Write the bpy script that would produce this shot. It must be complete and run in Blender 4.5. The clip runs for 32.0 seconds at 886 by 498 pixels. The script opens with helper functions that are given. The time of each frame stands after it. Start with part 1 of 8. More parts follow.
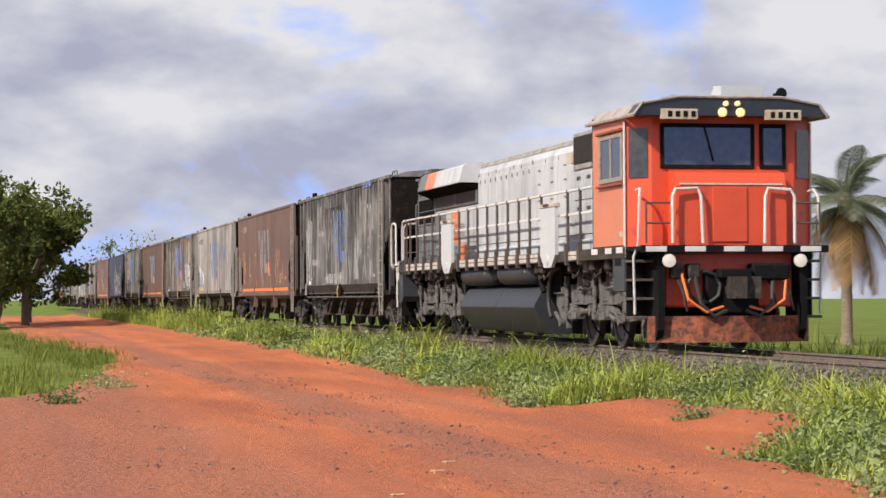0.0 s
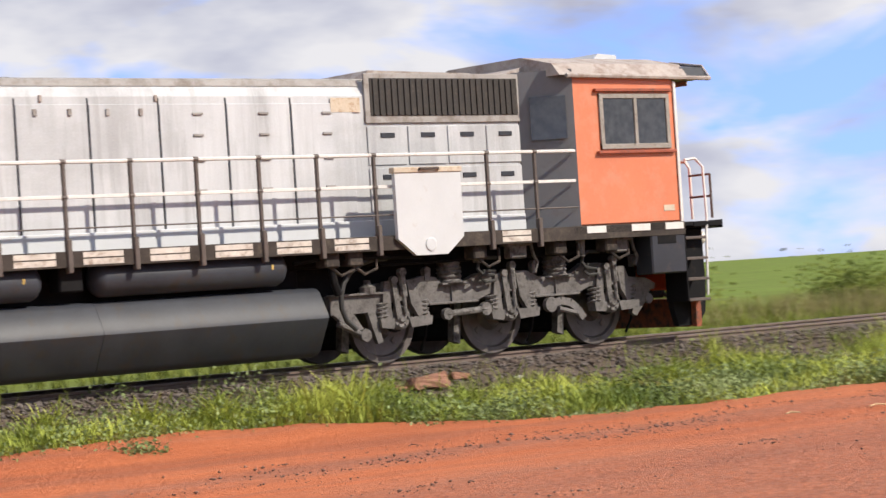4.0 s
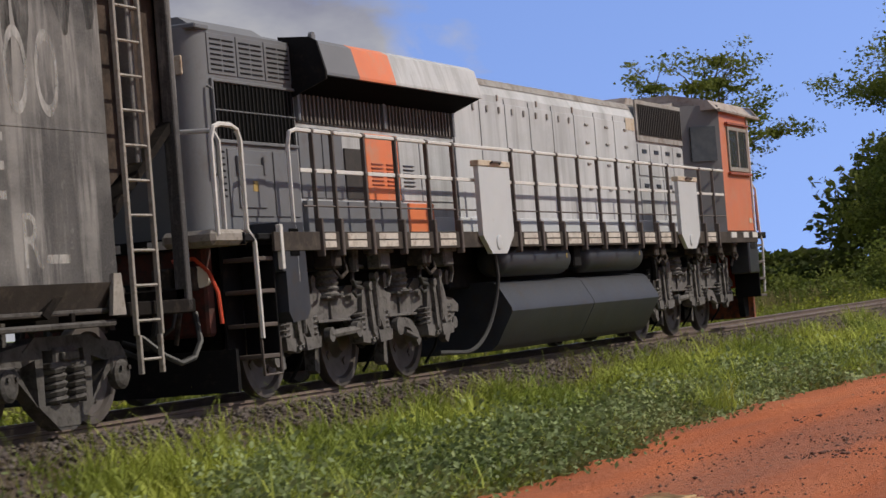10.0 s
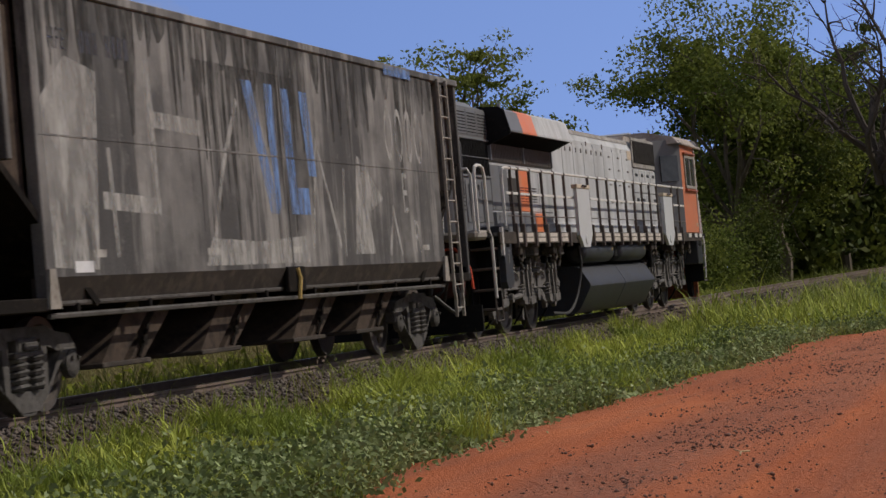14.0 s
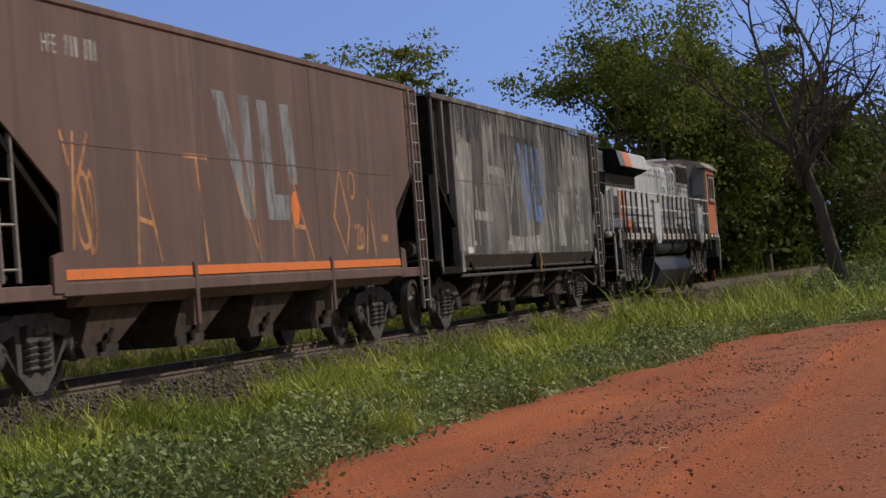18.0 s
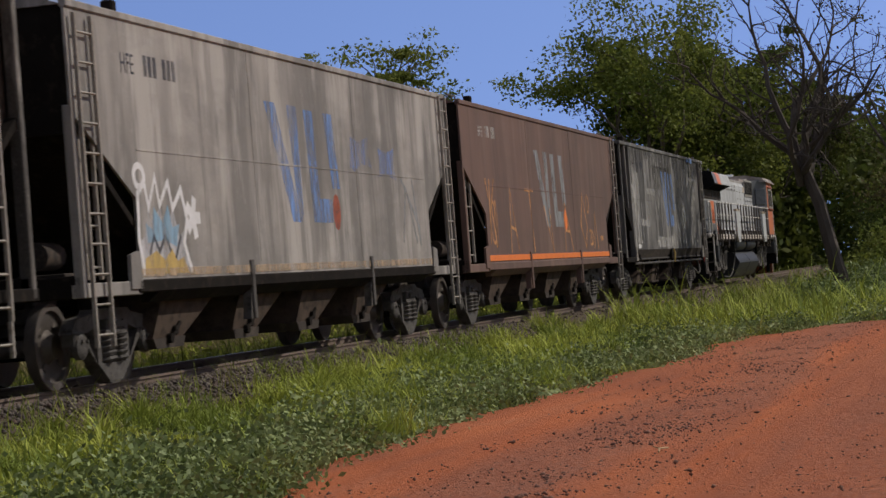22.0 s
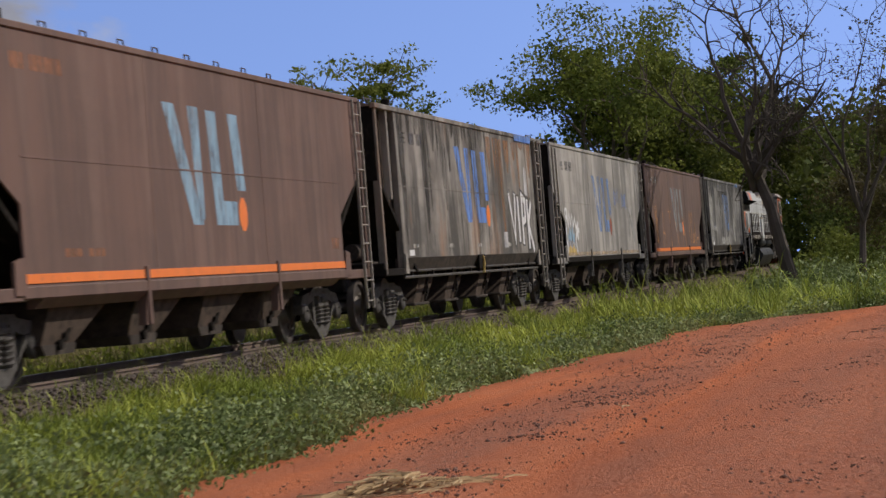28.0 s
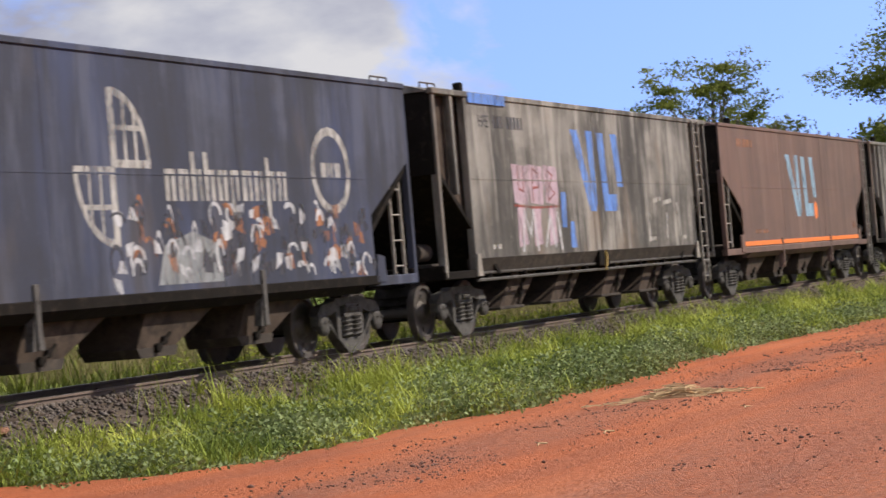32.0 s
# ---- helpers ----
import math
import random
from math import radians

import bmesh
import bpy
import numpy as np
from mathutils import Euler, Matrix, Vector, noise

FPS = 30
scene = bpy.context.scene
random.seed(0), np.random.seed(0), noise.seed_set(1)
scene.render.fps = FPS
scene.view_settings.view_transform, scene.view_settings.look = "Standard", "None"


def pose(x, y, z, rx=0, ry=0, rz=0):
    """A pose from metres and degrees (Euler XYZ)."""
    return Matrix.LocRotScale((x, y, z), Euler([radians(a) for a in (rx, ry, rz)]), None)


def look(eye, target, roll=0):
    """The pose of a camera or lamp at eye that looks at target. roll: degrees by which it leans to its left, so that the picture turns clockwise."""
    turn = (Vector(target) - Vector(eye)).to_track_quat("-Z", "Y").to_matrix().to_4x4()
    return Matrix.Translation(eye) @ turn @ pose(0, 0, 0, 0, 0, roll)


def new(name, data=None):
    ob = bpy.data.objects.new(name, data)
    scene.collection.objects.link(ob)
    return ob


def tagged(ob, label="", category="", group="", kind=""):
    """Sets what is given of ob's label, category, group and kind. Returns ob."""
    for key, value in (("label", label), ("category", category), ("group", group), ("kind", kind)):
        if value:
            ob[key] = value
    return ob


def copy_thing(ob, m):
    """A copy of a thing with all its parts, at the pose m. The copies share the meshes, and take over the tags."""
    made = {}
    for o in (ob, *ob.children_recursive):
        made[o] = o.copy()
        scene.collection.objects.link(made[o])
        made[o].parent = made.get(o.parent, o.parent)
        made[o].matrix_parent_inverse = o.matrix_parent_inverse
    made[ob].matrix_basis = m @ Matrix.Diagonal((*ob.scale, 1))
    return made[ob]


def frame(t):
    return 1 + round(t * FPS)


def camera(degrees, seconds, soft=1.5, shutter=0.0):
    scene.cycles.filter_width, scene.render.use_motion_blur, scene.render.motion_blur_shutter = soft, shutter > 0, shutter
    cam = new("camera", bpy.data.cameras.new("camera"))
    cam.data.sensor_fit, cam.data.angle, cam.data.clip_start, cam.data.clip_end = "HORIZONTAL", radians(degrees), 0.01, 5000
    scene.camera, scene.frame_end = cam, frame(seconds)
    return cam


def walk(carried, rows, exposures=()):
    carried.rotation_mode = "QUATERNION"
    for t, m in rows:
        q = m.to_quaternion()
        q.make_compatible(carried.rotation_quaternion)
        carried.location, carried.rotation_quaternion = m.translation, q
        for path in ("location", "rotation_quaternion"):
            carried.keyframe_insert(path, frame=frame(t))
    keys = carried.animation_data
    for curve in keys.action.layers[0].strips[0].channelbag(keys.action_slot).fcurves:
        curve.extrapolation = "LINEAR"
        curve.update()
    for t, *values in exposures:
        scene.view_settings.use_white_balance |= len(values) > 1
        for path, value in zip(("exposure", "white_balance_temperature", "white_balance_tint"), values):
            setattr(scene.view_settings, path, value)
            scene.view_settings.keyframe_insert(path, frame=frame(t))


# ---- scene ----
cam = camera(21.8, 32.0, shutter=0.35)

# time, place, then heading from +y towards +x, tilt and lean in degrees
PATH = [
    (0.0, 24.50, -9.60, 0.72, -78.40, 1.20, -0.30),
    (1.5, 24.50, -9.60, 0.72, -78.40, 1.20, -0.30),
    (2, 19.34, -17.40, 0.93, -58.94, 1.17, -1.65),
    (2.5, 12.14, -22.09, 0.93, -36.22, 1.07, -2.35),
    (3, 1.29, -26.72, 0.95, -3.80, 0.86, -3.01),
    (3.5, -8.63, -24.43, 0.95, 24.41, 0.75, -3.28),
    (4, -13.07, -22.09, 0.95, 38.86, 0.65, -3.69),
    (4.5, -15.20, -21.67, 0.96, 44.76, 0.56, -3.71),
    (5, -16.47, -20.62, 0.96, 49.04, 0.49, -3.82),
    (5.5, -18.26, -19.58, 0.96, 53.51, 0.44, -3.86),
    (6, -18.61, -18.89, 0.96, 55.90, 0.40, -3.81),
    (6.5, -19.99, -17.75, 0.95, 60.37, 0.40, -3.85),
    (7, -18.10, -15.56, 0.88, 63.65, 0.56, -3.74),
    (7.5, -16.77, -14.23, 0.85, 66.61, 0.59, -4.03),
    (8, -13.72, -13.01, 0.80, 66.85, 0.78, -3.94),
    (8.5, -10.86, -11.99, 0.76, 66.42, 0.90, -4.23),
    (9, -8.68, -11.05, 0.73, 67.57, 1.00, -4.28),
    (9.5, -5.73, -10.00, 0.70, 68.11, 1.22, -4.46),
    (10, -3.09, -9.19, 0.68, 68.61, 1.36, -4.59),
    (10.5, -1.67, -8.76, 0.67, 70.91, 1.21, -4.79),
    (11, -0.33, -8.46, 0.68, 72.99, 1.15, -4.78),
    (11.5, 0.77, -8.26, 0.68, 74.49, 1.13, -4.84),
    (12, 0.78, -8.26, 0.68, 74.42, 0.95, -4.88),
    (13, 0.78, -8.26, 0.68, 74.41, 0.94, -4.89),
    (14, 0.73, -8.27, 0.68, 74.51, 1.02, -4.91),
    (14.5, 0.69, -8.28, 0.68, 75.33, 0.99, -4.83),
    (15.5, 0.58, -8.30, 0.68, 76.20, 0.88, -4.59),
    (16.5, 0.53, -8.31, 0.68, 76.40, 0.80, -4.44),
    (25.5, 0.53, -8.32, 0.68, 76.38, 0.80, -4.44),
    (26.5, 0.54, -8.32, 0.68, 76.41, 0.82, -4.65),
    (27.0, 0.42, -8.34, 0.68, 76.46, 0.83, -4.84),
    (27.5, -0.30, -8.44, 0.68, 76.63, 0.82, -5.25),
    (28, -4.68, -9.09, 0.70, 77.27, 0.69, -4.53),
    (28.5, -6.78, -9.47, 0.71, 77.17, 0.63, -4.40),
    (29, -8.99, -9.93, 0.72, 77.02, 0.50, -4.20),
    (29.5, -9.06, -9.96, 0.72, 76.10, 0.61, -4.31),
    (30, -9.40, -10.07, 0.73, 74.73, 0.68, -4.43),
    (30.5, -10.71, -10.44, 0.74, 72.93, 0.72, -4.67),
    (31, -11.17, -11.05, 0.75, 70.67, 0.74, -4.87),
    (31.5, -13.59, -11.72, 0.78, 70.14, 0.68, -4.71),
    (32, -14.33, -12.41, 0.80, 68.25, 0.75, -4.88),
]


def camera_pose(x, y, z, az, tilt, lean):
    a, p = radians(az), radians(tilt)
    way = Vector((math.sin(a) * math.cos(p), math.cos(a) * math.cos(p), math.sin(p)))
    eye = Vector((x, y, z))
    return look(eye, eye + way, lean)


EXPOSURES = [(t, stops, 7020, 10) for t, stops in ((0.0, 0.2), (1.5, 0.2), (3.0, 0.32), (6.0, 0.3), (8.0, 0.15), (10.0, -0.5), (12.0, -0.86), (25.5, -0.86), (28.0, -0.6), (30.0, -0.32), (32.0, 0.08))]
walk(cam, [(row[0], camera_pose(*row[1:])) for row in PATH], exposures=EXPOSURES)

# ---- light ----
SUN_WAY = Vector((0.42, -0.73, 0.71)).normalized()
sun_data = bpy.data.lights.new("sun", "SUN")
sun_data.energy, sun_data.angle, sun_data.color = 4.6, radians(0.53), (1.0, 0.95, 0.87)
sun = new("sun", sun_data)
sun.matrix_world = look(SUN_WAY * 60, Vector((0, 0, 0)))


def nodes_of(owner):
    owner.use_nodes = True
    tree = owner.node_tree
    tree.nodes.clear()

    def add(kind, inputs=None, operation="", data_type="", blend_type=""):
        n = tree.nodes.new("ShaderNode" + kind)
        if operation:
            n.operation = operation
        if data_type:
            n.data_type = data_type
        if blend_type:
            n.blend_type = blend_type
        for key, value in (inputs or {}).items():
            if hasattr(value, "is_output"):
                tree.links.new(value, n.inputs[key])
            else:
                n.inputs[key].default_value = value
        return n
    return tree, add


def ramp(add, fac, *stops):
    n = add("ValToRGB", {"Fac": fac})
    el = n.color_ramp.elements
    while len(el) < len(stops):
        el.new(0.5)
    for e, (p, c) in zip(el, stops):
        e.position = p
        e.color = (*c, 1) if len(c) == 3 else c
    return n.outputs["Color"]


def mixc(add, fac, a, b, blend="MIX"):
    n = add("Mix", data_type="RGBA", blend_type=blend)
    t = n.id_data
    for key, value in ((0, fac), (6, a), (7, b)):
        if hasattr(value, "is_output"):
            t.links.new(value, n.inputs[key])
        else:
            n.inputs[key].default_value = value if key == 0 else (*value, 1)
    return n.outputs[2]


world = bpy.data.worlds.new("sky")
scene.world = world
wt, wadd = nodes_of(world)
sky = wadd("TexSky")
sky.sky_type, sky.sun_disc, sky.sun_elevation = "NISHITA", False, math.asin(SUN_WAY.z)
sky.sun_rotation, sky.air_density, sky.dust_density, sky.ozone_density = math.atan2(SUN_WAY.x, SUN_WAY.y), 1.0, 0.6, 2.5
wc = wadd("TexCoord")
wsep = wadd("SeparateXYZ", {"Vector": wc.outputs["Generated"]})
# the deep blue of a washed sky reaches far down
lift = wadd("Math", {0: wsep.outputs["Z"], 1: 0.30}, operation="ADD")
wt.links.new(wadd("CombineXYZ", {"X": wsep.outputs["X"], "Y": wsep.outputs["Y"], "Z": lift.outputs[0]}).outputs[0], sky.inputs["Vector"])
tall = wadd("Math", {0: wsep.outputs["Z"], 1: 2.1}, operation="MULTIPLY")
sheet = wadd("CombineXYZ", {"X": wsep.outputs["X"], "Y": wsep.outputs["Y"], "Z": tall.outputs[0]})
big = wadd("TexNoise", {"Vector": sheet.outputs[0], "Scale": 8.2, "Detail": 10.0, "Roughness": 0.55, "Distortion": 0.35})
shade = wadd("TexNoise", {"Vector": wadd("Mapping", {"Vector": sheet.outputs[0], "Location": (0.0, 0.0, -0.05)}).outputs[0], "Scale": 10.0, "Detail": 8.0, "Roughness": 0.52})
# the sky is clear down the line and clouded over the rest
cover = wadd("MapRange", {"Value": wsep.outputs["X"], "From Min": 0.89, "From Max": 0.966, "To Min": 0.10, "To Max": -0.19})
# streaks of cloud higher up
high = wadd("MapRange", {"Value": wsep.outputs["Z"], "From Min": 0.135, "From Max": 0.22, "To Min": 0.0, "To Max": 0.17})
sum_ = wadd("Math", {0: cover.outputs[0], 1: high.outputs[0]}, operation="ADD")
capped = wadd("Math", {0: sum_.outputs[0], 1: 0.105}, operation="MINIMUM")
dens = wadd("Math", {0: big.outputs["Fac"], 1: capped.outputs[0]}, operation="ADD")
mask = ramp(wadd, dens.outputs[0], (0.44, (0, 0, 0)), (0.58, (1, 1, 1)))
cloud = ramp(wadd, shade.outputs["Fac"], (0.36, (0.53, 0.54, 0.67)), (0.48, (0.74, 0.75, 0.83)), (0.60, (1.0, 0.98, 0.98)))
bg_sky = wadd("Background", {"Color": mixc(wadd, 1.0, sky.outputs[0], (1.02, 1.06, 1.40), "MULTIPLY"), "Strength": 0.225})
bg_cloud = wadd("Background", {"Color": mixc(wadd, 1.0, cloud, (0.92, 0.97, 1.08), "MULTIPLY"), "Strength": 0.71})
wmix = wadd("MixShader", {0: mask, 1: bg_sky.outputs[0], 2: bg_cloud.outputs[0]})
wt.links.new(wmix.outputs[0], wadd("OutputWorld").inputs["Surface"])


# ---- materials ----
def surface(name, color, rough=0.7, metal=0.0, vary=0.25, scale=3.0, grain=40.0, bump=0.15, stretch=(1, 1, 1), dirt=None,
            dirt_at=0.6, tilt_random=0.0, spec=0.5, wear=None):
    """A painted, rusted or plain surface: colour with coarse and fine variation, dirt in patches, fine relief."""
    m = bpy.data.materials.new(name)
    t, add = nodes_of(m)
    co = add("TexCoord").outputs["Object"]
    mp = add("Mapping", {"Vector": co, "Scale": stretch}).outputs[0]
    n1 = add("TexNoise", {"Vector": mp, "Scale": scale, "Detail": 6.0, "Roughness": 0.6}).outputs["Fac"]
    n2 = add("TexNoise", {"Vector": co, "Scale": grain, "Detail": 4.0, "Roughness": 0.65}).outputs["Fac"]
    lo = tuple(c * (1 - vary) for c in color)
    hi = tuple(min(1, c * (1 + vary)) for c in color)
    col = ramp(add, n1, (0.3, lo), (0.7, hi))
    col = mixc(add, 0.35, col, ramp(add, n2, (0.3, lo), (0.7, hi)))
    if tilt_random:
        rnd = add("ObjectInfo").outputs["Random"]
        col = mixc(add, tilt_random, col, ramp(add, rnd, (0, tuple(c * 0.6 for c in color)), (1, tuple(min(1, c * 1.4) for c in color))))
    if dirt:
        n3 = add("TexNoise", {"Vector": mp, "Scale": scale * 2.3, "Detail": 8.0, "Roughness": 0.7}).outputs["Fac"]
        col = mixc(add, ramp(add, n3, (dirt_at - 0.08, (0, 0, 0)), (dirt_at + 0.1, (0.85, 0.85, 0.85))), col, dirt)
    b = add("BsdfPrincipled", {"Base Color": col, "Metallic": metal, "Specular IOR Level": spec,
                               "Roughness": add("MapRange", {"Value": n2, "To Min": max(0.05, rough - 0.12), "To Max": min(1, rough + 0.12)}).outputs[0]})
    if wear:
        nw = add("TexNoise", {"Vector": add("Mapping", {"Vector": co, "Scale": (3.2, 1, 0.9)}).outputs[0], "Scale": 1.6, "Detail": 7.0, "Roughness": 0.72}).outputs["Fac"]
        t.links.new(ramp(add, nw, (wear - 0.14, (0.04,) * 3), (wear + 0.15, (0.88,) * 3)), b.inputs["Alpha"])
    if bump:
        bp = add("Bump", {"Height": n2, "Strength": bump, "Distance": 0.02})
        t.links.new(bp.outputs[0], b.inputs["Normal"])
    t.links.new(b.outputs[0], add("OutputMaterial").inputs["Surface"])
    return m


def streaked(name, base, dark, light, amount=0.5, rust=None, scale=2.2, bias=0.0, pale=0.0):
    """Old wagon paint: broad and fine streaks that run down the sheet, blotches of soot, a fine grain."""
    m = bpy.data.materials.new(name)
    t, add = nodes_of(m)
    co = add("TexCoord").outputs["Object"]

    def field(sx, sz, s, detail, rough=0.6, at=(0, 0, 0)):
        return add("TexNoise", {"Vector": add("Mapping", {"Vector": co, "Scale": (sx, 1, sz), "Location": at}).outputs[0], "Scale": s, "Detail": detail, "Roughness": rough}).outputs["Fac"]
    s1 = field(scale * 0.55, 0.07, 2.2, 4.0)
    s2 = field(scale * 2.2, 0.16, 2.2, 5.0, 0.65, (5, 0, 2))
    s3 = field(scale * 1.2, 0.12, 2.4, 6.0, 0.68, (1, 0, 7))
    pt = field(0.45, 0.9, 0.9, 7.0, 0.62, (9, 0, 0))
    fl = field(1.0, 1.0, 7.0, 6.0, 0.72)
    gr = field(1.0, 1.0, 55.0, 3.0)
    a = amount
    col = mixc(add, ramp(add, s1, (0.40 + bias, (0, 0, 0)), (0.56 + bias, (a, a, a))), base, dark)
    col = mixc(add, ramp(add, s3, (0.50, (0, 0, 0)), (0.60, (a * 0.9,) * 3)), col, light)
    col = mixc(add, ramp(add, s2, (0.52, (0, 0, 0)), (0.63, (a * 0.85,) * 3)), col, dark)
    col = mixc(add, ramp(add, pt, (0.46, (0, 0, 0)), (0.62, (a * 0.75,) * 3)), col, dark)
    col = mixc(add, ramp(add, fl, (0.60, (0, 0, 0)), (0.72, (a * 0.5,) * 3)), col, light)
    if pale:
        pl = field(0.5, 0.55, 0.8, 5.0, 0.6, (2.1, 0, 5.2))
        col = mixc(add, ramp(add, pl, (0.50, (0, 0, 0)), (0.62, (pale,) * 3)), col, light)
    if rust:
        rs = field(0.6, 0.25, 1.1, 6.0, 0.6, (3.3, 0, 1.7))
        col = mixc(add, ramp(add, rs, (0.54, (0, 0, 0)), (0.66, (0.65,) * 3)), col, rust)
    col = mixc(add, 0.15, col, ramp(add, gr, (0.3, dark), (0.7, light)))
    b = add("BsdfPrincipled", {"Base Color": col, "Roughness": 0.72, "Specular IOR Level": 0.35})
    t.links.new(add("Bump", {"Height": s3, "Strength": 0.12, "Distance": 0.03}).outputs[0], b.inputs["Normal"])
    t.links.new(b.outputs[0], add("OutputMaterial").inputs["Surface"])
    return m


def leafy(name, a, b_, rough=0.7, through_=0.35, spec=0.22):
    """Leaves and grass: each piece differs, light passes through."""
    m = bpy.data.materials.new(name)
    t, add = nodes_of(m)
    geo = add("NewGeometry").outputs["Random Per Island"]
    co = add("TexCoord").outputs["Object"]
    n = add("TexNoise", {"Vector": co, "Scale": 0.55, "Detail": 3.0}).outputs["Fac"]
    col = mixc(add, ramp(add, n, (0.36, (0, 0, 0)), (0.64, (1, 1, 1))), ramp(add, geo, (0, tuple(c * 0.55 for c in a)), (1, tuple(c * 1.3 for c in a))),
               ramp(add, geo, (0, tuple(c * 0.6 for c in b_)), (1, tuple(c * 1.3 for c in b_))))
    p = add("BsdfPrincipled", {"Base Color": col, "Roughness": rough, "Specular IOR Level": spec})
    tr = add("BsdfTranslucent", {"Color": col})
    mx = add("MixShader", {0: through_, 1: p.outputs[0], 2: tr.outputs[0]})
    t.links.new(mx.outputs[0], add("OutputMaterial").inputs["Surface"])
    return m


def clay_material():
    m = bpy.data.materials.new("red_clay")
    t, add = nodes_of(m)
    co = add("TexCoord").outputs["Object"]

    def field(sx, sy, s, detail, rough=0.6, at=(0, 0, 0)):
        return add("TexNoise", {"Vector": add("Mapping", {"Vector": co, "Scale": (sx, sy, 1), "Location": at}).outputs[0], "Scale": s, "Detail": detail, "Roughness": rough}).outputs["Fac"]
    a = field(0.16, 0.8, 0.9, 8.0)
    lane = field(0.035, 1.1, 1.3, 5.0, 0.55, (4, 7, 0))
    clod = field(1, 1, 5.5, 6.0, 0.75)
    g = field(1, 1, 22.0, 6.0, 0.72)
    spots = field(1, 1, 11.0, 4.0, 0.65, (3, 1, 0))
    col = ramp(add, a, (0.34, (0.36, 0.112, 0.054)), (0.46, (0.485, 0.143, 0.060)), (0.58, (0.585, 0.187, 0.078)), (0.72, (0.53, 0.225, 0.136)))
    # grey-brown gravel between and beside the wheel lanes
    wob = field(0.06, 0.25, 1.0, 4.0, 0.6, (2, 9, 0))
    yy = add("Math", {0: add("SeparateXYZ", {"Vector": co}).outputs["Y"], 1: add("Math", {0: wob, 1: 3.2}, operation="MULTIPLY").outputs[0]}, operation="ADD").outputs[0]
    across = add("MapRange", {"Value": yy, "From Min": -8.4, "From Max": 1.6}).outputs[0]
    strip = ramp(add, across, (0.0, (0.95,) * 3), (0.24, (0.85,) * 3), (0.33, (0.0,) * 3), (0.42, (0.0,) * 3), (0.47, (0.95,) * 3), (0.52, (0.85,) * 3), (0.60, (0.0,) * 3), (1.0, (0.0,) * 3))
    grit = field(1, 1, 16.0, 5.0, 0.8, (6, 2, 0))
    lanes = add("Math", {0: lane, 1: add("Math", {0: grit, 1: 0.28}, operation="MULTIPLY").outputs[0]}, operation="ADD").outputs[0]
    col = mixc(add, ramp(add, lanes, (0.58, (0, 0, 0)), (0.74, (0.42,) * 3)), col, ramp(add, grit, (0.38, (0.13, 0.060, 0.048)), (0.62, (0.34, 0.175, 0.135))))
    gravel = add("Math", {0: strip, 1: ramp(add, grit, (0.36, (0.25,) * 3), (0.56, (1, 1, 1)))}, operation="MULTIPLY").outputs[0]
    col = mixc(add, add("Math", {0: gravel, 1: 0.86}, operation="MULTIPLY").outputs[0], col, ramp(add, spots, (0.38, (0.15, 0.078, 0.064)), (0.60, (0.36, 0.185, 0.142))))
    col = mixc(add, ramp(add, clod, (0.54, (0, 0, 0)), (0.74, (0.5,) * 3)), col, (0.26, 0.105, 0.068))
    col = mixc(add, ramp(add, spots, (0.62, (0, 0, 0)), (0.70, (0.5,) * 3)), col, (0.20, 0.100, 0.080))
    col = mixc(add, 0.22, col, ramp(add, g, (0.3, (0.22, 0.065, 0.035)), (0.7, (0.74, 0.33, 0.19))))
    col = mixc(add, 1.0, col, (1.10, 1.03, 1.0), "MULTIPLY")
    b = add("BsdfPrincipled", {"Base Color": col, "Roughness": 0.95, "Specular IOR Level": 0.12})
    hgt = add("Math", {0: add("Math", {0: clod, 1: 2.5}, operation="MULTIPLY").outputs[0], 1: g}, operation="ADD").outputs[0]
    t.links.new(add("Bump", {"Height": hgt, "Strength": 0.7, "Distance": 0.05}).outputs[0], b.inputs["Normal"])
    t.links.new(b.outputs[0], add("OutputMaterial").inputs["Surface"])
    return m


def glass_material():
    m = bpy.data.materials.new("window_glass")
    t, add = nodes_of(m)
    n = add("TexNoise", {"Vector": add("TexCoord").outputs["Object"], "Scale": 9.0, "Detail": 4.0}).outputs["Fac"]
    b = add("BsdfPrincipled", {"Base Color": ramp(add, n, (0.3, (0.028, 0.032, 0.036)), (0.7, (0.06, 0.065, 0.07))), "Roughness": 0.09, "Specular IOR Level": 0.8})
    t.links.new(b.outputs[0], add("OutputMaterial").inputs["Surface"])
    return m


def lamp_material(name, color, strength):
    m = bpy.data.materials.new(name)
    t, add = nodes_of(m)
    b = add("BsdfPrincipled", {"Base Color": (*color, 1), "Roughness": 0.2, "Emission Color": (*color, 1), "Emission Strength": strength})
    t.links.new(b.outputs[0], add("OutputMaterial").inputs["Surface"])
    return m


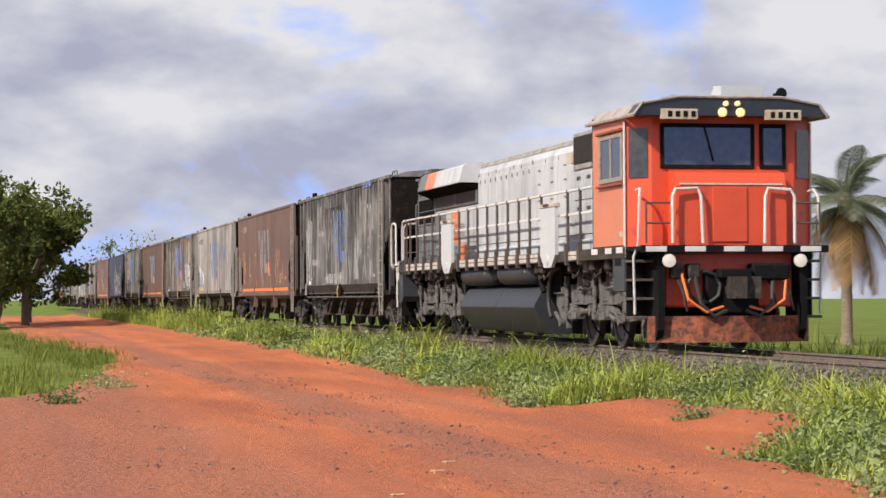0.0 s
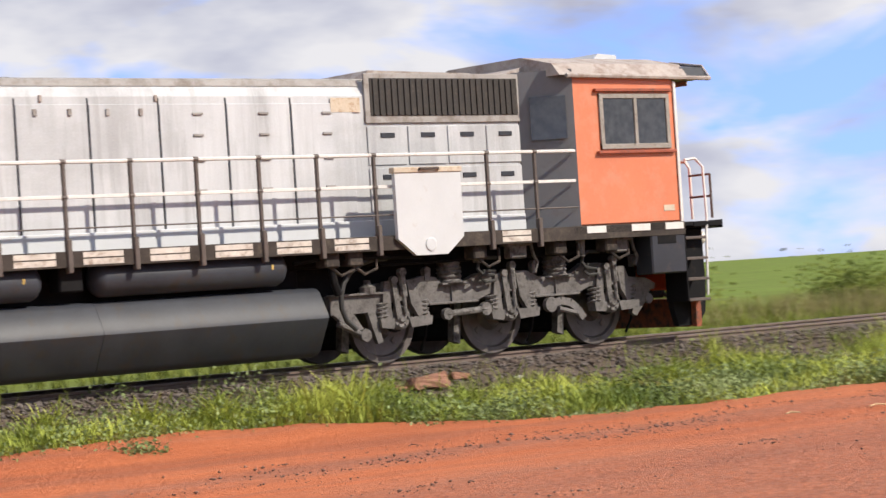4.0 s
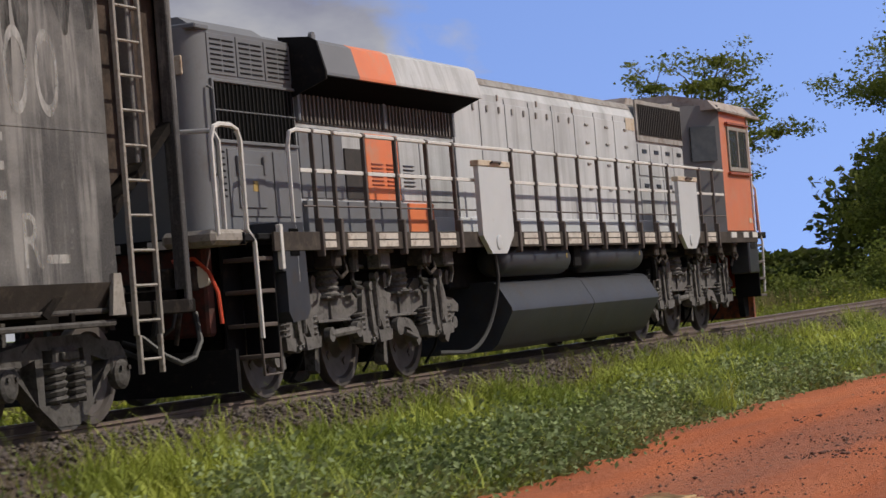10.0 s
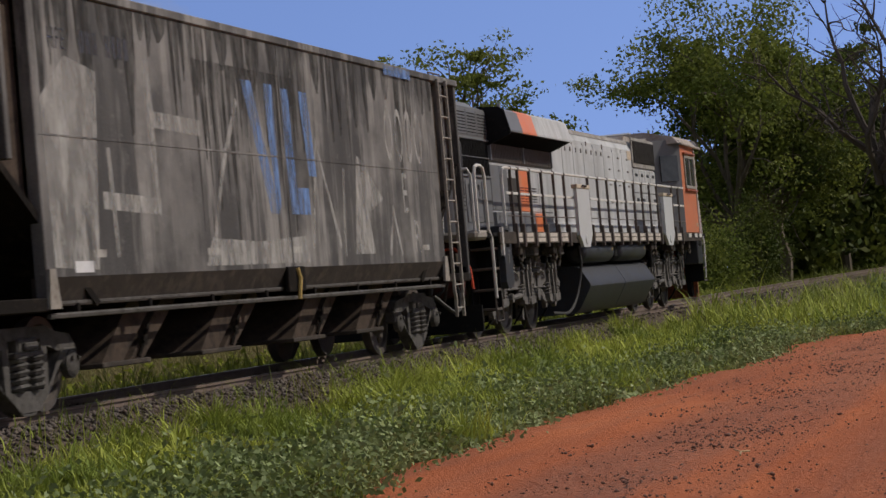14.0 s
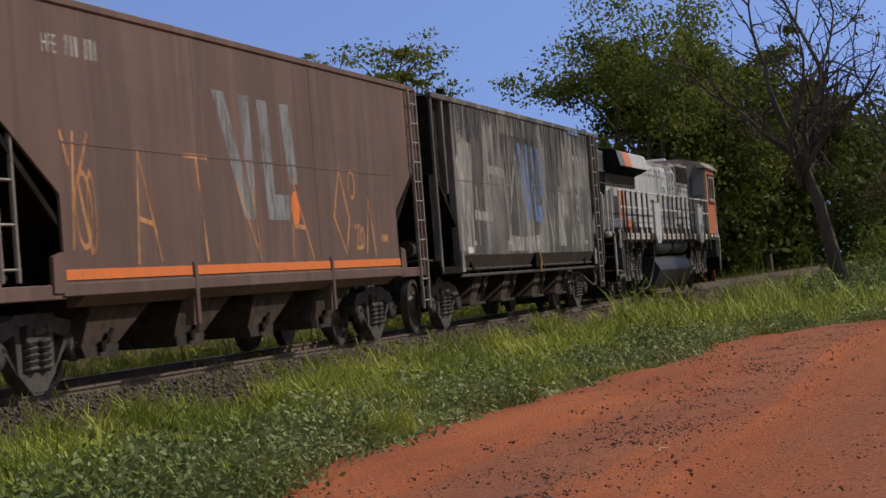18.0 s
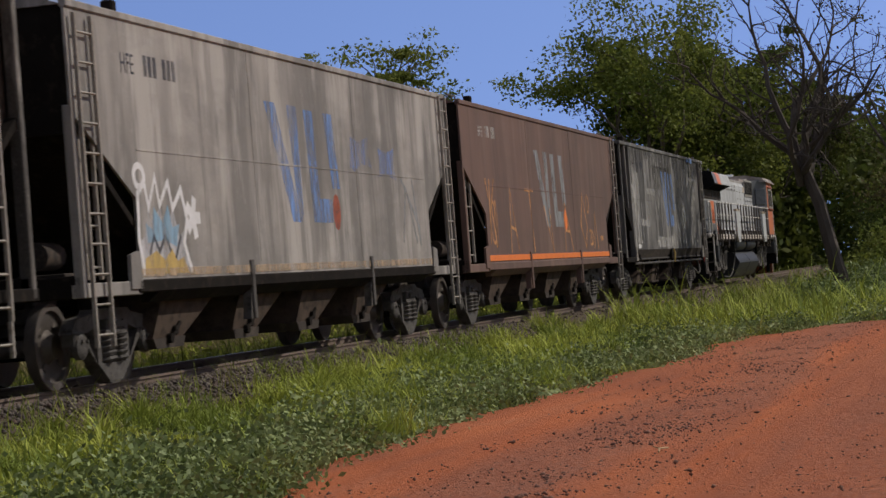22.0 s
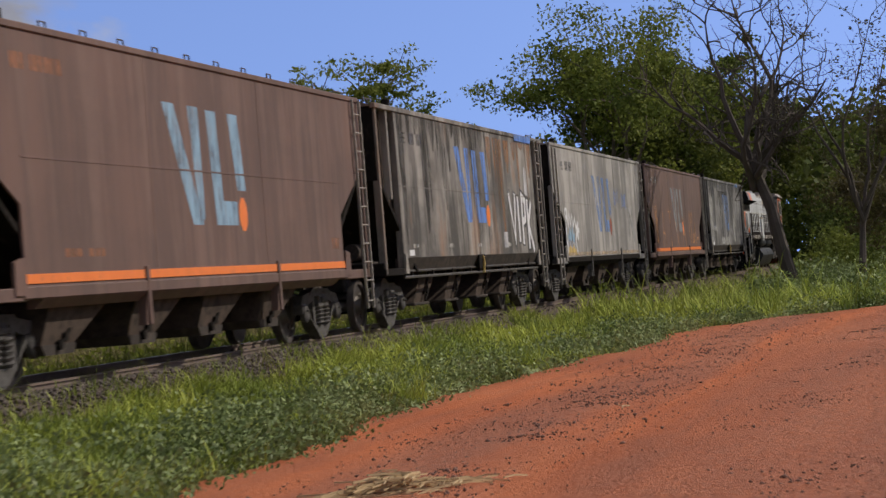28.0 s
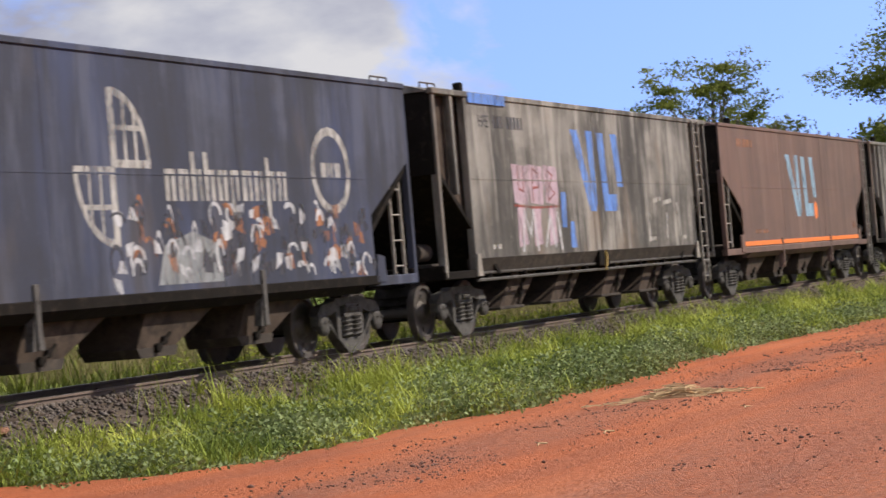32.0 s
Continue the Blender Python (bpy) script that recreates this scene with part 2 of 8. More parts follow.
CLAY = clay_material()
# soil colour lowered to paint shade into the gaps between plants
SOIL = surface("verge_soil_shade_dark", (0.075, 0.070, 0.030), 0.95, vary=0.5, scale=0.35, grain=9, bump=0.5, dirt=(0.17, 0.085, 0.05), dirt_at=0.60, spec=0.1)
FIELD = surface("field_green", (0.12, 0.17, 0.030), 0.95, vary=0.4, scale=0.09, grain=1.3, bump=0.4, dirt=(0.16, 0.14, 0.06), dirt_at=0.6, spec=0.08)
LAWN = surface("short_grass_ground", (0.12, 0.15, 0.028), 0.95, vary=0.4, scale=0.5, grain=12, bump=0.5, dirt=(0.12, 0.10, 0.05), dirt_at=0.62, spec=0.08)
BALLAST = surface("ballast_bed", (0.098, 0.076, 0.064), 0.95, vary=0.5, scale=6, grain=30, bump=0.9, dirt=(0.10, 0.08, 0.042), dirt_at=0.56, spec=0.1)
STONE = surface("ballast_stone", (0.135, 0.115, 0.105), 0.9, vary=0.5, scale=3, grain=25, bump=0.3, dirt=(0.11, 0.066, 0.048), dirt_at=0.58, spec=0.15)
PEBBLE = surface("road_pebble", (0.215, 0.122, 0.096), 0.95, vary=0.5, scale=3, grain=20, bump=0.2, spec=0.1)
RAIL = surface("rail_steel", (0.155, 0.112, 0.092), 0.8, 0.0, vary=0.3, scale=5, bump=0.2)
RAILTOP = surface("rail_head_steel", (0.22, 0.18, 0.16), 0.35, 0.9, vary=0.2, scale=5, bump=0.05)
SLEEPER = surface("sleeper_wood", (0.058, 0.044, 0.035), 0.95, vary=0.4, scale=2, stretch=(1, 0.2, 1), tilt_random=0.3, bump=0.4, spec=0.08)
WHITE = streaked("hood_white_paint", (0.49, 0.505, 0.53), (0.23, 0.23, 0.235), (0.61, 0.625, 0.65), 0.48, scale=1.0, bias=0.05)
GREY = surface("rear_grey_paint", (0.140, 0.145, 0.156), 0.5, vary=0.14, scale=1.5, bump=0.06, dirt=(0.11, 0.095, 0.088), dirt_at=0.64)
ORANGE = surface("orange_paint", (0.72, 0.195, 0.075), 0.45, vary=0.10, scale=1.2, bump=0.05, dirt=(0.55, 0.27, 0.17), dirt_at=0.60)
CABORANGE = surface("faded_cab_orange", (0.60, 0.185, 0.095), 0.42, vary=0.12, scale=1.2, bump=0.05, dirt=(0.54, 0.235, 0.145), dirt_at=0.57)
RED = surface("front_red_orange_paint", (0.66, 0.080, 0.032), 0.4, vary=0.12, scale=1.5, bump=0.05, dirt=(0.30, 0.055, 0.04), dirt_at=0.64)
RUSTPLOUGH = surface("rusty_orange_plough", (0.33, 0.085, 0.036), 0.75, vary=0.45, scale=4, bump=0.25, dirt=(0.035, 0.026, 0.022), dirt_at=0.50)
# darker copy of the end red: the rear sheet's shade in its colour
SHADEDRED = surface("shaded_grimy_red_paint", (0.085, 0.016, 0.010), 0.7, vary=0.4, scale=3, bump=0.1, dirt=(0.02, 0.015, 0.013), dirt_at=0.52)
SILLPALE = surface("worn_pale_sill_paint", (0.52, 0.475, 0.43), 0.7, vary=0.22, scale=5, bump=0.1, dirt=(0.22, 0.16, 0.12), dirt_at=0.58)
ROOFP = surface("roof_dusty_paint", (0.36, 0.315, 0.29), 0.85, vary=0.25, scale=2, bump=0.15, dirt=(0.21, 0.15, 0.125), dirt_at=0.55)
TANKPAINT = surface("blue_grey_tank_paint", (0.036, 0.040, 0.050), 0.48, vary=0.3, scale=2, bump=0.06, dirt=(0.045, 0.036, 0.030), dirt_at=0.60, spec=0.28)
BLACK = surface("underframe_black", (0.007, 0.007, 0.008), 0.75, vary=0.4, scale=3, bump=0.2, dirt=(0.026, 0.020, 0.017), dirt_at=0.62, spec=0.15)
# matte black that paints shade into openings and under the flare
VOID = surface("matte_shade_black", (0.004, 0.004, 0.004), 0.95, vary=0.3, scale=4, bump=0.1, spec=0.04)
TRUCK = surface("truck_dusty_steel", (0.042, 0.036, 0.033), 0.85, 0.0, vary=0.4, scale=4, bump=0.25, dirt=(0.12, 0.092, 0.074), dirt_at=0.58, spec=0.15)
DARKPANEL = surface("dark_blue_grey_steel", (0.026, 0.029, 0.036), 0.36, vary=0.25, scale=2, bump=0.05, dirt=(0.065, 0.052, 0.045), dirt_at=0.62)
DUSTROOF = surface("dusty_grey_hood_roof", (0.30, 0.285, 0.275), 0.85, vary=0.25, scale=1.5, bump=0.12, dirt=(0.15, 0.12, 0.10), dirt_at=0.56)
MESHM = surface("grille_dark_brown", (0.026, 0.022, 0.020), 0.7, vary=0.3, scale=6, bump=0.2, dirt=(0.07, 0.052, 0.042), dirt_at=0.62)
SCREENBAR = surface("screen_bar_brown_grey", (0.13, 0.11, 0.10), 0.7, vary=0.25, scale=6, bump=0.1)
CREAM = surface("dusty_cream_paint", (0.50, 0.42, 0.33), 0.7, vary=0.2, scale=4, bump=0.1, dirt=(0.30, 0.17, 0.09), dirt_at=0.58)
PALEPANEL = surface("shield_pale_paint", (0.51, 0.525, 0.545), 0.5, vary=0.06, scale=2, bump=0.04, dirt=(0.42, 0.38, 0.35), dirt_at=0.68)
RAILING = surface("handrail_brown_grey", (0.085, 0.066, 0.058), 0.6, vary=0.3, scale=8, bump=0.1)
RAILWHITE = surface("handrail_white_paint", (0.62, 0.60, 0.58), 0.5, vary=0.12, scale=8, bump=0.05, dirt=(0.3, 0.24, 0.2), dirt_at=0.66)
BLUE = surface("faded_blue_lettering", (0.11, 0.27, 0.75), 0.6, vary=0.3, scale=3, bump=0.05, dirt=(0.13, 0.15, 0.20), dirt_at=0.54, stretch=(2, 1, 0.3), wear=0.39)
PALEBLUE = surface("pale_blue_lettering", (0.25, 0.42, 0.58), 0.6, vary=0.2, scale=3, bump=0.05, dirt=(0.26, 0.27, 0.30), dirt_at=0.58, stretch=(2, 1, 0.3), wear=0.38)
DIMBLUE = surface("washed_blue_lettering", (0.155, 0.30, 0.66), 0.65, vary=0.3, scale=3, bump=0.05, dirt=(0.13, 0.14, 0.17), dirt_at=0.53, stretch=(2, 1, 0.3), wear=0.48)
FAINTBLUE = surface("faint_blue_spray", (0.20, 0.30, 0.62), 0.65, vary=0.3, scale=3, bump=0.05, stretch=(2, 1, 0.3), wear=0.56)
FAINTCREAM = surface("worn_off_cream_stripe", (0.48, 0.36, 0.25), 0.7, vary=0.25, scale=4, bump=0.05, wear=0.52)
WORNBLUE = surface("worn_grey_blue_lettering", (0.26, 0.275, 0.295), 0.7, vary=0.25, scale=3, bump=0.05, dirt=(0.18, 0.13, 0.12), dirt_at=0.62, stretch=(2, 1, 0.3), wear=0.40)
MARKORANGE = surface("orange_mark_paint", (0.78, 0.20, 0.045), 0.55, vary=0.12, scale=3, bump=0.05, dirt=(0.4, 0.15, 0.07), dirt_at=0.64)
SPRAYORANGE = surface("orange_spray_paint", (0.62, 0.30, 0.12), 0.6, vary=0.2, scale=6, bump=0.0, wear=0.4)
SPRAYBROWN = surface("faded_orange_code_paint", (0.36, 0.15, 0.075), 0.7, vary=0.3, scale=6, bump=0.0, wear=0.46)
SPRAYWHITE = surface("white_spray_paint", (0.58, 0.58, 0.62), 0.6, vary=0.2, scale=6, bump=0.0, wear=0.45)
SPRAYFRESH = surface("fresh_white_spray_paint", (0.74, 0.74, 0.77), 0.6, vary=0.15, scale=6, bump=0.0, wear=0.30)
SPRAYPINK = surface("pink_spray_paint", (0.50, 0.37, 0.44), 0.6, vary=0.25, scale=6, bump=0.0, wear=0.43)
SPRAYRED = surface("dark_red_spray_paint", (0.30, 0.07, 0.06), 0.7, vary=0.3, scale=6, bump=0.0, wear=0.47)
SPRAYDARK = surface("dark_spray_paint", (0.05, 0.05, 0.065), 0.6, vary=0.2, scale=6, bump=0.0, wear=0.42)
SPRAYYELLOW = surface("yellow_spray_paint", (0.55, 0.38, 0.12), 0.6, vary=0.2, scale=6, bump=0.0, wear=0.4)
MARKWHITE = surface("pale_marking_paint", (0.50, 0.48, 0.46), 0.6, vary=0.2, scale=6, bump=0.0, wear=0.47)
W_BROWN = streaked("brown_wagon_paint", (0.158, 0.093, 0.077), (0.080, 0.054, 0.049), (0.215, 0.141, 0.120), 0.50, scale=1.0)
W_GREY = streaked("pale_grey_wagon_paint", (0.36, 0.335, 0.318), (0.105, 0.100, 0.097), (0.47, 0.445, 0.425), 0.72, scale=0.7)
W_DARK = streaked("charcoal_wagon_paint", (0.098, 0.093, 0.093), (0.028, 0.027, 0.029), (0.32, 0.307, 0.297), 0.85, scale=1.0, pale=0.5)
GHOST = surface("washed_out_white_paint", (0.42, 0.41, 0.40), 0.7, vary=0.25, scale=3, bump=0.05, stretch=(2, 1, 0.3), wear=0.48)
SOOTWASH = surface("soot_wash", (0.022, 0.020, 0.020), 0.9, vary=0.3, scale=2, bump=0.05, stretch=(2, 1, 0.4), wear=0.50)
RUSTWASH = surface("rust_wash", (0.30, 0.15, 0.075), 0.8, vary=0.35, scale=2, bump=0.05, stretch=(2, 1, 0.4), wear=0.50)
W_SOOT = streaked("sooty_grey_wagon_paint", (0.185, 0.165, 0.150), (0.034, 0.031, 0.029), (0.36, 0.34, 0.315), 0.92, rust=(0.34, 0.17, 0.085), scale=0.85, pale=0.5)
W_PALE = streaked("weathered_grey_wagon_paint", (0.160, 0.148, 0.136), (0.024, 0.022, 0.021), (0.35, 0.33, 0.305), 0.96, scale=1.0, pale=0.5, rust=(0.18, 0.12, 0.08))
W_BLUE = streaked("dark_blue_wagon_paint", (0.040, 0.053, 0.115), (0.024, 0.025, 0.033), (0.088, 0.098, 0.145), 0.72, scale=0.7, rust=(0.075, 0.062, 0.062))
# underframe grime; on the end slopes its near-black also stands for shade
W_UNDER = surface("wagon_grime_and_shade_black", (0.012, 0.010, 0.009), 0.9, vary=0.4, scale=2.5, bump=0.25, dirt=(0.042, 0.032, 0.026), dirt_at=0.61, spec=0.1)
W_SILL = surface("grimy_sill_plate", (0.050, 0.042, 0.038), 0.85, vary=0.35, scale=2.0, bump=0.2, dirt=(0.10, 0.082, 0.068), dirt_at=0.58, spec=0.15)
W_CHUTE = surface("dusty_hopper_chute", (0.075, 0.056, 0.046), 0.85, vary=0.35, scale=2.5, bump=0.2, dirt=(0.030, 0.025, 0.022), dirt_at=0.54, spec=0.1)
FRAMESTEEL = surface("side_frame_grey_steel", (0.128, 0.120, 0.117), 0.8, 0.0, vary=0.45, scale=4, bump=0.3, dirt=(0.026, 0.022, 0.020), dirt_at=0.60, spec=0.2)
GEAR = surface("truck_grey_steel", (0.138, 0.130, 0.126), 0.75, 0.0, vary=0.5, scale=5, bump=0.3, dirt=(0.030, 0.026, 0.024), dirt_at=0.55, spec=0.2)
W_STEEL = surface("wagon_truck_steel", (0.092, 0.086, 0.083), 0.8, 0.0, vary=0.45, scale=4, bump=0.3, dirt=(0.026, 0.022, 0.020), dirt_at=0.58, spec=0.2)
LADDER = surface("ladder_dusty_steel", (0.27, 0.245, 0.22), 0.7, vary=0.3, scale=6, bump=0.1, dirt=(0.12, 0.09, 0.07), dirt_at=0.6)
WHEEL = surface("wheel_steel", (0.12, 0.105, 0.098), 0.55, 0.5, vary=0.35, scale=7, bump=0.15)
RUBBER = surface("black_hose_rubber", (0.03, 0.03, 0.03), 0.6, vary=0.2, scale=5, bump=0.05)
COPPER = surface("rust_red_steel", (0.30, 0.07, 0.035), 0.6, vary=0.35, scale=5, bump=0.15, dirt=(0.06, 0.04, 0.035), dirt_at=0.58)
GLASS = glass_material()
HEADLIGHT = lamp_material("headlight_lit", (1.0, 0.70, 0.32), 0.55)
LENS = lamp_material("lamp_lens_pale", (0.75, 0.70, 0.62), 0.04)
BARK = surface("tree_bark", (0.12, 0.095, 0.072), 0.95, vary=0.4, scale=4, stretch=(1, 1, 0.25), bump=0.6)
BAREBARK = surface("bare_grey_bark", (0.070, 0.056, 0.048), 0.95, vary=0.4, scale=5, stretch=(1, 1, 0.3), bump=0.5)
PALMBARK = surface("palm_bark", (0.22, 0.17, 0.12), 0.95, vary=0.4, scale=6, stretch=(1, 1, 3), bump=0.7)
LEAF = leafy("tree_leaves", (0.112, 0.152, 0.031), (0.215, 0.238, 0.050), through_=0.36)
LEAFDARK = leafy("dark_tree_leaves", (0.060, 0.088, 0.018), (0.125, 0.142, 0.032), through_=0.28)
LEAFDRY = leafy("vine_leaves", (0.10, 0.095, 0.030), (0.085, 0.065, 0.035))
GRASS = leafy("grass_blades", (0.19, 0.26, 0.050), (0.46, 0.50, 0.098), through_=0.22)
FARGRASS = leafy("meadow_grass_blades", (0.12, 0.155, 0.026), (0.20, 0.22, 0.038), through_=0.2)
GRASSDRY = leafy("dry_grass_stalks", (0.30, 0.24, 0.12), (0.20, 0.19, 0.07))
WEED = leafy("weed_leaves", (0.13, 0.18, 0.062), (0.29, 0.35, 0.145), rough=0.55, through_=0.15, spec=0.22)
HERB = leafy("yellow_green_herbs", (0.24, 0.28, 0.040), (0.38, 0.40, 0.055), through_=0.2)
PALMLEAF = leafy("palm_fronds", (0.135, 0.155, 0.090), (0.185, 0.20, 0.135), through_=0.2)
PALMDRY = leafy("dry_palm_fronds", (0.42, 0.24, 0.095), (0.28, 0.17, 0.08), through_=0.2)
STRAW = surface("dry_straw", (0.50, 0.36, 0.20), 0.9, vary=0.4, scale=5, bump=0.1, tilt_random=0.4)
BRICK = surface("broken_brick", (0.27, 0.135, 0.09), 0.95, vary=0.45, scale=6, bump=0.8, tilt_random=0.3)
PAPER = surface("pale_litter", (0.62, 0.60, 0.57), 0.7, vary=0.1, scale=5, bump=0.05)


# ---- building tools ----
class Mesher:
    """Collects corners and faces for one mesh."""

    def __init__(self):
        self.v, self.f = [], []

    def add(self, verts, faces):
        n = len(self.v)
        self.v += [tuple(p) for p in verts]
        self.f += [tuple(i + n for i in f) for f in faces]
        return self

    def box(self, x0, x1, y0, y1, z0, z1, b=0.012):
        b = min(b, (x1 - x0) * 0.3, (y1 - y0) * 0.3, (z1 - z0) * 0.3)
        vs, fs = [], []
        for z, i in ((z0, b), (z0 + b, 0), (z1 - b, 0), (z1, b)):
            k = i
            vs += [(x0 + k + (0 if i else b), y0 + k, z), (x1 - k - (0 if i else b), y0 + k, z), (x1 - k, y0 + k + (0 if i else b), z), (x1 - k, y1 - k - (0 if i else b), z),
                   (x1 - k - (0 if i else b), y1 - k, z), (x0 + k + (0 if i else b), y1 - k, z), (x0 + k, y1 - k - (0 if i else b), z), (x0 + k, y0 + k + (0 if i else b), z)]
        fs.append(tuple(reversed(range(8))))
        for r in range(3):
            for j in range(8):
                a, c = r * 8 + j, r * 8 + (j + 1) % 8
                fs.append((a, c, c + 8, a + 8))
        fs.append(tuple(range(24, 32)))
        return self.add(vs, fs)

    def prism(self, poly, a, b, axis="y"):
        """A flat outline in (x, z), (y, z) or (x, y), drawn out from a to b along the third axis."""
        n = len(poly)
        area = sum(poly[i][0] * poly[(i + 1) % n][1] - poly[(i + 1) % n][0] * poly[i][1] for i in range(n))
        if (area < 0) != (axis == "y"):
            poly = list(reversed(poly))
        put = {"y": lambda p, d: (p[0], d, p[1]), "x": lambda p, d: (d, p[0], p[1]), "z": lambda p, d: (p[0], p[1], d)}[axis]
        vs = [put(p, a) for p in poly] + [put(p, b) for p in poly]
        fs = [tuple(reversed(range(n))), tuple(range(n, 2 * n))] + [(i, (i + 1) % n, (i + 1) % n + n, i + n) for i in range(n)]
        return self.add(vs, fs)

    def tube(self, pts, r, n=6, r2=None, caps=True):
        """A round bar along a line of points."""
        pts = [Vector(p) for p in pts]
        rings, m = [], len(pts)
        for i, p in enumerate(pts):
            d = (pts[min(i + 1, m - 1)] - pts[max(i - 1, 0)]).normalized()
            u = d.orthogonal().normalized() if i == 0 else (u - d * u.dot(d)).normalized()
            w = d.cross(u)
            rr = r if r2 is None else r + (r2 - r) * i / max(1, m - 1)
            rings += [p + (u * math.cos(2 * math.pi * k / n) + w * math.sin(2 * math.pi * k / n)) * rr for k in range(n)]
        fs = [(i * n + k, i * n + (k + 1) % n, (i + 1) * n + (k + 1) % n, (i + 1) * n + k) for i in range(m - 1) for k in range(n)]
        if caps:
            fs += [tuple(reversed(range(n))), tuple(range((m - 1) * n, m * n))]
        return self.add(rings, fs)

    def lathe(self, profile, centre, axis="y", n=20):
        """A turned shape: profile of (along, radius)."""
        c = Vector(centre)
        e = {"y": (Vector((0, 1, 0)), Vector((1, 0, 0)), Vector((0, 0, 1))), "x": (Vector((1, 0, 0)), Vector((0, 1, 0)), Vector((0, 0, 1))),
             "z": (Vector((0, 0, 1)), Vector((1, 0, 0)), Vector((0, 1, 0)))}[axis]
        vs = [c + e[0] * a + (e[1] * math.cos(2 * math.pi * k / n) + e[2] * math.sin(2 * math.pi * k / n)) * r for a, r in profile for k in range(n)]
        m = len(profile)
        fs = [(i * n + k, i * n + (k + 1) % n, (i + 1) * n + (k + 1) % n, (i + 1) * n + k) for i in range(m - 1) for k in range(n)]
        fs += [tuple(reversed(range(n))), tuple(range((m - 1) * n, m * n))]
        return self.add(vs, fs)

    def spring(self, x, y, z0, z1, r, turns=5, wire=0.016):
        k = turns * 8
        return self.tube([(x + r * math.cos(i * math.pi / 4), y + r * math.sin(i * math.pi / 4), z0 + (z1 - z0) * i / k) for i in range(k + 1)], wire, 4)

    def mesh(self, name, material, smooth=False):
        me = bpy.data.meshes.new(name)
        me.from_pydata(self.v, [], self.f)
        me.materials.append(material)
        if smooth:
            me.shade_smooth()
            me.set_sharp_from_angle(angle=radians(35))
        bm = bmesh.new()
        bm.from_mesh(me)
        bmesh.ops.recalc_face_normals(bm, faces=bm.faces)
        bm.to_mesh(me)
        bm.free()
        return me


def part(name, mesher, material, parent, label="", at=None, smooth=False):
    data = mesher if isinstance(mesher, bpy.types.Mesh) else mesher.mesh(name, material, smooth)
    ob = new(name, data)
    ob.parent = parent
    if at:
        ob.location = at
    return tagged(ob, label)


def thing(name, label, category, at=(0, 0, 0), group="", kind=""):
    ob = new(name)
    ob.empty_display_size = 0.2
    ob.location = at
    return tagged(ob, label, category, group, kind)


def bulk(name, verts, faces, material, label, category="", kind="stuff", parent=None):
    """A large mesh from arrays; all faces have the same number of corners."""
    me = bpy.data.meshes.new(name)
    verts, faces = np.asarray(verts, np.float32), np.asarray(faces, np.int32)
    me.vertices.add(len(verts))
    me.vertices.foreach_set("co", verts.ravel())
    k = faces.shape[1]
    me.loops.add(faces.size)
    me.loops.foreach_set("vertex_index", faces.ravel())
    me.polygons.add(len(faces))
    me.polygons.foreach_set("loop_start", np.arange(0, faces.size, k, dtype=np.int32))
    me.update(calc_edges=True)
    me.materials.append(material)
    ob = new(name, me)
    if parent:
        ob.parent = parent
    return tagged(ob, label, category, kind=kind)


RNG = np.random.default_rng(7)
GROUND = -0.78
RAIL_TOP = -0.10


def wave(x, y, s):
    return noise.noise(Vector((x * s, y * s, 4.2)))


def edge_north(x):
    """The road's edge towards the track."""
    base = np.interp(x, [-180, -43, -17.4, -12.8, -10.9, -8.4, -5.2, -4.4, -2.3, 0, 2, 3.4, 4.8, 6.8, 10, 16.5, 20, 24.5, 32, 38, 42.5, 46, 50, 54, 60, 66], [-1.0, -1.1, -1.6, -2.2, -1.65, -1.95, -2.2, -1.0, -0.8, -0.7, -1.0, -1.7, -2.8, -2.75, -3.2, -3.1, -2.8, -2.8, -3.3, -3.5, -3.6, -5.5, -8, -12, -21, -32])
    return float(base) + 0.30 * wave(x, 1.0, 0.55) + 0.16 * wave(x, 9.0, 1.9)


def edge_south(x):
    base = np.interp(x, [-180, -66, -38, -30, -24, -14, -10, -4, 4, 30, 66], [-7.6, -7.7, -5.8, -6.3, -6.9, -8.0, -9.5, -22, -34, -38, -36])
    return float(base) + 0.35 * wave(x, 30.0, 0.4) + 0.15 * wave(x, 40.0, 1.4)


def ground_height(x, y):
    """Height of the soil: the verge climbs from the road to the track bed."""
    z = np.interp(y, [-4, -2.2, -0.3, 0.35, 2.65, 3.4, 6, 12, 60, 400], [-0.80, -0.80, -0.56, -0.44, -0.44, -0.50, -0.72, -0.80, -1.2, -6.0])
    return z


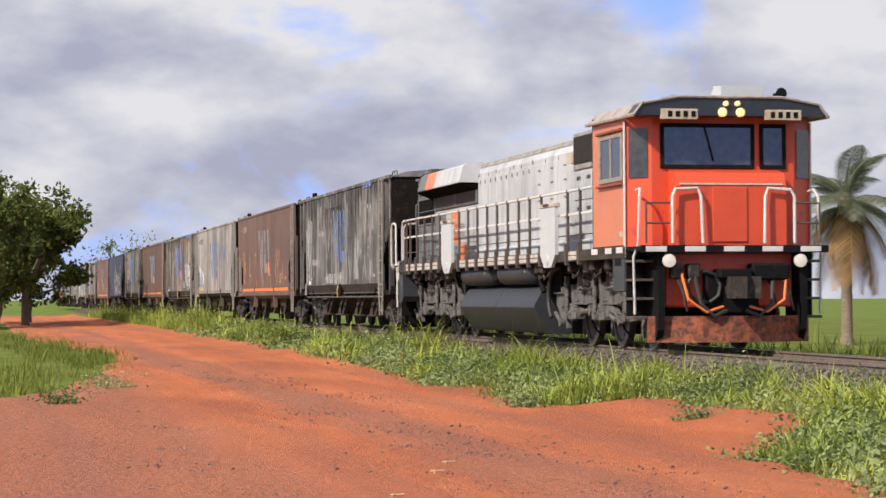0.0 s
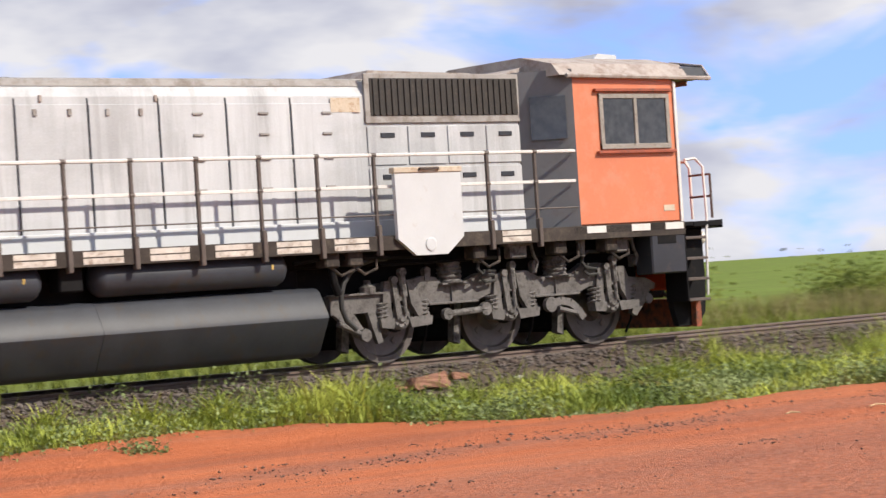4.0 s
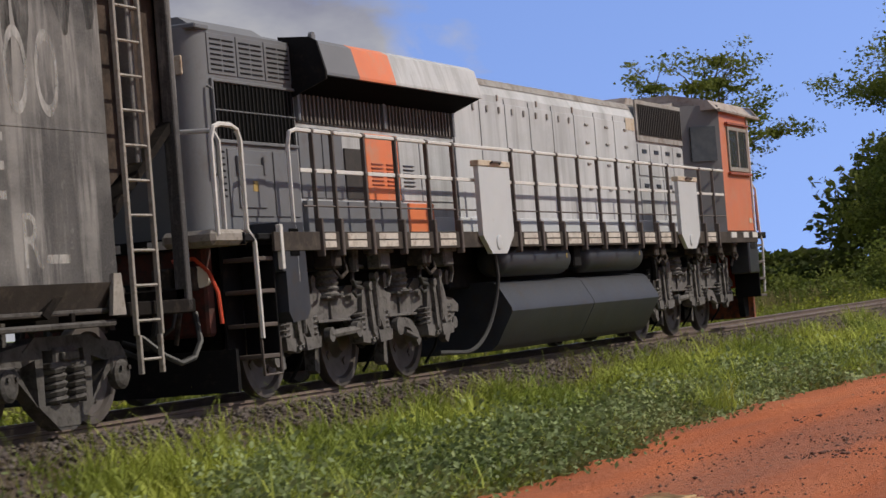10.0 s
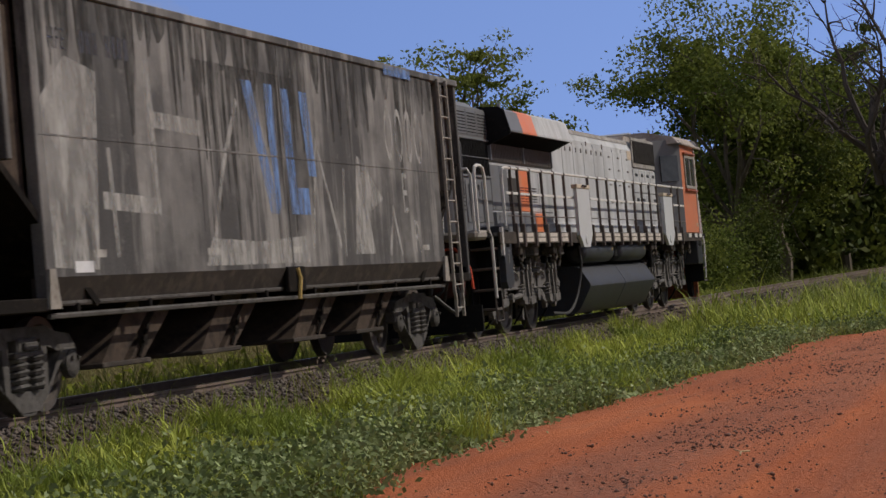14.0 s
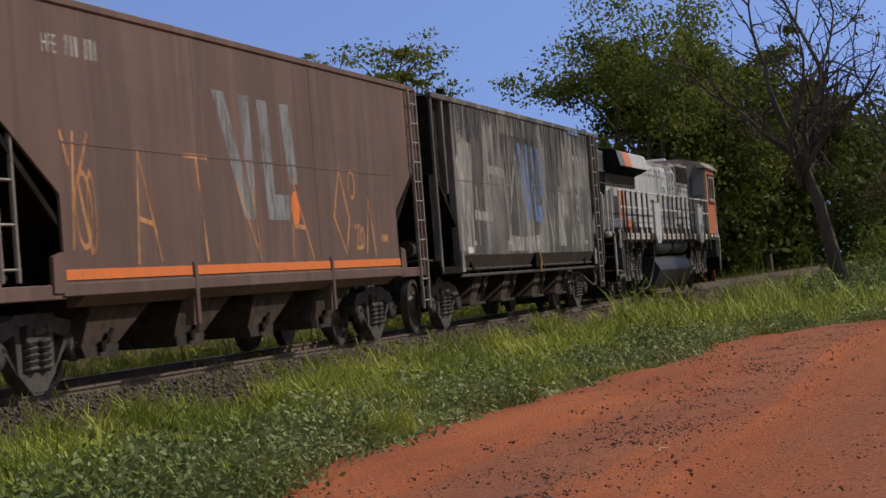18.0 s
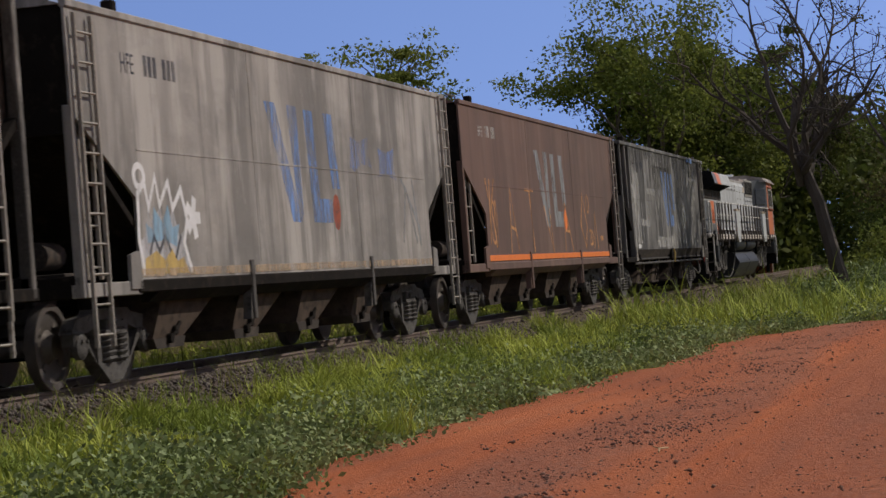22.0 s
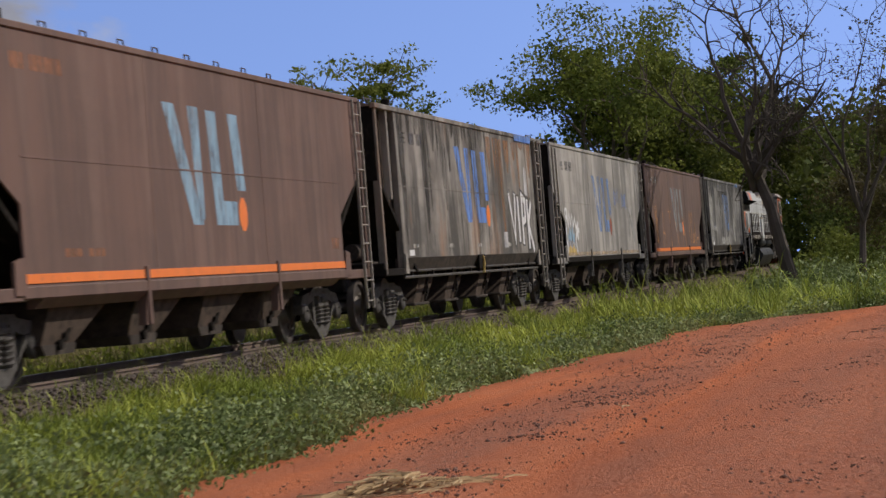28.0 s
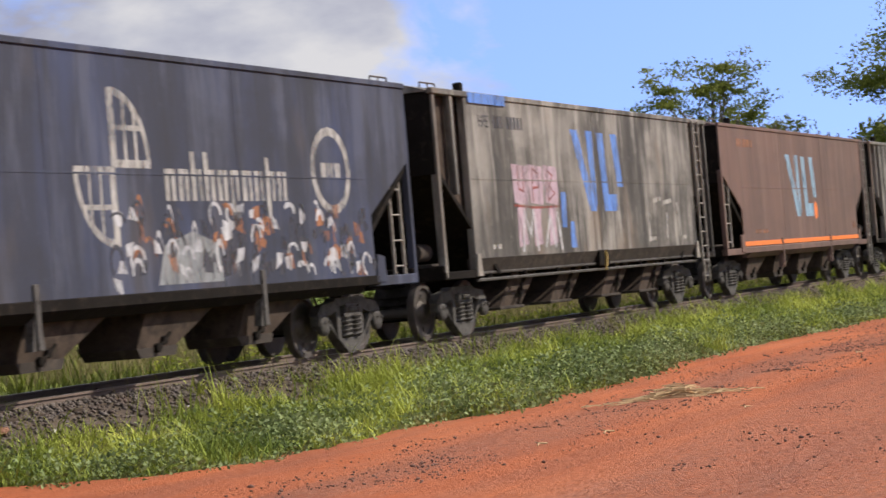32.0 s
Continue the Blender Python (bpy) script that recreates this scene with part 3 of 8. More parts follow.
# ---- ground, road, track ----
def build_ground():
    ys = [-3000, -900, -300, -120, -70, -45, -30, -20, -14, -10, -8, -6, -4, -3, -2.2, -1.6, -1.0, -0.3, 0.35, 0.7, 2.3, 2.65, 3.4, 4.5, 6, 9, 12, 20, 35, 60, 120, 300, 900, 3000]
    xs = [-4000, -1500, -600, -300, -200] + list(range(-150, 151, 3)) + [200, 300, 600, 1500, 4000]
    v = [(x, y, float(ground_height(x, y)) + (0.05 * wave(x, y, 0.3) if -8 < y < 0 or 4 < y < 60 else 0)) for y in ys for x in xs]
    n = len(xs)
    f = [(j * n + i, j * n + i + 1, (j + 1) * n + i + 1, (j + 1) * n + i) for j in range(len(ys) - 1) for i in range(n - 1)]
    ob = bulk("ground", v, f, LAWN, "green grassy ground that reaches the horizon", "ground", "structure")
    ob.data.materials.append(SOIL)
    ob.data.materials.append(FIELD)
    for p in ob.data.polygons:
        c = p.center
        if -5 < c.y < 5 and abs(c.x) < 160:
            p.material_index = 1
        elif abs(c.y) > 60 or abs(c.x) > 150:
            p.material_index = 2


def build_road():
    xs = np.concatenate([np.arange(-180, -40, 2.0), np.arange(-40, 50, 0.30), np.arange(50, 66.1, 0.5)])
    k = 64
    v = []
    for x in xs:
        a, b = edge_south(x), edge_north(x)
        for j in range(k):
            u = j / (k - 1)
            y = b + (a - b) * u ** 1.35
            ruts = -0.035 * math.exp(-((y + 4.3 + 0.25 * wave(x, 3, 0.12)) / 0.28) ** 2) - 0.035 * math.exp(-((y + 6.0 + 0.25 * wave(x, 5, 0.12)) / 0.3) ** 2)
            lift = 0.045 if 0 < j < k - 1 else -0.03
            v.append((x, y, max(GROUND, float(ground_height(x, y))) + lift + ruts + 0.024 * wave(x, y, 0.7) + 0.020 * wave(x, y, 2.2)))
    f = [(i * k + j, i * k + j + 1, (i + 1) * k + j + 1, (i + 1) * k + j) for i in range(len(xs) - 1) for j in range(k - 1)]
    ob = bulk("road", v, f, CLAY, "rutted red clay road beside the railway", "road", "structure")
    ob.data.shade_smooth()


ROCKS = [(1, 0, 0), (-1, 0, 0), (0, 1, 0), (0, -1, 0), (0, 0, 1), (0, 0, -1)]
ROCKF = np.array([(0, 2, 4), (2, 1, 4), (1, 3, 4), (3, 0, 4), (2, 0, 5), (1, 2, 5), (3, 1, 5), (0, 3, 5)])


def scatter_rocks(name, places, sizes, material, label, category):
    n = len(places)
    base = np.array(ROCKS, float)
    jit = RNG.uniform(0.55, 1.25, (n, 6, 1)) * base[None] + RNG.normal(0, 0.18, (n, 6, 3))
    ang = RNG.uniform(0, 6.28, n)
    c, s = np.cos(ang), np.sin(ang)
    x = jit[..., 0] * c[:, None] - jit[..., 1] * s[:, None]
    y = jit[..., 0] * s[:, None] + jit[..., 1] * c[:, None]
    v = np.stack([x, y, jit[..., 2] * 0.7], -1) * np.asarray(sizes)[:, None, None] + np.asarray(places)[:, None, :]
    f = ROCKF[None] + (np.arange(n) * 6)[:, None, None]
    return bulk(name, v.reshape(-1, 3), f.reshape(-1, 3), material, label, category)


def build_track():
    bed = Mesher()
    for x in range(-200, 240, 8):
        bed.prism([(-0.15, -0.55), (0.45, -0.205), (2.55, -0.225), (3.15, -0.56)], x, x + 8, "x")
    tagged(new("ballast_bed", bed.mesh("ballast_bed", BALLAST)), "grey-brown crushed stone bed under the rails", "ballast", kind="structure")
    track = thing("railway_track", "rusty steel rails on old wooden sleepers in ballast", "railway track", kind="structure")
    profile = [(-0.06, -0.135), (0.06, -0.135), (0.06, -0.122), (0.012, -0.108), (0.012, -0.035), (0.034, -0.028), (0.034, -0.002), (-0.034, -0.002), (-0.034, -0.028), (-0.012, -0.035), (-0.012, -0.108), (-0.06, -0.122)]
    for y in (0.86, 2.14):
        r = part("rail", Mesher().prism([(p[0] + y, p[1] + RAIL_TOP) for p in profile], -200, 240, "x"), RAIL, track)
        part("rail_head", Mesher().box(-200, 240, y - 0.028, y + 0.028, RAIL_TOP - 0.004, RAIL_TOP, 0.001), RAILTOP, r, "worn shiny rail head")
    sl = Mesher().box(-0.11, 0.11, -1.15, 1.15, -0.13, 0.0, 0.015).mesh("sleeper", SLEEPER)
    for i in range(270):
        s_ = part("sleeper", sl, SLEEPER, track, at=(-62 + i * 0.62, 1.5 + RNG.uniform(-0.05, 0.05), RAIL_TOP - 0.128))
        s_.rotation_euler.z = RNG.normal(0, 0.015)


def build_stones():
    n = 23000
    x = np.where(RNG.random(n) < 0.75, RNG.uniform(-14, 42, n), RNG.uniform(-60, 90, n))
    y = np.where(RNG.random(n) < 0.72, RNG.uniform(-0.40, 0.80, n), RNG.uniform(0.95, 3.2, n))
    z = np.interp(y, [-0.5, -0.15, 0.45, 2.55, 3.15, 3.4], [-0.58, -0.54, -0.20, -0.22, -0.55, -0.58]) + RNG.uniform(-0.01, 0.025, n)
    x, y = np.concatenate([x, RNG.uniform(-14, 42, 9000)]), np.concatenate([y, RNG.uniform(0.25, 0.80, 9000)])
    n = len(x)
    z = np.interp(y, [-0.5, -0.15, 0.45, 2.55, 3.15, 3.4], [-0.58, -0.54, -0.20, -0.22, -0.55, -0.58]) + RNG.uniform(-0.01, 0.025, n)
    scatter_rocks("ballast_stones", np.stack([x, y, z], -1), RNG.uniform(0.018, 0.048, n), STONE, "loose grey ballast stones along the rails", "gravel")
    n = 26000
    x = np.where(RNG.random(n) < 0.8, RNG.uniform(-30, 45, n), RNG.uniform(-90, 60, n))
    lane = RNG.choice([-5.1, -8.0, -9.5, -5.4, -12.5, -15.0], n, p=[0.30, 0.22, 0.16, 0.12, 0.12, 0.08]) + RNG.normal(0, 0.55, n)
    keep = np.array([edge_south(a) + 0.3 < b < edge_north(a) - 0.05 and wave(a * 0.35, b, 0.8) > 0.20 - 0.6 * RNG.random() ** 6 for a, b in zip(x, lane)])
    x, lane = x[keep], lane[keep]
    k = 7000
    more = RNG.choice([-5.3, -7.6], k, p=[0.6, 0.4]) + RNG.normal(0, 0.5, k)
    x, lane = np.concatenate([x, RNG.uniform(4, 44, k)]), np.concatenate([lane, more])
    size = np.exp(RNG.normal(-4.95, 0.5, len(x)))
    # heaps of coarser stones between the wheel lanes
    m, per = 330, 16
    cx = np.repeat(RNG.uniform(-26, 40, m), per)
    cy = np.repeat(RNG.choice([-4.0, -5.1, -7.7, -9.3], m, p=[0.2, 0.4, 0.25, 0.15]) + RNG.normal(0, 0.22, m), per)
    x = np.concatenate([x, cx + RNG.normal(0, 0.45, m * per)])
    lane = np.concatenate([lane, cy + RNG.normal(0, 0.11, m * per)])
    size = np.concatenate([size, np.exp(RNG.normal(-4.45, 0.45, m * per))])
    keep = np.array([edge_south(a) + 0.2 < b < edge_north(a) - 0.05 for a, b in zip(x, lane)])
    x, lane, size = x[keep], lane[keep], size[keep]
    scatter_rocks("road_pebbles", np.stack([x, lane, np.maximum(GROUND, ground_height(x, lane)) + 0.043], -1), np.clip(size, 0.004, 0.030), PEBBLE, "small red-brown stones strewn on the clay road", "pebbles")


# ---- grass and weeds ----
def blades(name, x, y, height, width, lean, material, label, curl=0.35, z0=None):
    """Tapered bent blades, five corners each, as quads and a folded tip."""
    n = len(x)
    ang, bend = RNG.uniform(0, 2 * np.pi, n), RNG.uniform(0.3, 1.0, n) * lean
    d = np.stack([np.cos(ang), np.sin(ang), np.zeros(n)], -1)
    side = np.stack([-np.sin(ang), np.cos(ang), np.zeros(n)], -1)
    base = np.stack([x, y, ground_height(x, y) - 0.02 if z0 is None else z0], -1)
    up = np.array([0, 0, 1.0])
    rows = []
    for u, w in ((0.0, 1.0), (0.45, 0.85), (0.8, 0.5), (1.0, 0.06)):
        c = base + up * (height * (u - curl * bend * u * u))[:, None] + d * (height * bend * u * u)[:, None]
        rows += [c - side * (width * w / 2)[:, None], c + side * (width * w / 2)[:, None]]
    v = np.stack(rows, 1)
    f = np.array([(0, 1, 3, 2), (2, 3, 5, 4), (4, 5, 7, 6)])[None] + (np.arange(n) * 8)[:, None, None]
    return bulk(name, v.reshape(-1, 3), f.reshape(-1, 4), material, label, "grass")


def leaf_cards(centres, size, tilt=0.8):
    """Small pointed leaves (rhombs folded along the middle) at the centres."""
    n = len(centres)
    a, t = RNG.uniform(0, 2 * np.pi, n), RNG.normal(0, tilt, n)
    d = np.stack([np.cos(a) * np.cos(t), np.sin(a) * np.cos(t), np.sin(t)], -1)
    s = np.cross(d, RNG.normal(0, 1, (n, 3)))
    s /= np.linalg.norm(s, axis=1)[:, None] + 1e-9
    size = np.broadcast_to(size, (n,))[:, None]
    c = np.asarray(centres)
    v = np.stack([c - d * size * 0.5, c + s * size * 0.28, c + d * size * 0.5, c - s * size * 0.28], 1)
    f = np.arange(n * 4).reshape(n, 4)
    return v.reshape(-1, 3), f


def clumped(n, x0, x1, per, spread, ylo, yhi, gap=0.0):
    """Points that gather in tufts, between the two edges of a strip."""
    m = max(1, n // per)
    cx, cu = RNG.uniform(x0, x1, m), RNG.random(m)
    x = np.repeat(cx, per) + RNG.normal(0, spread, m * per)
    lo, hi = np.array([ylo(a) for a in cx]), np.array([yhi(a) for a in cx])
    y = np.repeat(lo + (hi - lo) * cu, per) + RNG.normal(0, spread, m * per)
    return x, y


def build_verge():
    def lo(x):
        return edge_north(x) - 0.02

    def hi(x):
        return float(np.interp(x, [-20, -14, 9, 13], [0.4, -0.12, -0.12, 0.12])) + 0.22 * wave(x, 2.0, 0.7)
    # thick grass on the verge near the road's bend and along the line
    for x0, x1, n, h in ((-14, 12, 60000, 0.15), (12, 46, 110000, 0.135), (46, 100, 44000, 0.34), (-60, -14, 24000, 0.20), (-150, -60, 9000, 0.45)):
        x, y = clumped(n, x0, x1, 14, 0.09, lo, hi)
        s = 1.0 if x1 <= 50 and x0 >= -15 else 1.7
        blades("verge_grass", x, y, RNG.gamma(4, h / 4, len(x)) * (0.35 + 1.3 * np.array([max(0, 0.5 + 1.2 * wave(a, b, 0.5)) for a, b in zip(x, y)])), RNG.uniform(0.008, 0.024, len(x)) * s,
               np.full(len(x), 0.95), GRASS, "uncut bright green grass on the verge between road and rails")
    # tussocks of broad arching blades
    m = 120
    cx = RNG.uniform(-16, 46, m)
    cy = np.array([RNG.uniform(min(edge_north(a) + 0.35, 0.2), 0.35) for a in cx])
    x, y = np.repeat(cx, 55) + RNG.normal(0, 0.07, m * 55), np.repeat(cy, 55) + RNG.normal(0, 0.07, m * 55)
    blades("grass_tussocks", x, y, RNG.uniform(0.25, 0.55, len(x)) * np.repeat(RNG.uniform(0.6, 1.2, m), 55), RNG.uniform(0.012, 0.026, len(x)), np.full(len(x), 1.25), GRASS, "tussocks of broad arching grass on the verge")
    # a last fringe that creeps over the ballast
    x, y = clumped(4200, 12, 46, 30, 0.11, lambda a: -0.30, lambda a: 0.40 + 0.2 * wave(a, 6.0, 0.8))
    blades("ballast_grass", x, y, RNG.gamma(4, 0.030, len(x)), RNG.uniform(0.007, 0.016, len(x)), np.full(len(x), 0.8), GRASS, "low grass creeping over the ballast", z0=np.interp(y, [-0.5, -0.15, 0.45, 1.0], [-0.58, -0.54, -0.21, -0.22]))
    # tall seeding stalks next to the rails
    x = np.concatenate([RNG.normal(c, 0.30, 24) for c in (-13, 11.6, 15.2, 18.1, 21.0, 25.3, 29.2, 33.8, -11.5, -9, -7.4, -4.6, -2.1, -0.6, 1.6, 4.4, 5.1, 7.8, 10.5, 13.2, 14.1, 16.7, 19.5, 23.4, 27, 31.5, 36, -18, -22, -27)])
    y = RNG.normal(0.05, 0.30, len(x))
    blades("tall_grass_stalks", x, y, RNG.uniform(0.25, 0.75, len(x)), RNG.uniform(0.006, 0.012, len(x)), np.full(len(x), 0.85), GRASS, "tall seeding grass stalks beside the rails")
    x = np.concatenate([RNG.normal(c, 0.5, 40) for c in (2.2, 3.4, 8.5, -1.5, 12.0, 10.9, 19.6, 21.8, 25.0, 30.5)])
    y = RNG.normal(0.15, 0.18, len(x))
    blades("dry_grass_stalks", x, y, RNG.uniform(0.25, 0.7, len(x)), RNG.uniform(0.004, 0.009, len(x)), np.full(len(x), 0.6), GRASSDRY, "dry straw-coloured grass stalks in the ballast")
    # beyond the rails
    for x0, x1, n in ((-50, 60, 34000), (60, 130, 12000)):
        x, y = clumped(n, x0, x1, 12, 0.14, lambda a: 2.7, lambda a: 7.5)
        blades("far_verge_grass", x, y, RNG.gamma(4, 0.085, len(x)), RNG.uniform(0.012, 0.028, len(x)), np.full(len(x), 0.7), FARGRASS, "sunlit yellow-green grass beyond the rails")
    x, y = clumped(16000, -34, 46, 10, 0.3, lambda a: 8.0, lambda a: 40.0)
    blades("meadow_grass", x, y, RNG.gamma(4, 0.08, len(x)), RNG.uniform(0.03, 0.07, len(x)), np.full(len(x), 0.7), FARGRASS, "yellow-green meadow grass beyond the rails", z0=ground_height(x, y) - 0.05)
    # tall dry grass that leans on the slope beyond the rails
    x, y = clumped(9000, 34, 62, 26, 0.35, lambda a: 7.5, lambda a: 15.0)
    blades("dry_slope_grass", x, y, RNG.uniform(0.5, 1.35, len(x)), RNG.uniform(0.010, 0.022, len(x)), np.full(len(x), 0.9), GRASSDRY, "tall dry grass leaning on the slope beyond the rails", z0=ground_height(x, y) - 0.05)
    # tufts on the road's other side
    x, y = clumped(9000, -75, -9, 22, 0.14, lambda a: edge_south(a) - 2.4, lambda a: edge_south(a) + 0.3)
    blades("roadside_grass", x, y, RNG.gamma(4, 0.05, len(x)), RNG.uniform(0.008, 0.018, len(x)), np.full(len(x), 0.8), FARGRASS, "patchy low grass along the clay road")
    # broad-leaved weeds that creep over the road's edge
    for x0, x1, n, sz in ((8, 26, 70000, 0.058), (26, 46, 36000, 0.068), (-24, 8, 44000, 0.055), (46, 66, 20000, 0.085), (-70, -24, 12000, 0.11)):
        x, y = clumped(n, x0, x1, 30, 0.17, lambda a: edge_north(a) - 0.10, lambda a: edge_north(a) + 1.35 + 0.9 * wave(a, 3.0, 0.35))
        z = ground_height(x, y) + np.abs(RNG.normal(0, 0.10, len(x))) * (0.35 + 1.5 * np.clip(0.5 + 1.4 * np.array([wave(a, b, 0.9) for a, b in zip(x, y)]), 0, 1.2)) + 0.02
        v, f = leaf_cards(np.stack([x, y, z], -1), RNG.uniform(0.6, 1.3, len(x)) * sz, 0.7)
        bulk("verge_weeds", v, f, WEED, "low broad-leaved grey-green weeds at the road's edge", "weeds")
    # single weed plants on the road
    for cx, cy, r in ((-0.67, -1.5, 0.28), (-1.0, -1.15, 0.12), (-8.0, -8.4, 0.4), (-13.5, -7.4, 0.5), (-5.0, -2.5, 0.3)):
        m = 420
        p = np.stack([RNG.normal(cx, r * 0.5, m), RNG.normal(cy, r * 0.4, m), GROUND + 0.05 + np.abs(RNG.normal(0, r * 0.28, m))], -1)
        v, f = leaf_cards(p, RNG.uniform(0.03, 0.075, m), 0.5)
        bulk("road_weed", v, f, WEED, "small green weed growing in the clay road", "weed", "stuff")


# ---- trees ----
def limb_points(start, way, length, steps, wander, rise):
    p, d = Vector(start), Vector(way).normalized()
    out = [p.copy()]
    for _ in range(steps):
        d = (d + Vector(RNG.normal(0, wander, 3)) + Vector((0, 0, rise))).normalized()
        p = p + d * (length / steps)
        out.append(p.copy())
    return out


def make_tree(name, at, height, spread, label, leaves=9000, leaf=0.22, trunk_r=0.22, fork=0.35, material=None, bark=None, flat=0.6, lean=(0, 0), limbs=7, tips=5, sparse=1.0, floor=None, crook=0.16, seed=0, steep=0.35):
    """A trunk that forks into limbs and twigs, with leaves in clumps at the twig ends."""
    global RNG
    keep_rng, RNG = RNG, np.random.default_rng(int(abs(at[0] * 71 + at[1] * 37) * 10) + seed)
    root = thing(name, label, "tree", at)
    wood, twigs = Mesher(), Mesher()
    top = Vector((lean[0] * height, lean[1] * height, height * fork))
    trunk = [Vector((0, 0, -0.15)), top * 0.35 + Vector(RNG.normal(0, 0.05, 3)) * height * 0.3, top * 0.7 + Vector(RNG.normal(0, 0.03, 3)) * height * 0.3, top]
    wood.tube(trunk, trunk_r, 8, trunk_r * 0.6)
    ends = []
    for i in range(limbs):
        a = 2 * math.pi * (i + RNG.uniform(-0.3, 0.3)) / limbs
        el = RNG.uniform(steep, 1.35)
        way = Vector((math.cos(a) * math.cos(el), math.sin(a) * math.cos(el), math.sin(el)))
        reach = min(spread * 0.85 / max(0.3, math.cos(el)), (height - top.z) * 0.95 / max(0.3, math.sin(el)))
        pts = limb_points(top + Vector((0, 0, -RNG.uniform(0, 0.2) * top.z)), way, reach, 5 if leaves > 2000 else 8, crook, 0.03 if leaves > 2000 else 0.07)
        wood.tube(pts, trunk_r * (0.42 if leaves > 2000 else 0.5), 6, trunk_r * 0.10)
        for j in range(tips):
            b = pts[RNG.integers(2, len(pts))]
            tw = limb_points(b, way + Vector(RNG.normal(0, 0.75, 3)), reach * RNG.uniform(0.25, 0.5), 3 if leaves > 2000 else 6, crook * 1.25, 0.02)
            twigs.tube(tw, trunk_r * 0.16, 4, trunk_r * 0.05, caps=False)
            if leaves < 2000:
                for q in tw[2:]:
                    twigs.tube(limb_points(q, way + Vector(RNG.normal(0, 0.9, 3)), reach * RNG.uniform(0.08, 0.18), 3, crook, 0.02), trunk_r * 0.07, 3, trunk_r * 0.03, caps=False)
            ends += [tw[-1], tw[-2], pts[-1]]
    part("trunk", wood, bark or BARK, root, smooth=True)
    part("branchwork", twigs, bark or BARK, root, smooth=True)
    if leaves:
        # leaves sit in clumps round the twigs, thicker on the outside of each clump
        e = np.array([tuple(p) for p in ends])
        m = len(e)
        pick = RNG.integers(0, m, leaves)
        rad = spread * 0.27 * sparse
        weight = RNG.uniform(0.5, 1.2, m)
        u = RNG.normal(0, 1, (leaves, 3))
        u /= np.linalg.norm(u, axis=1)[:, None]
        lump = 1 + 0.3 * np.sin(5 * u[:, 0] + pick) * np.cos(4 * u[:, 1] + 2 * pick)
        c = e[pick] + u * (rad * weight[pick] * lump * RNG.random(leaves) ** 0.45)[:, None] * np.array([1, 1, flat])
        if floor is not None:
            c = c[c[:, 2] > floor]
        v, f = leaf_cards(c, RNG.uniform(0.6, 1.3, len(c)) * leaf, 0.7)
        bulk("crown", v, f, material or LEAF, "", kind="", parent=root)
    RNG = keep_rng
    return root


def make_bush(at, rx, ry, rz, label, leaves=2600, leaf=0.14, material=None):
    root = thing("bush", label, "bush", at)
    wood = Mesher()
    ends = []
    for i in range(9):
        a = RNG.uniform(0, 6.28)
        p = limb_points((0, 0, -0.1), (math.cos(a) * 0.7, math.sin(a) * 0.7, 1), rz * RNG.uniform(0.6, 1.0), 4, 0.2, 0)
        p = [Vector((q.x * rx / max(rz, 0.1), q.y * ry / max(rz, 0.1), q.z)) for q in p]
        wood.tube(p, 0.03, 5, 0.008)
        ends += p[2:]
    part("stemwork", wood, BARK, root)
    e = np.array([tuple(p) for p in ends])
    c = e[RNG.integers(0, len(e), leaves)] + RNG.normal(0, 1, (leaves, 3)) * np.array([rx * 0.33, ry * 0.33, rz * 0.22])
    c[:, 2] = np.abs(c[:, 2])
    v, f = leaf_cards(c, RNG.uniform(0.6, 1.3, leaves) * leaf, 0.7)
    bulk("foliage", v, f, material or LEAF, "", kind="", parent=root)
    return root


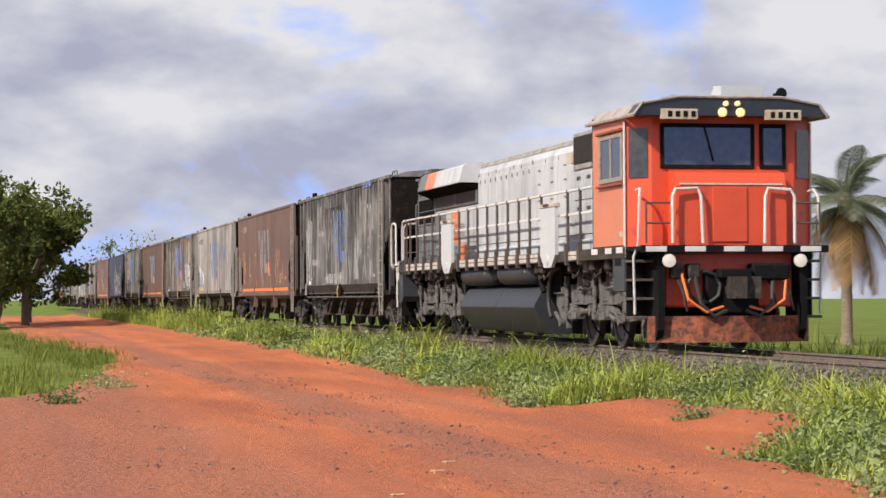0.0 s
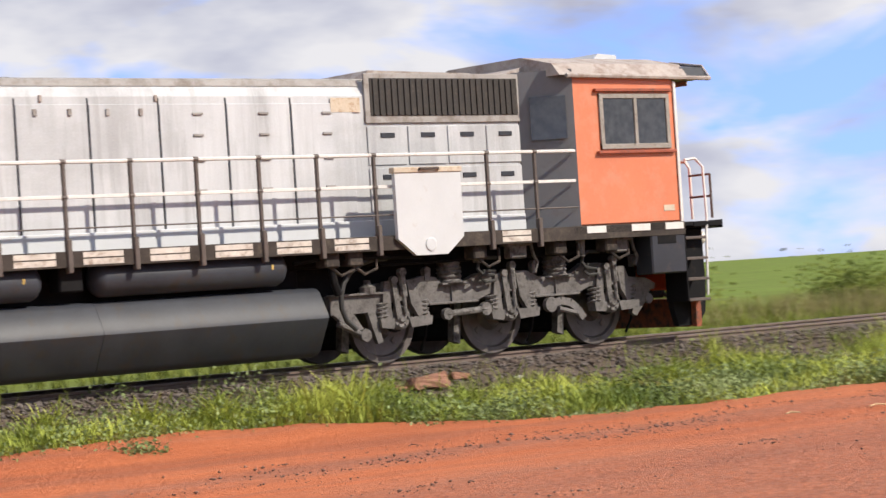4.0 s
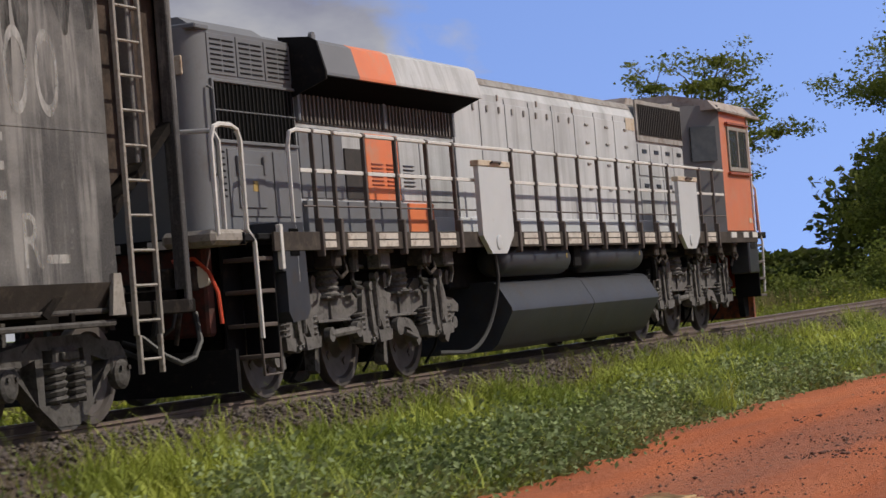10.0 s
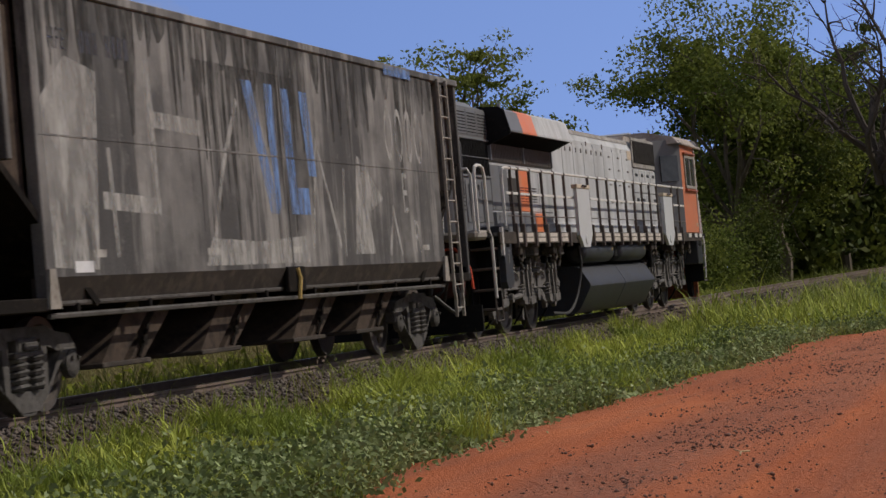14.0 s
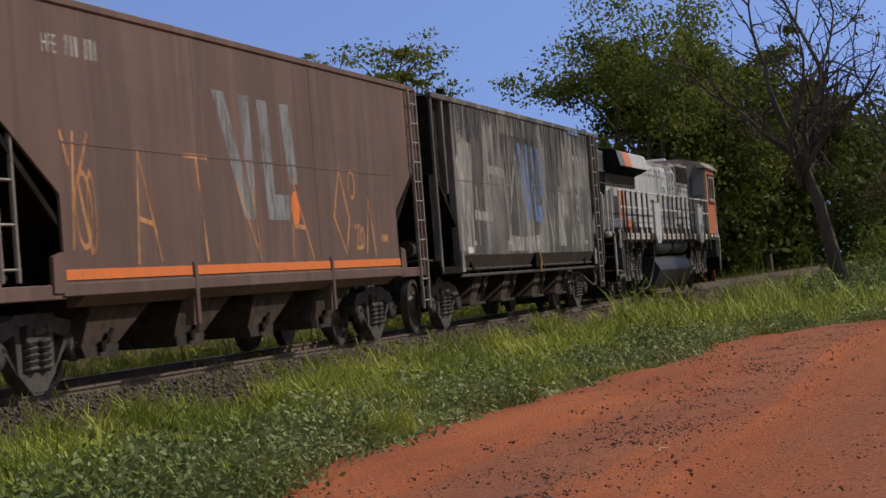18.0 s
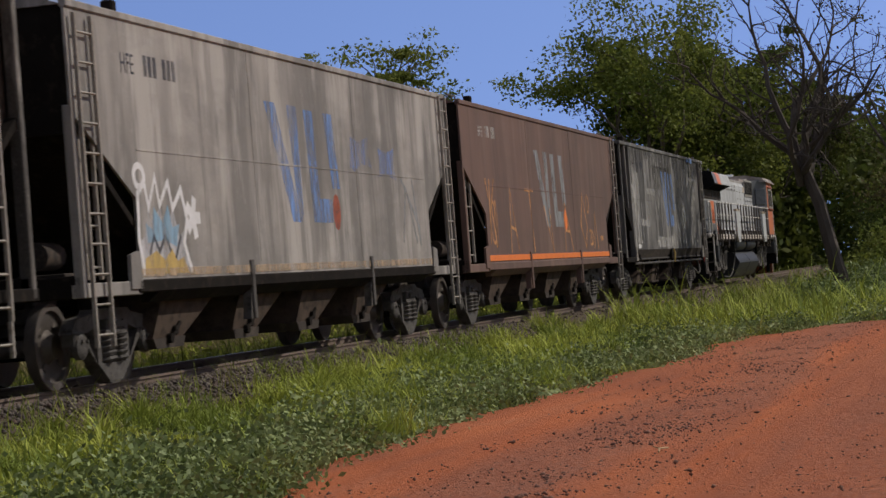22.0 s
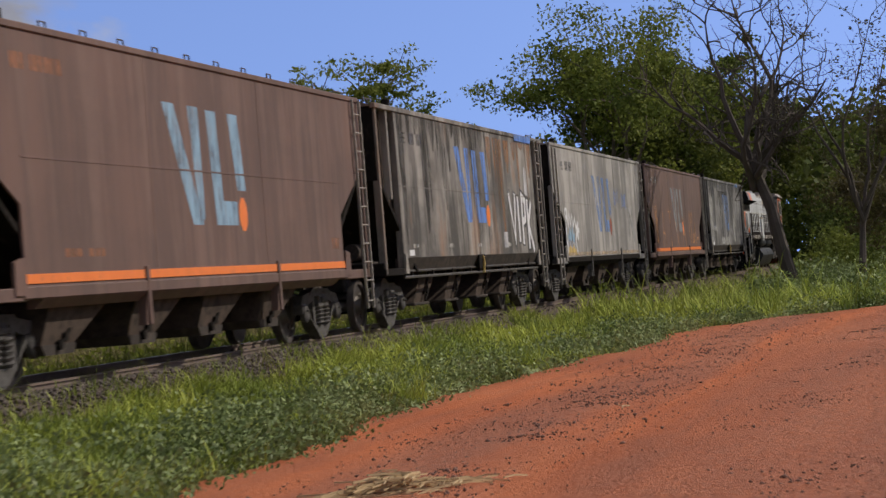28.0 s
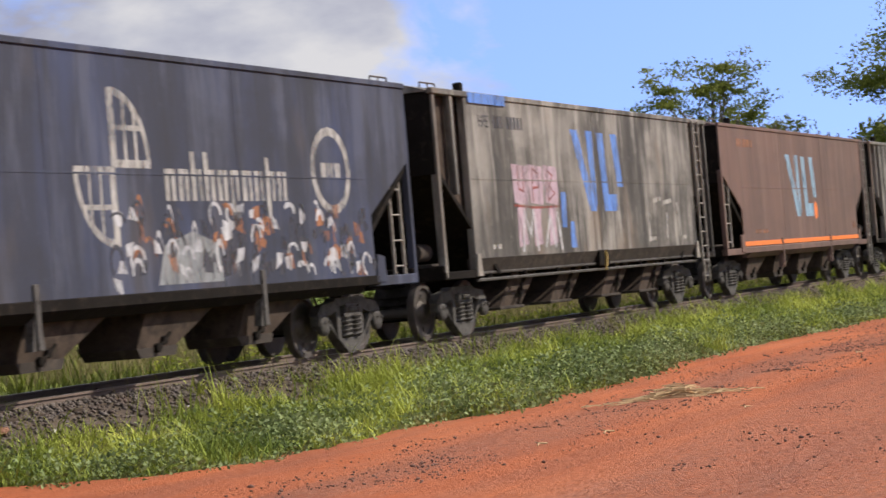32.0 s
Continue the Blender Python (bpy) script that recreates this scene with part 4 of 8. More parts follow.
def make_palm(at, height, frond):
    root = thing("palm_tree", "single palm with grey-green fronds and dry hanging fronds beyond the rails", "palm tree", at)
    trunk = Mesher()
    prof = []
    for i in range(26):
        u = i / 25
        r = 0.185 - 0.04 * u + (0.022 if i % 2 else 0.0)
        prof.append((u * height, r + (0.10 * max(0, 0.08 - u) / 0.08)))
    trunk.lathe(prof, (0, 0, -0.1), "z", 12)
    part("trunk", trunk, PALMBARK, root, "ringed grey-brown palm trunk", smooth=True)

    def frond_mesh(length, droop, rise, mat, fold):
        m = Mesher()
        mid = []
        for i in range(13):
            u = i / 12
            mid.append(Vector((length * (u - 0.12 * droop * u * u), 0, length * (rise * u - droop * u * u))))
        m.tube(mid, 0.035, 4, 0.008)
        for i in range(1, 47):
            u = 0.12 + 0.88 * i / 47
            k = u * 12
            j = min(11, int(k))
            p = mid[j].lerp(mid[j + 1], k - j)
            d = (mid[j + 1] - mid[j]).normalized()
            ll = length * 0.30 * math.sin(math.pi * (0.12 + 0.84 * u)) + 0.06
            for s in (-1, 1):
                tip = p + d * ll * 0.45 + Vector((0, s * ll * 0.85, -ll * fold))
                wv = d * 0.014
                q = p.lerp(tip, 0.55) + Vector((0, 0, ll * 0.10))
                m.add([p - wv, p + wv, q + wv * 1.2, tip, q - wv * 1.2], [(0, 1, 2, 4), (4, 2, 3)])
        return m.mesh("frond", mat)
    green = [frond_mesh(frond, 0.75, 0.85, PALMLEAF, 0.30), frond_mesh(frond, 0.9, 0.55, PALMLEAF, 0.42), frond_mesh(frond * 0.95, 1.05, 0.2, PALMLEAF, 0.5)]
    dry = [frond_mesh(frond * 0.92, 1.05, 0.0, PALMDRY, 0.55), frond_mesh(frond * 0.8, 0.95, -0.4, PALMDRY, 0.5)]
    for i in range(38):
        data, lab = (green[i % 3], "") if i < 26 else (dry[i % 2], "dry brown hanging frond")
        f = part("frond", data, None, root, lab, at=(0, 0, height - 0.12 + (0.12 if i < 9 else -0.05)))
        f.rotation_euler = (RNG.normal(0, 0.12), (-0.75 if i < 8 else -0.3 if i < 17 else 0.12) + RNG.normal(0, 0.1), i * 2.399 + RNG.uniform(-0.2, 0.2))
    heart = Mesher().lathe([(-0.5, 0.16), (-0.2, 0.30), (0.1, 0.26), (0.35, 0.10)], (0, 0, height), "z", 10)
    part("crown_heart", heart, PALMDRY, root, "orange-brown fibrous crown base", smooth=True)


# ---- train ----
def wheelset_mesh(r, gauge=1.28, material=None):
    m = Mesher()
    for s in (-1, 1):
        y = s * (gauge / 2 + 0.03)
        o = s
        m.lathe([(-0.065 * o, r * 0.98), (-0.02 * o, r), (0.055 * o, r), (0.056 * o, r * 0.84), (0.02 * o, r * 0.80), (0.0, r * 0.40), (0.05 * o, r * 0.30), (0.09 * o, r * 0.28), (0.092 * o, 0.02)], (0, y, 0), "y", 28)
        for k in range(4):
            a = k * math.pi / 2
            m.box(r * 0.58 * math.cos(a) - 0.035, r * 0.58 * math.cos(a) + 0.035, y + 0.012 * o - 0.012, y + 0.012 * o + 0.012, r * 0.58 * math.sin(a) - 0.035, r * 0.58 * math.sin(a) + 0.035, 0.004)
    m.lathe([(-gauge / 2, 0.085), (gauge / 2, 0.085)], (0, 0, 0), "y", 12)
    return m.mesh("wheelset", material or WHEEL, True)


WHEELS = []  # wheelset, place on its vehicle, radius


def add_wheels(root, xs, r, mesh):
    for x in xs:
        w = part("wheelset", mesh, None, root, "worn steel wheels on an axle", at=(x, 0, r + RAIL_TOP))
        WHEELS.append((w, (x, 0, r + RAIL_TOP), r))


def loco_truck(root, axles):
    """A three-axle truck: one wavy side casting, splayed pedestals, coil springs, rubber columns in the hollows."""
    a, b, c = axles
    for s in (-1, 1):
        def slab(m, poly, near=0.96, far=1.08):
            return m.prism(poly, *sorted((s * near, s * far)))

        def eye(m, x, z, r=0.06, y=1.12):
            return m.lathe([(-0.035, r), (0.035, r), (0.035, r * 0.45), (-0.035, r * 0.45)], (x, s * y, z), "y", 12)
        # casting: upper and lower edges run from end to end
        upper = [(a - 1.05, 0.78), (a - 0.14, 0.78), (a + 0.08, 0.86), (a + 0.24, 0.92), (a + 0.42, 0.96), (a + 0.60, 0.93), (a + 0.72, 0.84), (a + 1.04, 0.84), (a + 1.18, 0.90), (a + 1.32, 0.95),
                 (b + 0.16, 0.95), (b + 0.34, 0.94), (b + 0.52, 0.86), (b + 0.72, 0.83), (b + 1.04, 0.83), (b + 1.20, 0.92), (b + 1.34, 0.99), (c - 0.14, 0.98), (c + 0.06, 0.94), (c + 0.14, 0.70)]
        lower = [(a - 1.05, 0.55), (a - 0.34, 0.55), (a - 0.20, 0.66), (a + 0.30, 0.68), (a + 0.48, 0.60), (a + 1.20, 0.59), (b - 0.30, 0.68), (b + 0.24, 0.70), (b + 0.46, 0.62), (b + 1.16, 0.59), (c - 0.36, 0.68), (c + 0.14, 0.68)]
        xs = sorted({round(p[0], 3) for p in upper + lower})
        ux, uz = zip(*upper)
        lx, lz = zip(*lower)
        m = Mesher()
        for p, q in zip(xs[:-1], xs[1:]):
            slab(m, [(p, float(np.interp(p, lx, lz))), (q, float(np.interp(q, lx, lz))), (q, float(np.interp(q, ux, uz))), (p, float(np.interp(p, ux, uz)))])
        for p, q in ((a + 0.44, a + 1.24), (b + 0.42, b + 1.20)):
            m.box(p, q, *sorted((s * 1.04, s * 1.14)), 0.585, 0.615, 0.006)
            m.box((p + q) / 2 - 0.012, (p + q) / 2 + 0.012, *sorted((s * 1.07, s * 1.11)), 0.61, 0.80, 0.004)
        m.box(a - 1.06, a - 0.10, *sorted((s * 1.02, s * 1.13)), 0.765, 0.795, 0.006)
        part("truck_frame", m, FRAMESTEEL, root, "dusty grey cast steel truck side frame")
        part("upper_pipe", Mesher().tube([(a - 0.3, s * 1.14, 1.12), (c + 0.2, s * 1.14, 1.12)], 0.018, 6), BLACK, root)
        for x in axles:
            m = Mesher()
            for d, foot in ((-1, 0.30), (1, 0.44)):
                slab(m, [(x + d * 0.10, 0.92), (x + d * 0.24, 0.92), (x + d * (foot + 0.02), 0.44), (x + d * (foot - 0.16), 0.44), (x + d * 0.16, 0.62)], 1.05, 1.13)
                slab(m, [(x + d * 0.10, 0.46), (x + d * (foot + 0.04), 0.46), (x + d * (foot + 0.02), 0.35), (x + d * 0.14, 0.33)], 0.98, 1.14)
            part("pedestal", m, FRAMESTEEL, root, "splayed steel pedestal legs")
            hub = Mesher().lathe([(0, 0.15), (s * 0.10, 0.15), (s * 0.13, 0.12), (s * 0.12, 0.08), (s * 0.15, 0.05)], (x, s * 1.0, 0.46), "y", 18)
            for h in range(6):
                hub.box(x + 0.10 * math.cos(h * 1.047) - 0.014, x + 0.10 * math.cos(h * 1.047) + 0.014, *sorted((s * 1.11, s * 1.145)), 0.46 + 0.10 * math.sin(h * 1.047) - 0.014, 0.46 + 0.10 * math.sin(h * 1.047) + 0.014, 0.004)
            part("axle_box", hub, GEAR, root, "round bolted bearing", smooth=True)
            # black disc painted in as shade behind the bearing
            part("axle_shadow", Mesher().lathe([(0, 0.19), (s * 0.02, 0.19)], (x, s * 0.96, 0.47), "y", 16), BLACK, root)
            for dx in (-0.26, 0.37):
                part("coil_spring", Mesher().spring(x + dx, s * 1.05, 0.45, 0.66, 0.085, 4, 0.021), GEAR, root, "stout coil spring")
            m = Mesher().tube([(x + 0.02, s * 1.17, 0.72), (x + 0.0, s * 1.17, 0.98)], 0.045, 8).tube([(x + 0.03, s * 1.17, 0.50), (x + 0.02, s * 1.17, 0.74)], 0.026, 7)
            eye(m, x, 1.02, 0.055, 1.17)
            part("damper", m, GEAR, root, "upright damper", smooth=True)
            m = Mesher()
            slab(m, [(x - 0.16, 0.92), (x - 0.09, 0.94), (x - 0.02, 0.46), (x - 0.10, 0.44)], 1.13, 1.17)
            eye(m, x - 0.12, 0.93, 0.05, 1.15)
            part("brake_hanger", m, GEAR, root)
            sh = Mesher().prism([(x - 0.66, 0.10), (x - 0.55, 0.06), (x - 0.50, 0.58), (x - 0.60, 0.62)], s * 0.66 - 0.06, s * 0.66 + 0.06)
            part("brake_shoe", sh, GEAR, root)
            part("sand_pipe", Mesher().tube([(x + 0.50, s * 1.0, 1.12), (x + 0.54, s * 0.98, 0.6), (x + 0.58, s * 0.84, 0.2), (x + 0.60, s * 0.70, 0.02)], 0.018, 5), BLACK, root)
            m = Mesher()
            slab(m, [(x + 0.42, 0.90), (x + 0.50, 0.90), (x + 0.52, 1.04), (x + 0.47, 1.07), (x + 0.42, 1.04)], 1.02, 1.10)
            part("frame_lug", m, FRAMESTEEL, root)
        for x in (a + 0.87, b + 0.87):
            m = Mesher().lathe([(0.84, 0.15), (0.87, 0.165), (0.895, 0.145), (0.925, 0.165), (0.95, 0.145), (0.98, 0.165), (1.005, 0.145), (1.035, 0.165), (1.06, 0.14), (1.10, 0.15), (1.13, 0.12)], (x, s * 1.02, 0), "z", 16)
            part("rubber_spring", m, GEAR, root, "ribbed grey spring column", smooth=True)
            part("spring_seat", Mesher().box(x - 0.22, x + 0.22, *sorted((s * 0.86, s * 1.16)), 0.82, 0.85, 0.010).lathe([(0.85, 0.20), (0.865, 0.20)], (x, s * 1.02, 0), "z", 16), FRAMESTEEL, root, "flat steel spring seat")
            part("brake_hose", Mesher().tube([(x + 0.66, s * 1.18, 1.13), (x + 0.46, s * 1.20, 1.14), (x + 0.35, s * 1.20, 1.08), (x + 0.33, s * 1.20, 1.00), (x + 0.40, s * 1.20, 0.93), (x + 0.60, s * 1.18, 0.91)], 0.024, 7).tube([(x + 0.66, s * 1.15, 0.97), (x + 0.44, s * 1.18, 0.97), (x + 0.38, s * 1.18, 0.88), (x + 0.46, s * 1.18, 0.83), (x + 0.64, s * 1.15, 0.84)], 0.020, 6), RUBBER, root, smooth=True)
            part("hanger_bracket", Mesher().box(x + 0.78, x + 1.06, *sorted((s * 1.18, s * 1.34)), 1.10, 1.30, 0.02).box(x + 0.72, x + 1.12, *sorted((s * 1.18, s * 1.36)), 1.26, 1.34, 0.01), GEAR, root)
            part("pipe_clip", Mesher().lathe([(1.08, 0.05), (1.34, 0.065)], (x + 0.28, s * 1.25, 0), "z", 9), GEAR, root)
            part("chain", Mesher().tube([(x + 1.22, s * 1.22, 1.30), (x + 1.26, s * 1.22, 1.14), (x + 1.34, s * 1.20, 1.04), (x + 1.30, s * 1.18, 0.92)], 0.024, 5), GEAR, root)
        # rods and levers below the casting
        m = Mesher().tube([(a + 0.72, s * 1.12, 0.46), (b - 0.43, s * 1.12, 0.49)], 0.042, 8)
        eye(m, a + 0.72, 0.46, 0.075)
        eye(m, b - 0.43, 0.49, 0.085)
        part("traction_link", m, GEAR, root, "stout level link rod", smooth=True)
        m = Mesher()
        arc = [(b + 0.67, 0.48), (b + 0.86, 0.52), (b + 1.02, 0.49), (b + 1.15, 0.40), (b + 1.25, 0.27)]
        for p, q in zip(arc[:-1], arc[1:]):
            n = Vector((p[1] - q[1], q[0] - p[0])).normalized() * 0.05
            slab(m, [(p[0] - n.x, p[1] - n.y), (q[0] - n.x, q[1] - n.y), (q[0] + n.x, q[1] + n.y), (p[0] + n.x, p[1] + n.y)], 1.06, 1.13)
        eye(m, b + 0.67, 0.48, 0.10)
        m.tube([(b + 0.80, s * 1.14, 0.42), (b + 1.12, s * 1.14, 0.34)], 0.032, 7)
        part("brake_lever", m, FRAMESTEEL, root, "curved steel brake lever")
        m = Mesher()
        slab(m, [(a - 1.00, 0.55), (a - 0.70, 0.55), (a - 0.52, 0.30), (a - 0.62, 0.24)], 1.0, 1.08)
        slab(m, [(a - 0.50, 0.56), (a - 0.38, 0.56), (a - 0.28, 0.18), (a - 0.36, 0.16)], 1.02, 1.09)
        eye(m, a - 0.58, 0.28, 0.08)
        m.tube([(a - 0.98, s * 1.12, 0.44), (a - 0.60, s * 1.12, 0.28)], 0.034, 7)
        part("brake_lever", m, FRAMESTEEL, root, "slanting steel brake lever")
        m = Mesher()
        slab(m, [(c + 0.10, 0.80), (c + 0.70, 0.74), (c + 0.86, 0.66), (c + 0.84, 0.58), (c + 0.20, 0.60)], 0.96, 1.06)
        slab(m, [(c + 0.52, 0.60), (c + 0.80, 0.60), (c + 0.66, 0.40), (c + 0.50, 0.24), (c + 0.42, 0.28)], 0.96, 1.04)
        eye(m, c + 0.74, 0.46, 0.07, 1.02)
        part("brake_lever", m, FRAMESTEEL, root, "hooked end of the side frame")
        part("bolt", Mesher().lathe([(0.78, 0.10), (0.86, 0.11), (0.90, 0.05), (0.95, 0.04)], (a - 0.45, s * 1.05, 0), "z", 10), GEAR, root, smooth=True)
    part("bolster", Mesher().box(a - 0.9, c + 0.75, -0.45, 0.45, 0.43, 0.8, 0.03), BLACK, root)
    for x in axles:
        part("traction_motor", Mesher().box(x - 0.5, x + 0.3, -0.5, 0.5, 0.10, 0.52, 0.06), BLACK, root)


def plates(m, x0, x1, y, z0, z1, s, t=0.02, b=0.006):
    m.box(x0, x1, min(y, y + s * t), max(y, y + s * t), z0, z1, b)


def rear_section(root):
    """The grey rear hood: rounded corners, louvres over wide radiator openings, doors, end loops."""
    bend = (0.0, 0.35, 0.7, 1.05, 1.4, 1.5708)
    plan = [(-13.84 - 0.28 * math.cos(a), -0.69 - 0.28 * math.sin(a)) for a in bend] + [(-11.96, -0.97), (-11.96, 0.97)] + [(-13.84 - 0.28 * math.cos(a), 0.69 + 0.28 * math.sin(a)) for a in reversed(bend)]
    body = part("rear_hood", Mesher().prism(plan, 1.46, 3.42, "z"), GREY, root, "plain grey rear hood section", smooth=True)
    part("rear_hood_cap", Mesher().prism([(-0.95, 3.42), (0.95, 3.42), (0.80, 3.53), (-0.80, 3.53)], -14.0, -12.44, "x").prism([(-0.95, 3.42), (0.95, 3.42), (0.82, 3.48), (-0.82, 3.48)], -12.44, -11.97, "x"), GREY, body)
    part("rear_hood_rim", Mesher().box(-14.06, -13.78, -1.0, 1.0, 3.40, 3.455, 0.012), GREY, body)
    for s in (-1, 1):
        y = s * 0.97
        for k in range(3):
            x = -13.80 + k * 0.61
            m = Mesher()
            plates(m, x, x + 0.585, y, 3.0, 3.385, s, 0.010)
            panel = part("louvre_panel", m, GREY, body)
            m = Mesher()
            for r in range(7):
                for c in range(2):
                    plates(m, x + 0.05 + c * 0.26, x + 0.27 + c * 0.26, y + s * 0.010, 3.035 + r * 0.048, 3.05 + r * 0.048, s, 0.008, 0.002)
            part("louvre", m, BLACK, panel, "rows of dark louvre slots")
        # flat black sheet paints the shaded depth of the opening
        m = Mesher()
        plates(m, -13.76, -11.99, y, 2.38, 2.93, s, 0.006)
        opening = part("radiator_opening", m, VOID, body, "wide radiator opening, its dark inside painted as a black sheet")
        m = Mesher()
        for z0, z1 in ((2.35, 2.385), (2.925, 2.955), (2.655, 2.67)):
            plates(m, -13.78, -11.97, y, z0, z1, s, 0.03 if z1 - z0 > 0.02 else 0.02)
        plates(m, -13.80, -13.76, y, 2.35, 2.955, s, 0.03)
        part("opening_frame", m, GREY, opening)
        for k in range(20):
            m = Mesher()
            plates(m, -13.70 + k * 0.086, -13.672 + k * 0.086, y, 2.39, 2.925, s, 0.018, 0.004)
            part("screen_bar", m, BLACK, opening)
        for x0, x1, z0, z1 in ((-13.55, -12.62, 1.66, 2.30), (-12.56, -12.02, 1.66, 2.30), (-13.38, -12.80, 1.74, 2.16)):
            m = Mesher()
            plates(m, x0, x1, y, z0, z1, s, 0.014 if z0 < 1.7 else 0.030)
            part("hood_door", m, GREY, body, "grey hood door")
        for x in (-13.40, -12.84):
            m = Mesher()
            plates(m, x, x + 0.05, y + s * 0.014, 2.06, 2.24, s, 0.03, 0.006)
            part("hinge", m, GREY, body)
        m = Mesher()
        for k in range(8):
            plates(m, -13.76, -13.60, y, 1.84 + k * 0.06, 1.858 + k * 0.06, s, 0.008, 0.002)
        part("louvre", m, BLACK, body)
        m = Mesher()
        plates(m, -13.10, -12.98, y + s * 0.030, 1.90, 2.00, s, 0.004, 0.001)
        part("warning_label", m, SPRAYYELLOW, body, "small yellow warning label")
        part("grab_iron", Mesher().tube([(-13.88, s * 0.985, 2.02), (-13.86, s * 1.03, 2.06), (-13.86, s * 1.03, 2.84), (-13.88, s * 0.985, 2.88)], 0.014, 6), GREY, body, smooth=True)
        part("side_loop", Mesher().tube([(-14.78, s * 1.44, 1.45), (-14.78, s * 1.44, 2.30), (-14.72, s * 1.44, 2.41), (-14.60, s * 1.44, 2.44), (-14.38, s * 1.44, 2.44), (-14.26, s * 1.44, 2.41), (-14.20, s * 1.44, 2.30), (-14.20, s * 1.44, 1.50), (-14.06, s * 1.44, 1.38), (-14.04, s * 1.44, 0.50)], 0.024, 6), RAILWHITE, root, "looped white handrail over the rear steps", smooth=True)
        part("corner_step", Mesher().box(-14.86, -14.12, *sorted((s * 0.9, s * 1.44)), 1.36, 1.50, 0.04), LADDER, root, "worn pale steel corner platform")
        # steps get a dark colour that stands for the shade on them
        for z in (0.33, 0.62, 0.93, 1.23):
            part("step", Mesher().box(-14.02, -13.66, *sorted((s * 1.08, s * 1.42)), z - 0.02, z + 0.02, 0.006), RAILING, root, "steel step, coloured dark for its shade")
        part("step_side", Mesher().box(-13.66, -13.64, *sorted((s * 1.08, s * 1.42)), 0.30, 1.36, 0.005).box(-14.02, -13.66, *sorted((s * 1.04, s * 1.07)), 0.30, 1.36, 0.005), BLACK, root)
        part("stirrup", Mesher().tube([(-14.04, s * 1.42, 0.52), (-14.02, s * 1.42, 0.16), (-13.66, s * 1.42, 0.16), (-13.64, s * 1.42, 0.5)], 0.016, 5), RAILING, root)
        m = Mesher().prism([(-13.62, 1.10), (-13.62, 1.56), (-13.10, 1.56), (-13.06, 0.74), (-13.14, 0.64), (-13.46, 0.62), (-13.54, 0.72), (-13.54, 1.10)], *sorted((s * 1.14, s * 1.49)))
        box = part("sand_box", m, TANKPAINT, root, "tall dark blue-grey sand box beside the rear steps")
        m = Mesher()
        plates(m, -13.42, -13.22, s * 1.49, 1.24, 1.50, s, 0.006)
        part("box_opening", m, VOID, box)
        part("edge_strip", Mesher().box(-13.64, -13.58, *sorted((s * 1.46, s * 1.51)), 1.12, 1.54, 0.006), RAILWHITE, box, "white painted edge")
        bend = [(-8.15 + 0.85 * math.cos(a), s * (1.30 - 0.1 * a), 0.95 - 0.85 * math.sin(a)) for a in (i * math.pi / 20 for i in range(11))]
        part("pipe_loop", Mesher().tube([(-7.30, s * 1.28, 1.25)] + bend + [(-8.74, s * 1.05, 0.13)], 0.026, 7), RUBBER, root, "black hose in a wide bend", smooth=True)
    part("air_hose", Mesher().tube([(-14.30, -0.90, 0.78), (-14.42, -1.0, 0.52), (-14.60, -1.02, 0.38), (-14.82, -1.0, 0.34), (-15.02, -0.95, 0.42), (-15.16, -0.8, 0.60)], 0.028, 7), RUBBER, root, smooth=True)
    part("end_bracket", Mesher().tube([(-14.28, -0.70, 1.26), (-14.28, -0.92, 1.27), (-14.28, -1.06, 1.14), (-14.28, -1.14, 0.95), (-14.28, -1.16, 0.66)], 0.020, 7), RED, root, "bright red-orange end bracket", smooth=True)


POSTS = (-12.91, -12.24, -11.46, -10.62, -9.74, -8.95, -7.0, -6.15, -5.3, -4.44, -3.59, -2.72, -1.86, -1.03, -0.18, 1.6, 2.4)


